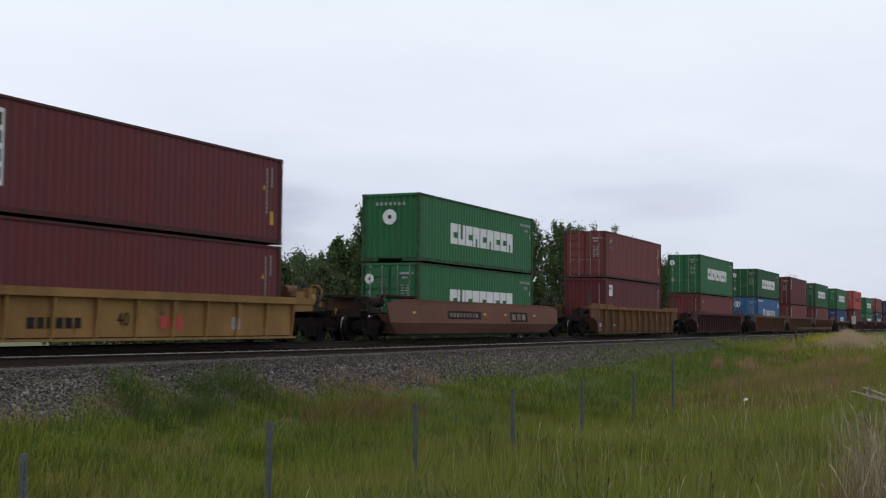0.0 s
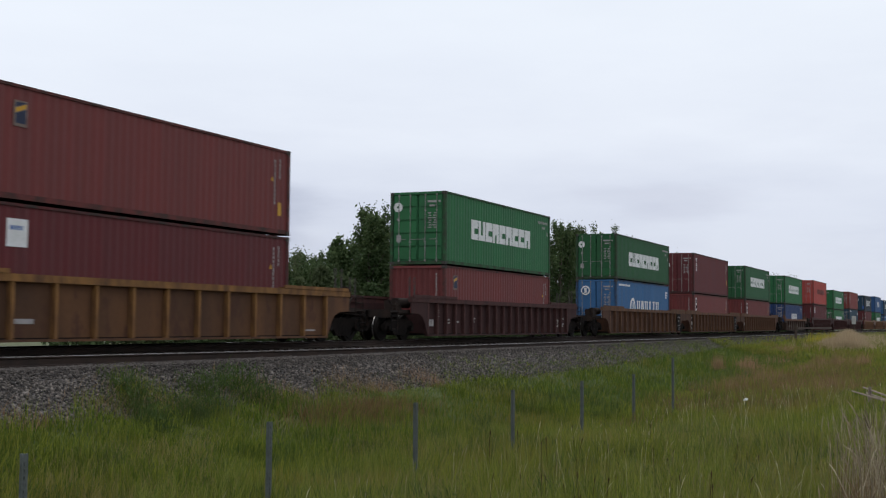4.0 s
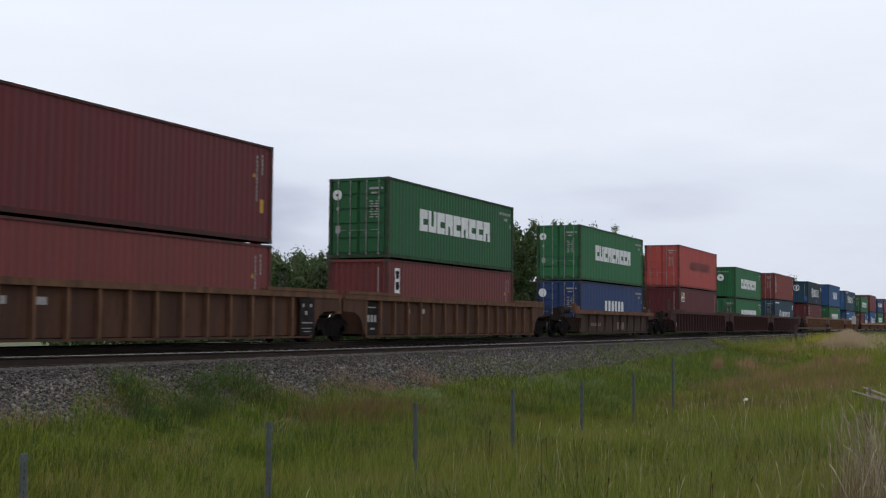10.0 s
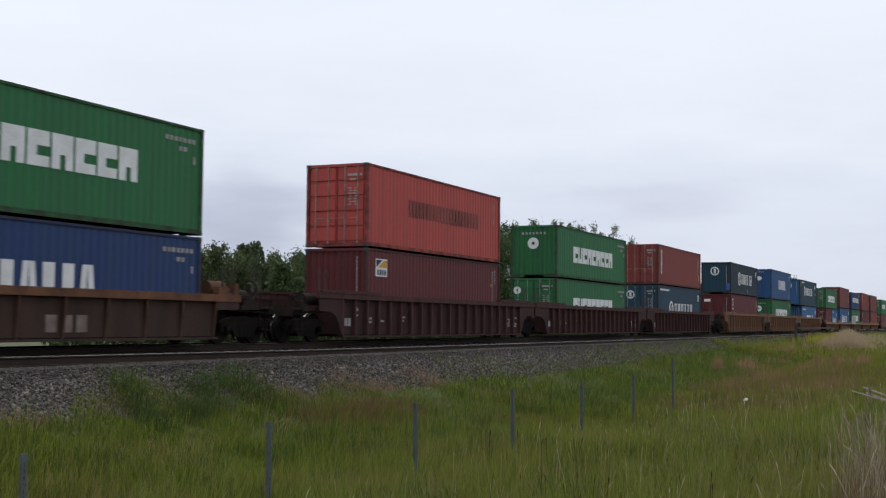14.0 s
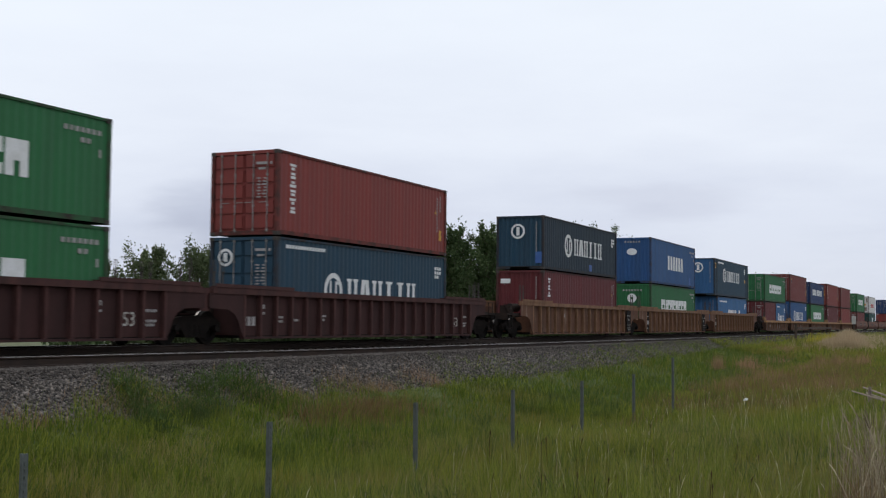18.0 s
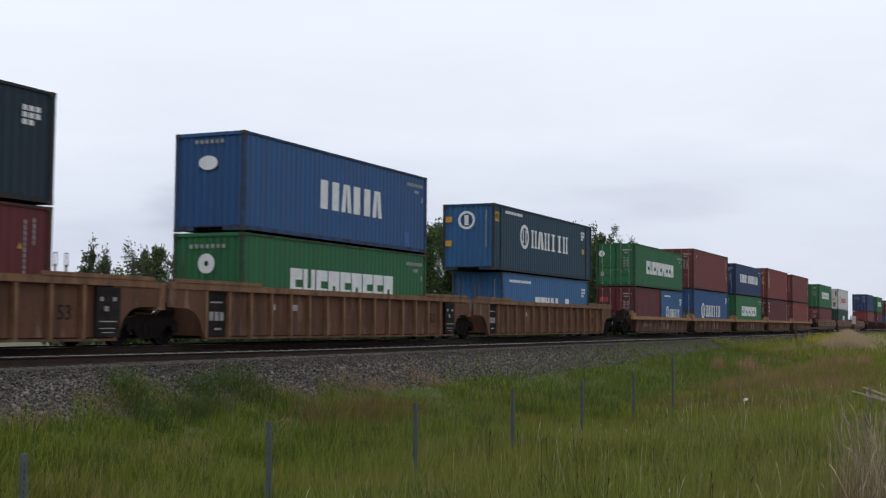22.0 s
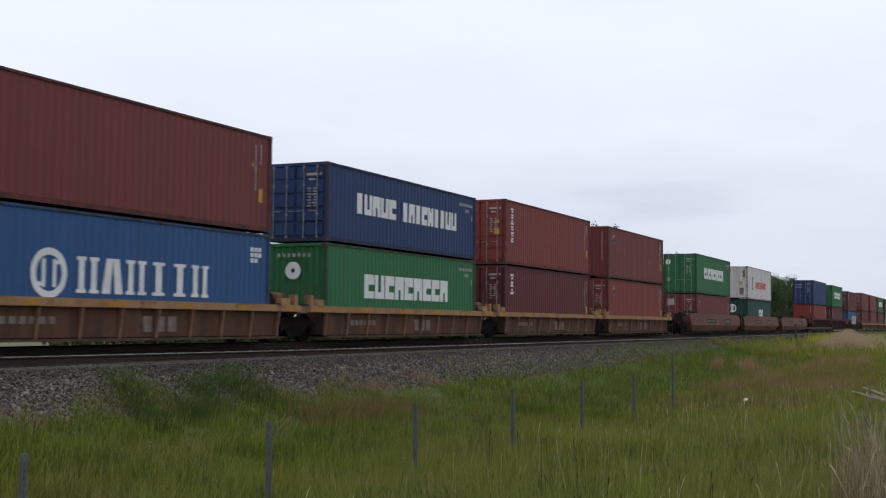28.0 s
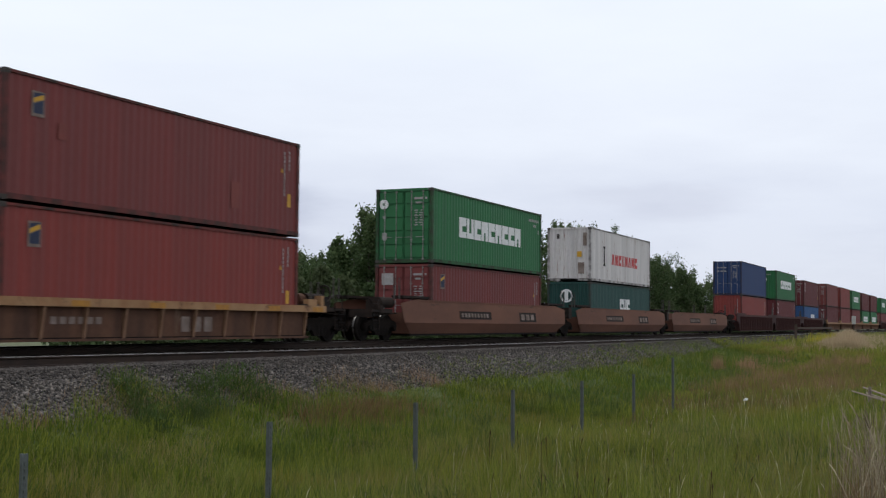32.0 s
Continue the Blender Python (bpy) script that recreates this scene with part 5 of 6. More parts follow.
    # 13
    stack(275.76, low(G(HIGH, "closed", "green lettered container with a round emblem on its closed end"), HIGH),
          container("blue", FT40, HIGH, "blue container with bold white block lettering", False,
                    [m_word(6, 4.25, 8.60, 0.94, 1.87, look_of=UPRIGHT, gap=0.06), m_codes(), m_end_oval(1.25, 0.90), m_end([(0.72 + k * 0.18, 0.82 + k * 0.18, 0.22, 0.33) for k in range(6)]),
                     m_plate(10.35, 2.2, 0.42, 0.5, M_BLUEMARK, "patch of newer blue paint")]))
    # 14
    c45 = container("teal", FT45, HIGH, "long dark blue container with ring emblem and white lettering", False,
                    [m_ring(3.75, 1.22, 0.56), m_word(6, 4.62, 10.0, 0.84, 1.68, look_of=SERIF, gap=0.14), m_small([(1.4 + k * 0.15, 1.52 + k * 0.15, 0.22, 0.34) for k in range(14)], M_WHITE),
                     m_small([(FT45 - 1.7 + 0.2 * (k % 3), FT45 - 1.56 + 0.2 * (k % 3), 0.40 + 0.16 * (k // 3), 0.52 + 0.16 * (k // 3)) for k in range(8)], M_WHITE),
                     m_plate(0.15, 0.35, 0.42, 0.42, M_AMBER, "amber length plate"), m_plate(FT45 - 1.55, 1.3, 0.36, 0.25, M_AMBER, "amber decal"),
                     m_end_disc(1.30, 0.72, 0.40, hole=0.74), m_end([(1.20, 1.40, 0.5, 0.94)], M_WHITE), m_upright_end(), m_end([(2.0, 2.3, 0.55, 0.80), (2.0, 2.3, 1.6, 1.85)], M_AMBER)], end_paint="sky")
    n45 = part("length_number", NUMBER_45, M_BLACK, c45, "dark number 45 on the amber plate")
    n45.matrix_basis = pose(-FT45 / 2 + 0.36, NEAR_FACE - 0.014, HIGH - 0.56, 90, 0, 0)
    stack(295.45, low(container("sky", FT40, STD, "mid-blue container with broken white lettering", False,
                               [m_word(5, 4.2, 7.6, 1.0, 1.8, look_of=("bite", "bite", "step", "tent", "stem")), m_word(1, 8.5, 9.1, 1.0, 1.8, look_of=("fork",)), m_small([(0.9 + k * 0.17, 1.03 + k * 0.17, 0.30, 0.42) for k in range(16)], M_WHITE),
                                m_small([(11.1 + 0.2 * (k % 3), 11.24 + 0.2 * (k % 3), 0.42 + 0.16 * (k // 3), 0.54 + 0.16 * (k // 3)) for k in range(8)], M_WHITE), m_upright_end()]), STD), c45, 0.25)
    # 15: two short boxes below
    short_a = container("maroon", FT20, STD, "short maroon container with barred doors", True, door_marks() + [m_end([(1.7, 2.2, 0.6, 0.9)], M_RED)])
    short_b = container("sky", FT20, STD, "short blue container with ring emblem and white lettering", False,
                        [m_ring(1.75, 1.45, 0.42), m_word(6, 2.35, 5.05, 1.22, 1.78, look_of=SERIF, gap=0.12), m_small([(1.0 + k * 0.13, 1.1 + k * 0.13, 0.32, 0.42) for k in range(12)], M_WHITE),
                         m_small([(5.1 + 0.17 * (k % 3), 5.22 + 0.17 * (k % 3), 0.5 + 0.16 * (k // 3), 0.62 + 0.16 * (k // 3)) for k in range(8)], M_WHITE)])
    stack(317.05, [(short_a, -3.067, STD), (short_b, 3.067, STD)], G(STD, "doors"))
    # 16
    stack(332.46, low(container("blue", FT40, HIGH, "blue container with ring emblem and large white lettering", False, blue_word(top=0.95, ring_x=2.55, web=False) + [m_end([(2.05, 2.3, 0.5, 0.75), (2.05, 2.3, 0.95, 1.15)], M_AMBER)]), HIGH),
          red("rust", HIGH, True, "swoosh", "tall brown-red container with a small square decal", [m_end([(1.8, 2.2, 0.9, 1.15)], M_AMBER), m_end([(1.75, 2.15, 0.35, 0.65)], M_MARK)]))
    # 17
    stack(347.93, low(G(HIGH, "closed", "green lettered container with a round emblem on its closed end"), HIGH),
          container("navy", FT40, STD, "deep blue container with two words of white block lettering", True,
                    [m_word(5, 1.95, 5.0, 0.82, 1.52, look_of=ROUNDED), m_word(9, 5.45, 10.3, 0.82, 1.52, look_of=("stem", "fork", "stem", "bite", "step", "stem", "stem", "cup", "cup")), m_codes()] + door_marks()))
    # 18
    stack(363.44, low(red("maroon", HIGH, True, "short", "maroon container with white upright marks"), HIGH),
          red("brick", HIGH, True, "column", "tall brick-red container with white upright lettering", [m_end([(0.30, 0.52, 1.30, 1.56), (0.30, 0.50, 0.92, 1.06)], M_AMBER)]))
    # 19
    stack(378.98, low(red("brick", HIGH, True, "swoosh", "brick-red container with a small square decal"), HIGH),
          red("rust", HIGH, False, "swoosh", "tall brown-red container with brighter repaired patches",
              [m_plate(8.6, 1.55, 0.42, 0.75, M_FADE, "patch of brighter red paint"), m_plate(1.7, 0.95, 0.3, 0.4, M_FADE, "patch of red paint"), m_end([(1.9, 2.15, 0.35, 0.62)], M_AMBER)]))
    # 20
    stack(400.83, low(red("rust", STD, True, "swoosh", "brown-red container with white marks on its doors", [m_end([(1.65, 2.15, 0.35, 0.8)], M_MARK)]), STD), G(HIGH))
    # 21
    white = container("white", FT40, HIGH, "dirty white smooth-sided container with dark red lettering", False,
                      [("lettering", (8, 4.0, 9.4, 1.25, 1.85, ("tent", "step", "bite", "twin", "step"), 0.22), M_RED, "red block lettering shapes"),
                       ("lettering", (1, 2.3, 2.9, 0.9, 2.0, ("post",), 0.1), M_BLACK, "dark upright emblem bar"),
                       m_end([(0.22, 0.42, 0.3, 1.0), (0.35, 0.70, 1.9, 2.5)], M_DULL), m_end([(1.75, 1.9, 0.35, 0.6)], M_SEAL), m_end([(0.5, 0.75, 1.3, 1.6)], M_AMBER)], plain_side=True)
    stack(420.66, low(container("darkgreen", FT40, STD, "dark green container with ring emblem", False, [m_end_disc(1.35, 0.75, 0.36, hole=0.74), m_end([(1.25, 1.45, 0.5, 1.0)], M_WHITE), m_word(3, 5.6, 7.7, 0.8, 1.5)]), STD), white)
    # 23 and on, after the empty well
    stack(462.89, low(red("brick", HIGH, False, "", "brick-red container in a dark well"), HIGH),
          container("navy", FT40, HIGH, "navy container with many door markings", True, door_marks() + [m_end([(1.3 + 0.3 * (k % 3), 1.5 + 0.3 * (k % 3), 0.5 + 0.3 * (k // 3), 0.6 + 0.3 * (k // 3)) for k in range(6)])]))
    stack(481.14, low(red("maroon", HIGH, False, "short", "maroon container in a dark well"), HIGH), G(HIGH, "closed"))
    stack(500.12, low(container("blue", FT40, STD, "blue container with white lettering", False, [m_word(4, 5.5, 8.5, 0.9, 1.8)]), STD), red("maroon", HIGH, True, "short", "dark maroon container over a blue one"))
    rest = [(520.6, "maroon", "rust"), (535.9, "rust", "brick"), (551.1, "rust", "green"), (566.3, "green", "maroon"), (581.6, "green", "maroon"),
            (602.6, "rust", "green"), (622.1, "blue", "green"), (641.6, "rust", "navy"), (662.9, "maroon", "brick")]
    for x, lo_c, up_c in rest:
        def make(c):
            if c == "green":
                return G(HIGH, "closed", "green lettered container far along the train")
            return container(c, FT40, HIGH, {"rust": "brown-red", "blue": "blue", "navy": "navy", "maroon": "maroon", "brick": "brick-red"}[c] + " container far along the train", True, door_marks())
        stack(x, low(make(lo_c), HIGH), make(up_c))


load_train()


def car_row():
    m = FT40 / 2

    def unit(x_left, style, paint, left, right, ol, orr, label, wh, bo, chord=None, top=1.57, marks=True):
        place(well_unit(style, paint, left, right, ol, orr, label, wh, bo, chord, top, marks), x_left + m, RAIL_Z)
    yellow = "faded yellow well car with stakes along its side"
    brown = "weathered brown well car with stakes along its side"
    dark = "dark brown well car with stakes and small white markings"
    smooth = "red-brown well car with smooth folded sides"
    tan = "brown five-unit well car with a yellow top chord"
    unit(18.35, "ledge", "ochre", "end", "end", True, True, yellow, 6.6, 8.2, "ochre", 1.38, False)
    first = TRAIN[-1][0]
    n40 = part("size_number", NUMBER_40, M_BLACK, first, "dark painted number 40")
    n40.matrix_basis = pose(N40_X, -(CAR_HALF - 0.16) - 0.012, 0.66, 90, 0, 0)
    bm = bmesh.new()
    solid_row(bm, 3, N40_X + 1.45, N40_X + 2.45, 0.44, 0.76, -(CAR_HALF - 0.16) - 0.008, 0.3)
    part("marking", bm, M_RED, first, "red worn mark on the side")
    bm = bmesh.new()
    bars(bm, [(N40_X + 4.6, N40_X + 5.0, 0.42, 0.76)], -(CAR_HALF - 0.16) - 0.008)
    part("notice_plate", bm, M_MARK, first, "small pale notice plate")
    bm = bmesh.new()
    bars(bm, [(N40_X - 3.2 + 0.3 * k, N40_X - 2.98 + 0.3 * k, 0.45, 0.70) for k in range(6)], -(CAR_HALF - 0.16) - 0.008)
    tagged(part("marking", bm, M_BLACK, first, "dark row of markings"), kind="stuff")
    unit(40.02, "smooth", "smooth", "end", "end", True, True, smooth, 8.1, 9.6, top=1.50)
    unit(63.73, "rib", "yellow", "end", "end", True, True, "dull yellow well car with stakes along its side", 8.1, 9.72, top=1.64)
    unit(87.34, "rib", "dark", "end", "end", True, True, "dark brown well car with close-set stakes", 8.1, 9.72)
    for x, l, r, a in ((110.8, "end", "joint", True), (130.21, "joint", "joint", False), (149.9, "joint", "end", False)):
        unit(x, "rib", "brown", l, r, a, True, brown, 8.1, 9.72 if a or r == "end" else 9.86)
    unit(171.71, "ledge", "umber", "end", "end", True, True, "brown well car with an orange-brown ledge and pale markings", 6.6, 8.4, "rustledge", 1.38)
    for x, l, r, a in ((193.28, "end", "joint", True), (212.94, "joint", "joint", False), (232.6, "joint", "end", False)):
        unit(x, "rib", "dark", l, r, a, True, dark, 8.1, 9.8)
    for x, l, r, a in ((255.97, "end", "joint", True), (275.76, "joint", "joint", False), (295.6, "joint", "end", False)):
        unit(x, "rib", "tanbrown", l, r, a, True, "tan-brown well car with rust-streaked stakes", 8.1, 9.8, top=1.64)
    for k, x in enumerate((317.05, 332.46, 347.93, 363.44, 378.98)):
        unit(x, "ledge", "tanledge", "end" if k == 0 else "joint", "end" if k == 4 else "joint", k == 0, True, tan, 6.38, 7.80, "chord", 1.15)
    for k, x in enumerate((400.83, 420.66, 440.5)):
        unit(x, "smooth", "smooth", "end" if k == 0 else "joint", "end" if k == 2 else "joint", k == 0, True,
             smooth if k < 2 else "empty red-brown well car with smooth folded sides", 8.1, 9.9, top=1.50, marks="plain")
        if k == 2:
            for e in range(5):
                bm = bmesh.new()
                box(bm, -5.6 + 2.7 * e, -4.5 + 2.7 * e, 1.22, 1.30, 1.50, 1.58)
                part("container_guide", bm, M_MARK, TRAIN[-1][0], "pale container guide on the far sill")
    for k, x in enumerate((462.89, 481.14, 500.12)):
        unit(x, "rib", "dark", "end" if k == 0 else "joint", "end" if k == 2 else "joint", k == 0, True, dark, 8.1, 9.75)
    for k, x in enumerate((520.6, 535.9, 551.1, 566.3, 581.6)):
        unit(x, "ledge", "tanledge", "end" if k == 0 else "joint", "end" if k == 4 else "joint", k == 0, True, tan, 6.38, 7.75, "chord", 1.15, False)
    for k, x in enumerate((602.6, 622.1, 641.6, 662.9)):
        unit(x, "rib", "dark", "joint" if k in (1, 2) else "end", "joint" if k in (0, 1) else "end", k in (0, 3), True, dark, 8.1, 9.85, marks=False)


car_row()


# ------------------------------------------------------------------ fence, signs, debris
def steel_post(x, y, top):
    p = new("fence_post")
    g = float(ground_z(x, y))
    p.location = (x, y, g)
    tagged(p, "grey steel fence post standing in tall grass", "fence post", group="fence posts")
    h = top - g
    bm = bmesh.new()
    box(bm, -0.032, 0.032, -0.006, 0.006, -0.3, h)
    box(bm, -0.005, 0.005, 0.005, 0.05, -0.3, h)
    part("stake", bm, M_POST, p)
    bm = bmesh.new()
    z = 0.2
    while z < h - 0.05:
        box(bm, -0.014, 0.014, -0.016, -0.005, z, z + 0.03)
        z += 0.055
    tagged(part("stud_row", bm, M_POST, p), kind="stuff")
    return p


FENCE_Y = 7.2
for k in range(-1, 6):
    steel_post(7.49 + 3.65 * k if k >= 0 else 3.84, FENCE_Y, EYE - 1.10)


steel_post(29.29, FENCE_Y, EYE - 0.81)


def guard_rail():
    f = new("rail_fence")
    g = float(ground_z(84.6, 12.3))
    f.location = (84.6, 12.3, g)
    tagged(f, "low brown timber rail fence by the track", "fence")
    for dx in (0, 8.0, 19.0):
        bm = bmesh.new()
        box(bm, dx - 0.09, dx + 0.09, -0.07, 0.07, -0.3, EYE - g + (0.12 if dx == 0 else -0.1))
        part("post", bm, M_WOOD, f)
    for z in (EYE - g - 0.16,):
        bm = bmesh.new()
        box(bm, 0, 19.0, -0.13, -0.07, z - 0.055, z + 0.055)
        part("rail", bm, M_WOOD, f)


guard_rail()


def track_sign():
    s = new("trackside_cabinet")
    x, y = 120.5, 12.12
    g = float(ground_z(x, y))
    s.location = (x, y, g)
    tagged(s, "pale grey trackside box on a post", "sign")
    bm = bmesh.new()
    box(bm, -0.06, 0.06, -0.06, 0.06, -0.2, EYE - g + 0.3)
    part("post", bm, M_WOOD, s)
    bm = bmesh.new()
    box(bm, -0.10, 0.10, -0.19, 0.19, EYE - g + 0.20, EYE - g + 0.98)
    bmesh.ops.bevel(bm, geom=bm.edges[:], offset=0.03, segments=2, affect="EDGES")
    part("box", bm, surface("pale_grey_enamel", (0.50, 0.49, 0.46), (0.38, 0.37, 0.35), rough=0.7), s)


track_sign()


def broken_fence():
    """A fallen stretch of rail fence, propped on its leaning posts."""
    f = new("broken_fence")
    f.location = (28.2, 2.32, float(ground_z(28.2, 2.32)))
    tagged(f, "fallen bleached timber rails in the tall grass", "fence")
    for k, (z, dy) in enumerate(((0.41, 0.0), (0.30, -0.12), (0.36, 0.15))):
        bm = bmesh.new()
        tube(bm, (-2.2, -0.62 + dy, z - 0.02), (2.3 - 0.5 * k, 0.55 + dy, z + 0.03), 0.022, 0.018, 7)
        part("rail", bm, M_PLANK, f)
    for x in (-1.3, 1.2):
        bm = bmesh.new()
        tube(bm, (x, x * 0.26 - 0.02, -0.2), (x + 0.1, x * 0.26, 0.50), 0.05, 0.04, 8)
        part("post", bm, M_PLANK, f)


broken_fence()


def wild_flower(x, y, height):
    """A lone stalk with a pale head, standing above the grass."""
    f = new("wild_flower")
    f.location = (x, y, float(ground_z(x, y)))
    tagged(f, "lone wild flower with a pale white head", "flower")
    bm = bmesh.new()
    tube(bm, (0, 0, -0.05), (0.03, 0.02, height), 0.006, 0.004, 6)
    part("stalk", bm, M_WEED, f)
    bm = bmesh.new()
    for k in range(9):
        a = k * 2.4
        bmesh.ops.create_icosphere(bm, subdivisions=1, radius=0.020, matrix=Matrix.Translation((0.03 + 0.035 * math.cos(a), 0.02 + 0.035 * math.sin(a), height + 0.014 * (k % 3))))
    part("flower_head", bm, M_WHITE, f, "pale white flower head")


wild_flower(26.97, 5.00, 0.41)


# ------------------------------------------------------------------ grass
def blades(name, x, y, height, width, lean, mat, label, category="grass", seed=1):
    """Tapered bent blades, one island each."""
    rng = np.random.RandomState(seed)
    n = len(x)
    z = ground_z(x, y)
    bed = np.where((y > 12.15) & (y < 17), bed_z(y), -9)
    z = np.maximum(z, bed) - 0.02
    a = rng.uniform(0, 2 * np.pi, n)
    wind = rng.normal(0.25, 0.5, n)
    bx, by = np.cos(a) * lean + wind * lean, np.sin(a) * lean
    fa = rng.uniform(-0.9, 0.9, n)
    wx, wy = np.cos(fa) * width / 2, np.sin(fa) * width / 2
    base = np.stack([x, y, z], -1)
    side = np.stack([wx, wy, np.zeros(n)], -1)
    mid = base + np.stack([bx * 0.35, by * 0.35, height * 0.58], -1)
    tip = base + np.stack([bx, by, height], -1)
    v = np.stack([base - side, base + side, mid + side * 0.75, mid - side * 0.75, tip], 1).reshape(-1, 3)
    i = np.arange(n)[:, None] * 5
    corners = np.concatenate([i + np.array([[0, 1, 2, 3]]), i + np.array([[3, 2, 4]])], 1).ravel()
    sizes = np.tile([4, 3], n)
    ob = quick_mesh(name, v, corners, sizes, mat)
    tagged(ob, label, category, kind="stuff")
    return ob


def stems(name, x, y, height, width, lean, mat, label, seed=1):
    """Thin standing stems, each with a narrow seed head at its tip."""
    rng = np.random.RandomState(seed)
    n = len(x)
    base = np.stack([x, y, ground_z(x, y) - 0.02], -1)
    a = rng.uniform(0, 2 * np.pi, n)
    bx, by = (np.cos(a) + 0.4) * lean, np.sin(a) * lean
    fa = rng.uniform(-0.9, 0.9, n)
    side = np.stack([np.cos(fa) * width / 2, np.sin(fa) * width / 2, np.zeros(n)], -1)
    mid = base + np.stack([bx * 0.3, by * 0.3, height * 0.55], -1)
    neck = base + np.stack([bx * 0.75, by * 0.75, height * 0.84], -1)
    belly = base + np.stack([bx * 0.9, by * 0.9, height * 0.92], -1)
    tip = base + np.stack([bx * 1.15, by * 1.15, height], -1)
    v = np.stack([base - side, base + side, mid + side, mid - side, neck + side * 0.8, neck - side * 0.8, belly + side * 2.4, belly - side * 2.4, tip], 1).reshape(-1, 3)
    i = np.arange(n)[:, None] * 9
    corners = np.concatenate([i + np.array([[0, 1, 2, 3]]), i + np.array([[3, 2, 4, 5]]), i + np.array([[5, 4, 6, 7]]), i + np.array([[7, 6, 8]])], 1).ravel()
    ob = quick_mesh(name, v, corners, np.tile([4, 4, 4, 3], n), mat)
    tagged(ob, label, "dry grass", kind="stuff")
    return ob


def low_edge(x, y, h):
    """Grass thins to short tufts where it meets the ballast."""
    k = np.clip((grass_edge(x) - y) / 1.6, 0.0, 1)
    short = np.clip((x - 20) / 6, 0, 1)
    tuft = 0.72 + 0.30 * np.sin(x * 2.1 + 1.7 * np.sin(y * 1.9)) * np.sin(y * 2.6 + 1.3 * np.sin(x * 1.4)) + 0.16 * np.sin(x * 5.3 + y * 4.1)
    return h * tuft * (1 - short * (1 - np.maximum(k, np.interp(x, [20, 26, 29, 40, 46], [0.22, 0.22, 0.5, 0.5, 0.65]))))


def field_points(n, x0, x1, y0, y1, power, seed, bare=True):
    rng = np.random.RandomState(seed)
    x = x0 + (x1 - x0) * rng.rand(n) ** power
    y = rng.uniform(y0, y1, n)
    keep = x > y * 0.92 - 0.5
    x, y = x[keep], y[keep]
    if bare:
        edge = grass_edge(x) - np.abs(rng.normal(0, 0.42, len(x))) + 0.28 * np.sin(x * 3.1) * np.sin(x * 1.3 + 2)
        keep = y < edge
        x, y = x[keep], y[keep]
    return x, y, rng


def grass_edge(x):
    """How far up the shoulder the grass reaches along the track."""
    return np.interp(x, [0, 11, 14.0, 15.0, 15.6, 16.4, 17.0, 19.0, 19.8, 23, 26, 28, 32, 40, 45, 60, 90],
                     [12.6, 12.7, 12.8, 12.9, 13.35, 13.4, 13.0, 13.25, 12.85, 12.8, 13.1, 13.6, 13.5, 13.45, 13.95, 14.0, 14.0])


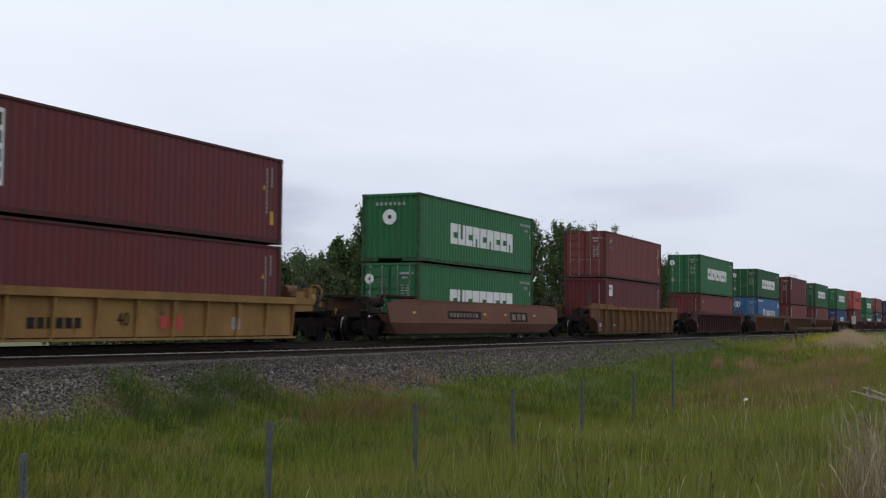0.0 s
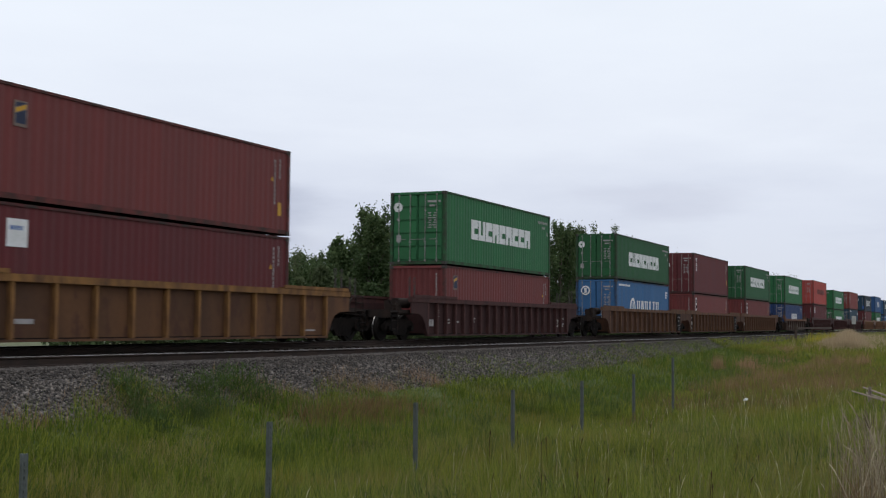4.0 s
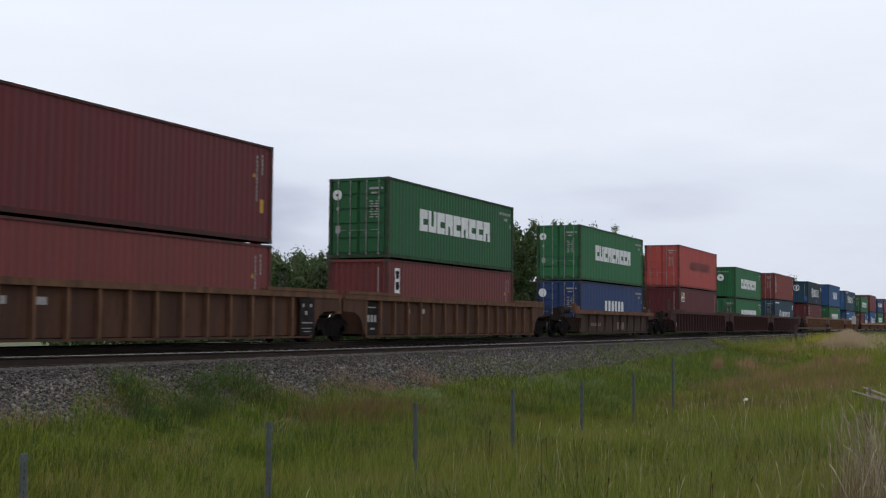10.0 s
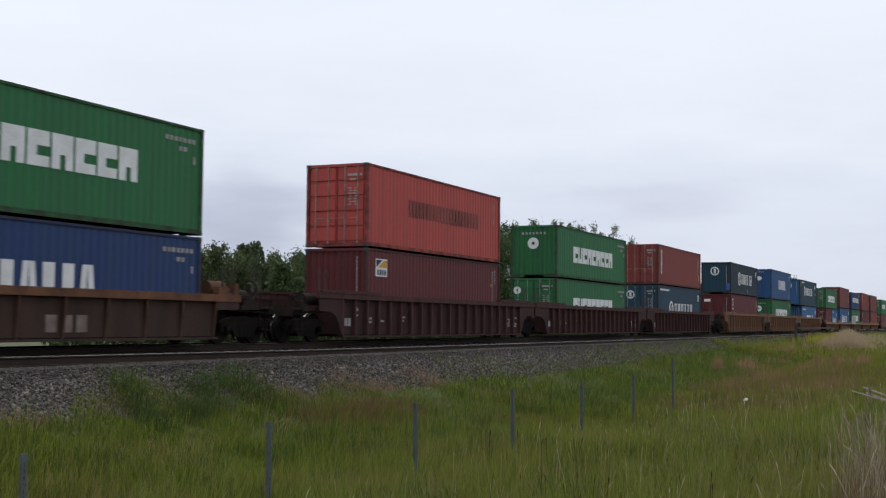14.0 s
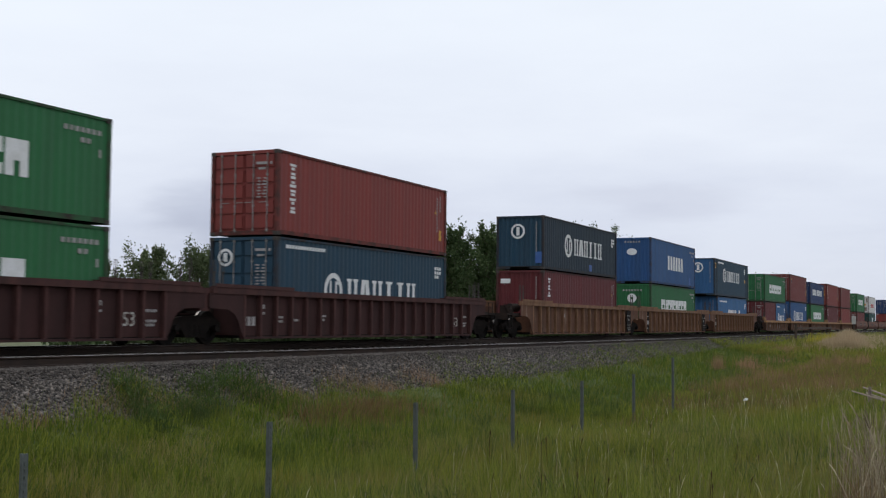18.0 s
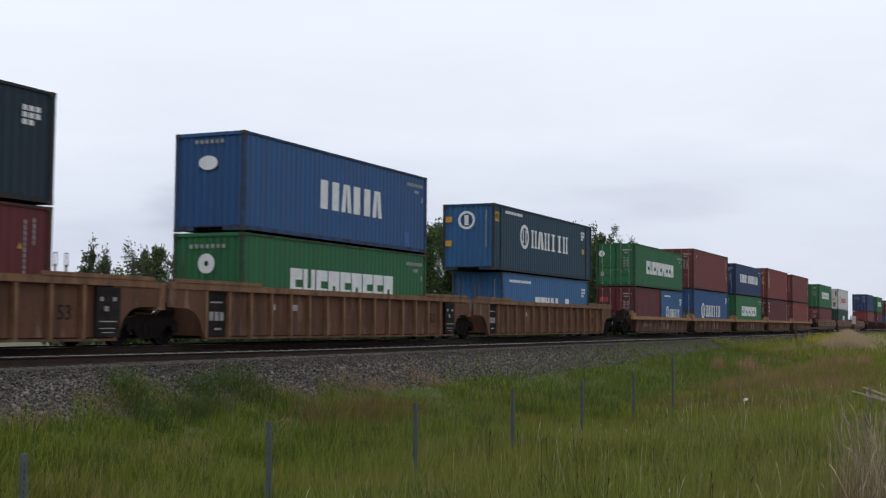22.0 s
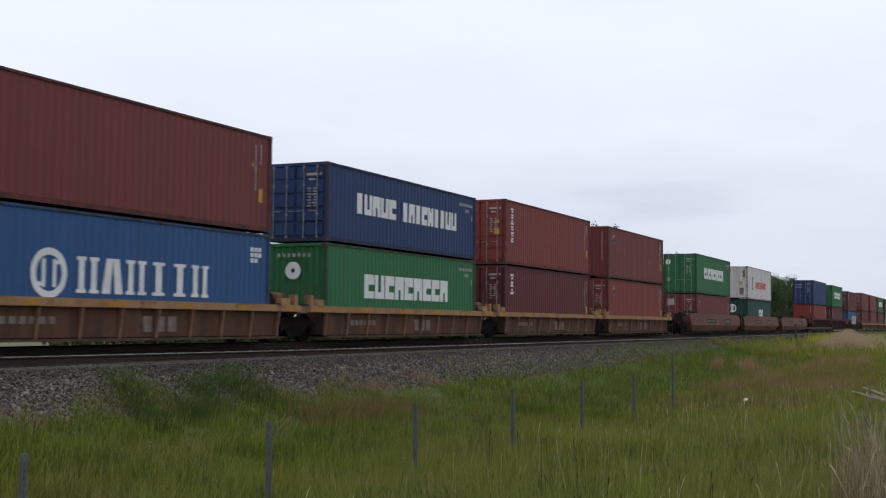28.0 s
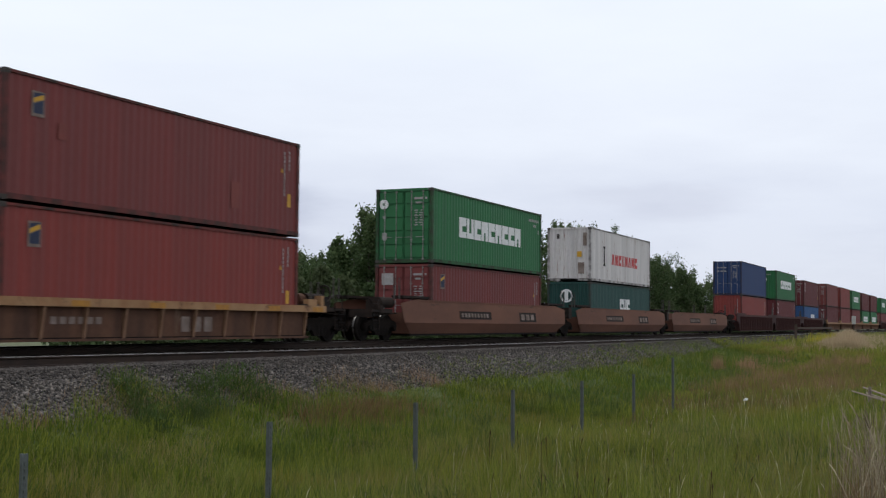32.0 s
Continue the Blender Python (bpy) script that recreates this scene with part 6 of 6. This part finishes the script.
def sow():
    x, y, r = field_points(190000, 7, 27, 0.3, 13.6, 1.25, 11)
    keep = (y < 9.8) | (x < 17) | (r.rand(len(x)) < 0.5)
    x, y = x[keep], y[keep]
    n = len(x)
    blades("grass", x, y, low_edge(x, y, r.uniform(0.12, 0.48, n)), r.uniform(0.004, 0.011, n), r.uniform(0.02, 0.17, n), M_GRASS,
           "tall mixed green grass of the near field", seed=12)
    x, y, r = field_points(110000, 26, 66, 0.8, 13.8, 1.2, 13)
    keep = (y < 8.8) | (r.rand(len(x)) < 0.3)
    x, y = x[keep], y[keep]
    n = len(x)
    blades("grass", x, y, low_edge(x, y, r.uniform(0.14, 0.42, n)), r.uniform(0.012, 0.028, n), r.uniform(0.05, 0.2, n), M_GRASS,
           "tall mixed grass farther along the ditch", seed=14)
    x, y, r = field_points(80000, 64, 190, 3, 13.9, 1.3, 15)
    n = len(x)
    blades("grass", x, y, low_edge(x, y, r.uniform(0.15, 0.45, n)), r.uniform(0.03, 0.07, n), r.uniform(0.05, 0.2, n), M_GRASS, "distant grass beside the track", seed=16)
    x, y, r = field_points(80000, 9, 66, 8.6, 13.8, 1.2, 17)
    n = len(x)
    blades("lush_grass", x, y, low_edge(x, y, r.uniform(0.12, 0.34, n)), r.uniform(0.010, 0.022, n), r.uniform(0.04, 0.15, n), M_LUSH,
           "fresh green grass on the bank below the ballast", seed=18)
    # pale standing stems with seed heads
    x, y, r = field_points(850, 8, 32, 0.4, 6.4, 0.9, 19)
    n = len(x)
    stems("dry_grass", x, y, r.uniform(0.32, 0.74, n), r.uniform(0.0026, 0.0054, n), r.uniform(0.02, 0.17, n), M_HEAD,
          "pale seed-headed stems standing in the field", seed=20)
    rng = np.random.RandomState(21)
    n = 330
    x = rng.normal(12.3, 1.6, n)
    y = x * 0.085 + np.abs(rng.normal(0.0, 0.26, n)) - 0.08
    stems("dry_grass", x, y, rng.uniform(0.45, 1.10, n), rng.uniform(0.0025, 0.006, n), rng.uniform(0.02, 0.20, n), M_STRAW,
          "clump of tall bleached dry stems", seed=22)
    n = 70
    x = rng.normal(11.6, 1.1, n)
    y = x * 0.080 + rng.normal(0.04, 0.10, n)
    stems("dry_grass", x, y, rng.uniform(0.6, 1.12, n), rng.uniform(0.006, 0.010, n), rng.uniform(0.05, 0.42, n), M_STRAW,
          "few thick bleached stalks leaning in the clump", seed=45)
    n = 1500
    x = rng.normal(11.7, 1.3, n)
    y = x * 0.088 + rng.normal(0.03, 0.15, n)
    blades("dry_grass", x, y, rng.uniform(0.2, 0.55, n), rng.uniform(0.006, 0.014, n), rng.uniform(0.05, 0.3, n), M_BROWN,
           "dead brown grass at the foot of the dry stems", "dry grass", seed=27)
    # bright tufts of broad blades, and a few dark dock stalks
    cx, cy, r = field_points(400, 8, 24, 0.4, 9.0, 1.2, 31)
    m = len(cx)
    k = r.randint(25, 70, m)
    x, y = np.repeat(cx, k), np.repeat(cy, k)
    n = len(x)
    x, y = x + r.normal(0, 0.10, n), y + r.normal(0, 0.10, n)
    blades("grass", x, y, np.repeat(r.uniform(0.28, 0.54, m), k) * r.uniform(0.5, 1.0, n), r.uniform(0.005, 0.012, n), r.uniform(0.05, 0.22, n), M_BRIGHT,
           "bright yellow-green grass tufts in the near field", seed=32)
    cx, cy, r = field_points(240, 8, 34, 0.4, 10.5, 1.0, 33)
    m = len(cx)
    k = r.randint(30, 90, m)
    x, y = np.repeat(cx, k), np.repeat(cy, k)
    n = len(x)
    x, y = x + r.normal(0, 0.16, n), y + r.normal(0, 0.16, n)
    blades("grass", x, y, np.repeat(r.uniform(0.22, 0.45, m), k) * r.uniform(0.6, 1.0, n), r.uniform(0.007, 0.016, n), r.uniform(0.05, 0.2, n), M_WEED,
           "darker green clumps among the grass", seed=34)
    n = 85
    x = rng.uniform(9, 17.5, n)
    y = x * rng.uniform(0.16, 0.42, n)
    stems("dock_stalks", x, y, rng.uniform(0.35, 0.6, n), rng.uniform(0.006, 0.010, n), rng.uniform(0.0, 0.06, n), M_DOCK, "dark brown dock stalks", seed=35)
    # short pale thatch showing between the blades of the near field
    x, y, r = field_points(27000, 8.5, 22, 1.5, 11.0, 1.2, 51)
    keep = np.sin(x * 1.1 + 1.3 * np.sin(y * 0.9)) + np.sin(y * 1.5 - 0.6 * x) > r.uniform(-1.2, 1.4, len(x))
    x, y = x[keep], y[keep]
    n = len(x)
    blades("dry_grass", x, y, r.uniform(0.14, 0.42, n), r.uniform(0.004, 0.010, n), r.uniform(0.05, 0.25, n), M_THATCH,
           "pale yellowed blades among the green grass", "dry grass", seed=52)
    # pale grass on the rise beside the track
    n = 7000
    x, y = rng.uniform(72, 135, n), rng.uniform(5.5, 12.0, n)
    keep = rng.rand(n) < np.clip((x - 60) / 40, 0.05, 1) * np.clip((12.2 - y) / 2, 0, 1) * (0.35 + 0.65 * (np.sin(x * 0.9 + 1.5 * np.sin(y * 1.7)) > 0.1))
    x, y = x[keep], y[keep]
    n = len(x)
    blades("dry_grass", x, y, rng.uniform(0.3, 0.75, n), rng.uniform(0.02, 0.05, n), rng.uniform(0.05, 0.3, n), M_DRY,
           "bank of pale straw-coloured grass", "dry grass", seed=23)
    n = 26000
    x = rng.uniform(80, 118, n)
    y = x * 0.106 + rng.normal(0, 1.0, n)
    x, y = x[y < 12.2], y[y < 12.2]
    n = len(x)
    blades("dry_grass", x, y, rng.uniform(0.45, 1.15, n) * (0.8 + 0.2 * np.sin(x * 0.4)) * np.exp(-((y - x * 0.106) / 1.9) ** 2), rng.uniform(0.015, 0.035, n), rng.uniform(0.1, 0.4, n), M_DRY,
           "tall pale feathery grass on the rise", "dry grass", seed=29)
    # reddish dead grass in the ditch
    n = 19000
    x, y = rng.uniform(24, 66, n), rng.uniform(3.0, 9.6, n)
    d = ((x - 40) / 17) ** 2 + ((y - 6.0) / 3.0) ** 2 + 0.5 * np.sin(x * 0.6 + y * 1.3) * np.sin(y * 1.7 - x * 0.2)
    keep = d < rng.uniform(0.2, 1.1, n)
    x, y = x[keep], y[keep]
    n = len(x)
    blades("dry_grass", x, y, rng.uniform(0.25, 0.5, n), rng.uniform(0.008, 0.02, n), rng.uniform(0.05, 0.3, n), M_BROWN,
           "thin reddish dry grass among the green", "dry grass", seed=24)
    # rust-red dry clumps and thin brown grass on the toe of the ballast
    m = 46
    cx = np.concatenate(([49.4, 52.2, 56.7, 55.7, 46.0, 60.0], rng.uniform(36, 78, m - 6)))
    cy = np.concatenate(([10.3, 9.5, 6.5, 5.2, 8.0, 7.6], np.minimum(cx[6:] * rng.uniform(0.10, 0.20, m - 6), rng.uniform(8.5, 10.8, m - 6))))
    k = np.concatenate((np.array([170, 130, 170, 170, 90, 120]), rng.randint(40, 120, m - 6)))
    x, y = np.repeat(cx, k), np.repeat(cy, k)
    n = len(x)
    big = np.repeat(np.arange(m) < 6, k)
    x, y = x + rng.normal(0, 1, n) * np.where(big, 0.40, 0.8), y + rng.normal(0, 1, n) * np.where(big, 0.16, 0.26)
    blades("dry_grass", x, y, rng.uniform(0.3, 0.65, n) * np.where(big, 1.3, 0.9), rng.uniform(0.010, 0.024, n), rng.uniform(0.05, 0.25, n), M_RUSSET,
           "rust-red clumps of dry grass in the ditch", "dry grass", seed=41)
    n = 5200
    x, y = rng.uniform(12.5, 27, n), 12.25 + np.abs(rng.normal(0, 0.42, n))
    keep = (np.sin(x * 1.7 + 0.6 * np.sin(y * 5)) > rng.uniform(-1.0, 0.9, n)) & (y < 13.6)
    x, y = x[keep], y[keep]
    n = len(x)
    blades("dry_grass", x, y, rng.uniform(0.10, 0.34, n), rng.uniform(0.004, 0.009, n), rng.uniform(0.05, 0.22, n), M_RUSSET,
           "thin brown grass rooted among the ballast stones", "dry grass", seed=42)
    n = 2500
    x, y = rng.normal(20.6, 1.2, n), rng.normal(11.2, 0.35, n)
    blades("dry_grass", x, y, rng.uniform(0.15, 0.4, n), rng.uniform(0.008, 0.016, n), rng.uniform(0.05, 0.3, n), M_BROWN,
           "patch of dead grass below the ballast", "dry grass", seed=28)
    n = 300
    x, y = rng.uniform(82, 101, n), rng.uniform(10.6, 11.6, n)
    blades("yellow_flowers", x, y, rng.uniform(0.55, 0.95, n), rng.uniform(0.03, 0.07, n), rng.uniform(0.05, 0.2, n), M_FLOWER,
           "yellow wild flowers by the rail fence", "flowers", seed=25)
    # loose green growth that climbs the ballast
    m = 30
    cx, cy = rng.uniform(15.0, 19.6, m), rng.uniform(11.9, 13.2, m)
    k = rng.randint(40, 110, m)
    x, y = np.repeat(cx, k), np.repeat(cy, k)
    n = len(x)
    x, y = x + rng.normal(0, 0.26, n), y + rng.normal(0, 0.16, n)
    x, y = x[y < 13.65], y[y < 13.65]
    n = len(x)
    blades("grass", x, y, rng.uniform(0.12, 0.46, n), rng.uniform(0.005, 0.012, n), rng.uniform(0.05, 0.22, n), M_WEED,
           "loose dark growth climbing the ballast", seed=43)
    # beyond the train
    n = 30000
    x, y = rng.uniform(22, 150, n), rng.uniform(24.8, 40, n)
    blades("grass", x, y, rng.uniform(0.2, 0.5, n), rng.uniform(0.03, 0.06, n), rng.uniform(0.05, 0.2, n), M_LUSH, "grass on the far side of the tracks", seed=26)


sow()


def weed(x, y, height, spread, seed):
    rng = np.random.RandomState(seed)
    w = new("weed")
    z = max(float(ground_z(x, y)), float(bed_z(y)) if y > 12.15 else -9)
    w.location = (x, y, z)
    tagged(w, "dark leafy weed growing at the ballast edge", "weed", group="weeds along the ballast")
    bm = bmesh.new()
    for k in range(9):
        a = rng.uniform(0, 6.28)
        tube(bm, (0, 0, -0.05), (math.cos(a) * spread * 0.7, math.sin(a) * spread * 0.7, height * rng.uniform(0.6, 1.0)), 0.008, 0.003, 4)
    tagged(part("stem_set", bm, M_WEED, w), kind="stuff")
    n = 300
    a, q = rng.uniform(0, 6.28, n), rng.rand(n) ** 0.45
    zz = rng.rand(n) ** 1.4 * height
    r = spread * 1.35 * q * (0.55 + 0.45 * zz / height)
    pos = np.stack([np.cos(a) * r, np.sin(a) * r, zz], -1)
    size = rng.uniform(0.025, 0.075, n)
    u = rng.normal(0, 0.6, (n, 3)) + np.array([0, 0, 1.0])
    u /= np.linalg.norm(u, axis=1)[:, None]
    t = np.cross(u, rng.normal(0, 1, (n, 3)))
    t /= np.linalg.norm(t, axis=1)[:, None]
    v = np.stack([pos - u * size[:, None], pos + t * size[:, None] * 0.16, pos + u * size[:, None], pos - t * size[:, None] * 0.16], 1).reshape(-1, 3)
    leaves = quick_mesh("leaves", v, np.arange(n * 4), np.full(n, 4), M_WEED)
    leaves.parent = w


for k, (wx, wy, wh_, ws) in enumerate(((15.75, 13.1, 0.42, 0.32), (15.5, 12.6, 0.55, 0.3), (15.2, 12.1, 0.6, 0.3), (14.6, 11.4, 0.55, 0.28), (17.6, 12.9, 0.36, 0.4), (18.3, 13.0, 0.40, 0.4),
                                       (19.0, 13.0, 0.45, 0.35), (18.6, 12.5, 0.4, 0.45), (16.6, 12.3, 0.4, 0.4))):
    weed(wx, wy, wh_, ws, 500 + k)


# ------------------------------------------------------------------ trees
def tree(x, y, height, spread, seed, mat, label, slim=1.0, wind=0.0):
    rng = np.random.RandomState(seed)
    t = new("tree")
    g = float(ground_z(x, y))
    t.location = (x, y, g)
    tagged(t, label, "tree", group="trees behind the railway")
    bm = bmesh.new()
    tube(bm, (0, 0, -0.3), (wind * 0.3, 0, height * 0.55), height * 0.018 + 0.03, height * 0.010, 8)
    tube(bm, (wind * 0.3, 0, height * 0.55), (wind, 0, height * 0.95), height * 0.010, 0.015, 6)
    part("trunk", bm, M_BARK, t)
    bm = bmesh.new()
    centres = []
    n_limb = int(16 + height * 1.5)
    for k in range(n_limb):
        f = 0.16 + 0.80 * k / n_limb
        a = k * 2.4 + rng.uniform(-0.5, 0.5)
        reach = spread * (math.sin(math.pi * min(1, f * 0.78 + 0.20)) ** 0.8) * rng.uniform(0.45, 1.1)
        z0 = height * f * 0.92
        tipz = z0 + reach * rng.uniform(0.9, 1.9) * slim
        dx = wind * f * f
        p = (dx + math.cos(a) * reach, math.sin(a) * reach, min(tipz, height * 1.02))
        tube(bm, (dx, 0, z0), p, 0.02 + height * 0.004, 0.008, 5)
        for q in range(3):
            w = 0.4 + 0.3 * q
            centres.append((dx + (p[0] - dx) * w, p[1] * w, z0 + (p[2] - z0) * w, (0.20 if height > 6.8 else 0.14) + 0.15 * reach))
    centres.append((wind, 0, height * 0.97, 0.3))
    part("limb_set", bm, M_BARK, t)
    per = 110 if height > 6.8 else 95 if x > 56 else 40
    c = np.array(centres)
    n = len(c) * per
    base = np.repeat(c[:, :3], per, 0)
    rad = np.repeat(c[:, 3], per)
    d = rng.normal(0, 0.52, (n, 3)) * rad[:, None] * np.array([0.9, 0.9, 1.5])
    pos = base + d
    size = rng.uniform(0.07, 0.19, n) * (1.0 if height > 6.8 else 0.62)
    u = rng.normal(0, 1, (n, 3))
    u /= np.linalg.norm(u, axis=1)[:, None]
    w = np.cross(u, rng.normal(0, 1, (n, 3)))
    w /= np.linalg.norm(w, axis=1)[:, None]
    v = np.stack([pos - u * size[:, None], pos + w * size[:, None] * 0.55, pos + u * size[:, None], pos - w * size[:, None] * 0.55], 1).reshape(-1, 3)
    crown = quick_mesh("crown", v, np.arange(n * 4), np.full(n, 4), mat)
    crown.parent = t
    return t


def plant_trees():
    rows = [(83.5, 45, 10.5, 2.4, 1), (86.5, 46, 10.2, 2.4, 1), (78.4, 45, 8.3, 1.4, 1), (75.6, 45.5, 6.6, 1.9, 1), (72.5, 44, 5.6, 1.9, 1), (69.0, 45, 6.2, 2.0, 0), (67.2, 46.5, 6.0, 2.0, 0), (70.6, 46, 6.4, 2.0, 0),
            (65.5, 46, 6.0, 1.7, 0), (62.5, 45, 6.6, 1.7, 0), (59.8, 44.5, 6.3, 1.6, 0), (57.0, 45.5, 6.2, 1.6, 0), (54.6, 44.5, 5.9, 1.4, 0), (53.3, 45, 4.6, 0.9, 0), (52.0, 45, 6.0, 0.62, 0), (50.4, 44.6, 6.2, 0.62, 0),
            (90.0, 44, 9.8, 2.3, 1), (95.0, 46, 10.6, 2.5, 1), (100.0, 45, 10.4, 2.5, 1), (105.0, 44, 10.8, 2.6, 1), (110.5, 45.5, 11.0, 2.6, 1), (116.5, 45, 11.8, 2.8, 1),
            (123.0, 46, 11.6, 2.8, 1), (129.5, 45, 13.4, 2.8, 1), (134.5, 45, 13.0, 2.8, 1), (140.5, 46, 12.6, 2.8, 1), (145.0, 45, 13.5, 2.7, 1), (151.0, 45, 12.2, 2.8, 1),
            (157.5, 46, 11.2, 2.8, 1), (165.0, 45, 11.6, 3.0, 1), (172.0, 45, 11.2, 3.0, 1), (179.0, 46, 10.6, 3.2, 1), (187.0, 45, 10.2, 3.2, 1), (194.0, 45, 9.4, 3.0, 1),
            (201.0, 45, 8.4, 2.4, 1), (208.0, 46, 5.6, 1.8, 1), (216.0, 45, 9.4, 2.6, 1), (223.0, 46, 9.8, 3.0, 1), (231.0, 45, 11.0, 3.2, 1),
            (239.0, 45, 9.8, 3.0, 1), (247.0, 46, 9.8, 3.2, 1), (256.0, 45, 10.2, 3.4, 1), (264.0, 46, 11.0, 3.6, 1), (273.0, 45, 11.8, 3.8, 1),
            (282.0, 46, 12.6, 4.0, 1), (291.0, 45, 12.4, 3.8, 1), (300.0, 46, 11.2, 3.6, 1), (311.0, 45, 10.0, 3.6, 1), (323.0, 46, 9.0, 3.6, 1), (336.0, 45, 8.6, 3.4, 1)]
    for k, (x, y, h, s, tall) in enumerate(rows):
        tree(x, y, h, s, 100 + k, M_LEAF_A if tall else M_LEAF_B,
             "tall dark green poplar with an uneven crown" if tall else "young willow bending in the wind", 1.3 if tall else 1.0, 0.3 if tall else 0.55)


plant_trees()


def shrub(x, y, height, seed):
    rng = np.random.RandomState(seed)
    s = new("shrub")
    s.location = (x, y, float(ground_z(x, y)))
    tagged(s, "dense green shrub below the trees", "shrub", group="shrubs behind the railway")
    bm = bmesh.new()
    for k in range(7):
        a = rng.uniform(0, 6.28)
        tube(bm, (0, 0, -0.1), (math.cos(a) * 0.9, math.sin(a) * 0.9, height * rng.uniform(0.6, 0.9)), 0.03, 0.008, 5)
    tagged(part("stem_set", bm, M_BARK, s), kind="stuff")
    n = 2600
    a, q = rng.uniform(0, 6.28, n), rng.rand(n) ** 0.6
    z = rng.rand(n) * height
    r = 1.9 * q * np.sqrt(np.clip(1.05 - z / height, 0.04, 1))
    pos = np.stack([np.cos(a) * r, np.sin(a) * r, z + rng.normal(0, 0.12, n)], -1)
    size = rng.uniform(0.08, 0.20, n)
    u = rng.normal(0, 1, (n, 3))
    u /= np.linalg.norm(u, axis=1)[:, None]
    w = np.cross(u, rng.normal(0, 1, (n, 3)))
    w /= np.linalg.norm(w, axis=1)[:, None]
    v = np.stack([pos - u * size[:, None], pos + w * size[:, None] * 0.6, pos + u * size[:, None], pos - w * size[:, None] * 0.6], 1).reshape(-1, 3)
    crown = quick_mesh("crown", v, np.arange(n * 4), np.full(n, 4), M_LEAF_B if seed % 3 else M_LEAF_A)
    crown.parent = s


def plant_shrubs():
    rng = np.random.RandomState(78)
    x, k = 70.0, 0
    while x < 206:      # thicket behind the poplars
        shrub(x, 48.5 + rng.uniform(-0.8, 0.8), rng.uniform(6.2, 7.6), 700 + k)
        x += rng.uniform(2.4, 3.4)
        k += 1
    rng = np.random.RandomState(77)
    x = 49.0
    k = 0
    while x < 350:
        shrub(x, 43.0 + rng.uniform(-1, 1), rng.uniform(3.2, 4.6) if x < 66 else rng.uniform(4.6, 6.0) if x < 82 else rng.uniform(3.5, 5.6), 300 + k)
        x += rng.uniform(2.2, 3.4) if x < 110 else rng.uniform(3.2, 4.6)
        k += 1


plant_shrubs()


# ------------------------------------------------------------------ ties, last
def lay_ties():
    for track, span, step in ((track_near, (8, 150), 0.52), (track_far, (14, 165), 0.55)):
        x = span[0]
        data = stored("tie", M_TIE, lambda bm: box(bm, -0.115, 0.115, -1.30, 1.30, -0.18, 0.0))
        while x < span[1]:
            o = part("tie", data, M_TIE, track)
            o.location = (x + random.uniform(-0.02, 0.02), random.uniform(-0.03, 0.03), -0.176)
            x += step


lay_ties()


# ------------------------------------------------------------------ what moves
def motions():
    times = (0.0, 8.0, 16.0, 24.0, SECONDS)
    for ob, x, y, z in TRAIN:
        walk(ob, [(t, pose(x - SPEED * t, y, z)) for t in times])
    # wheels roll; all wheelsets at one end of their bogies share one keyed turn
    turn = math.degrees(SPEED / WHEEL_R)
    for s in (-1, 1):
        first, *others = WHEELSETS[s]
        walk(first, [(k / FPS, pose(s * 0.89, 0, WHEEL_R, 0, -turn * k / FPS, 0)) for k in range(int(SECONDS * FPS) + 1)])
        for w in others:
            w.rotation_mode = "QUATERNION"
            a = w.animation_data_create()
            a.action = first.animation_data.action
            a.action_slot = first.animation_data.action_slot


motions()
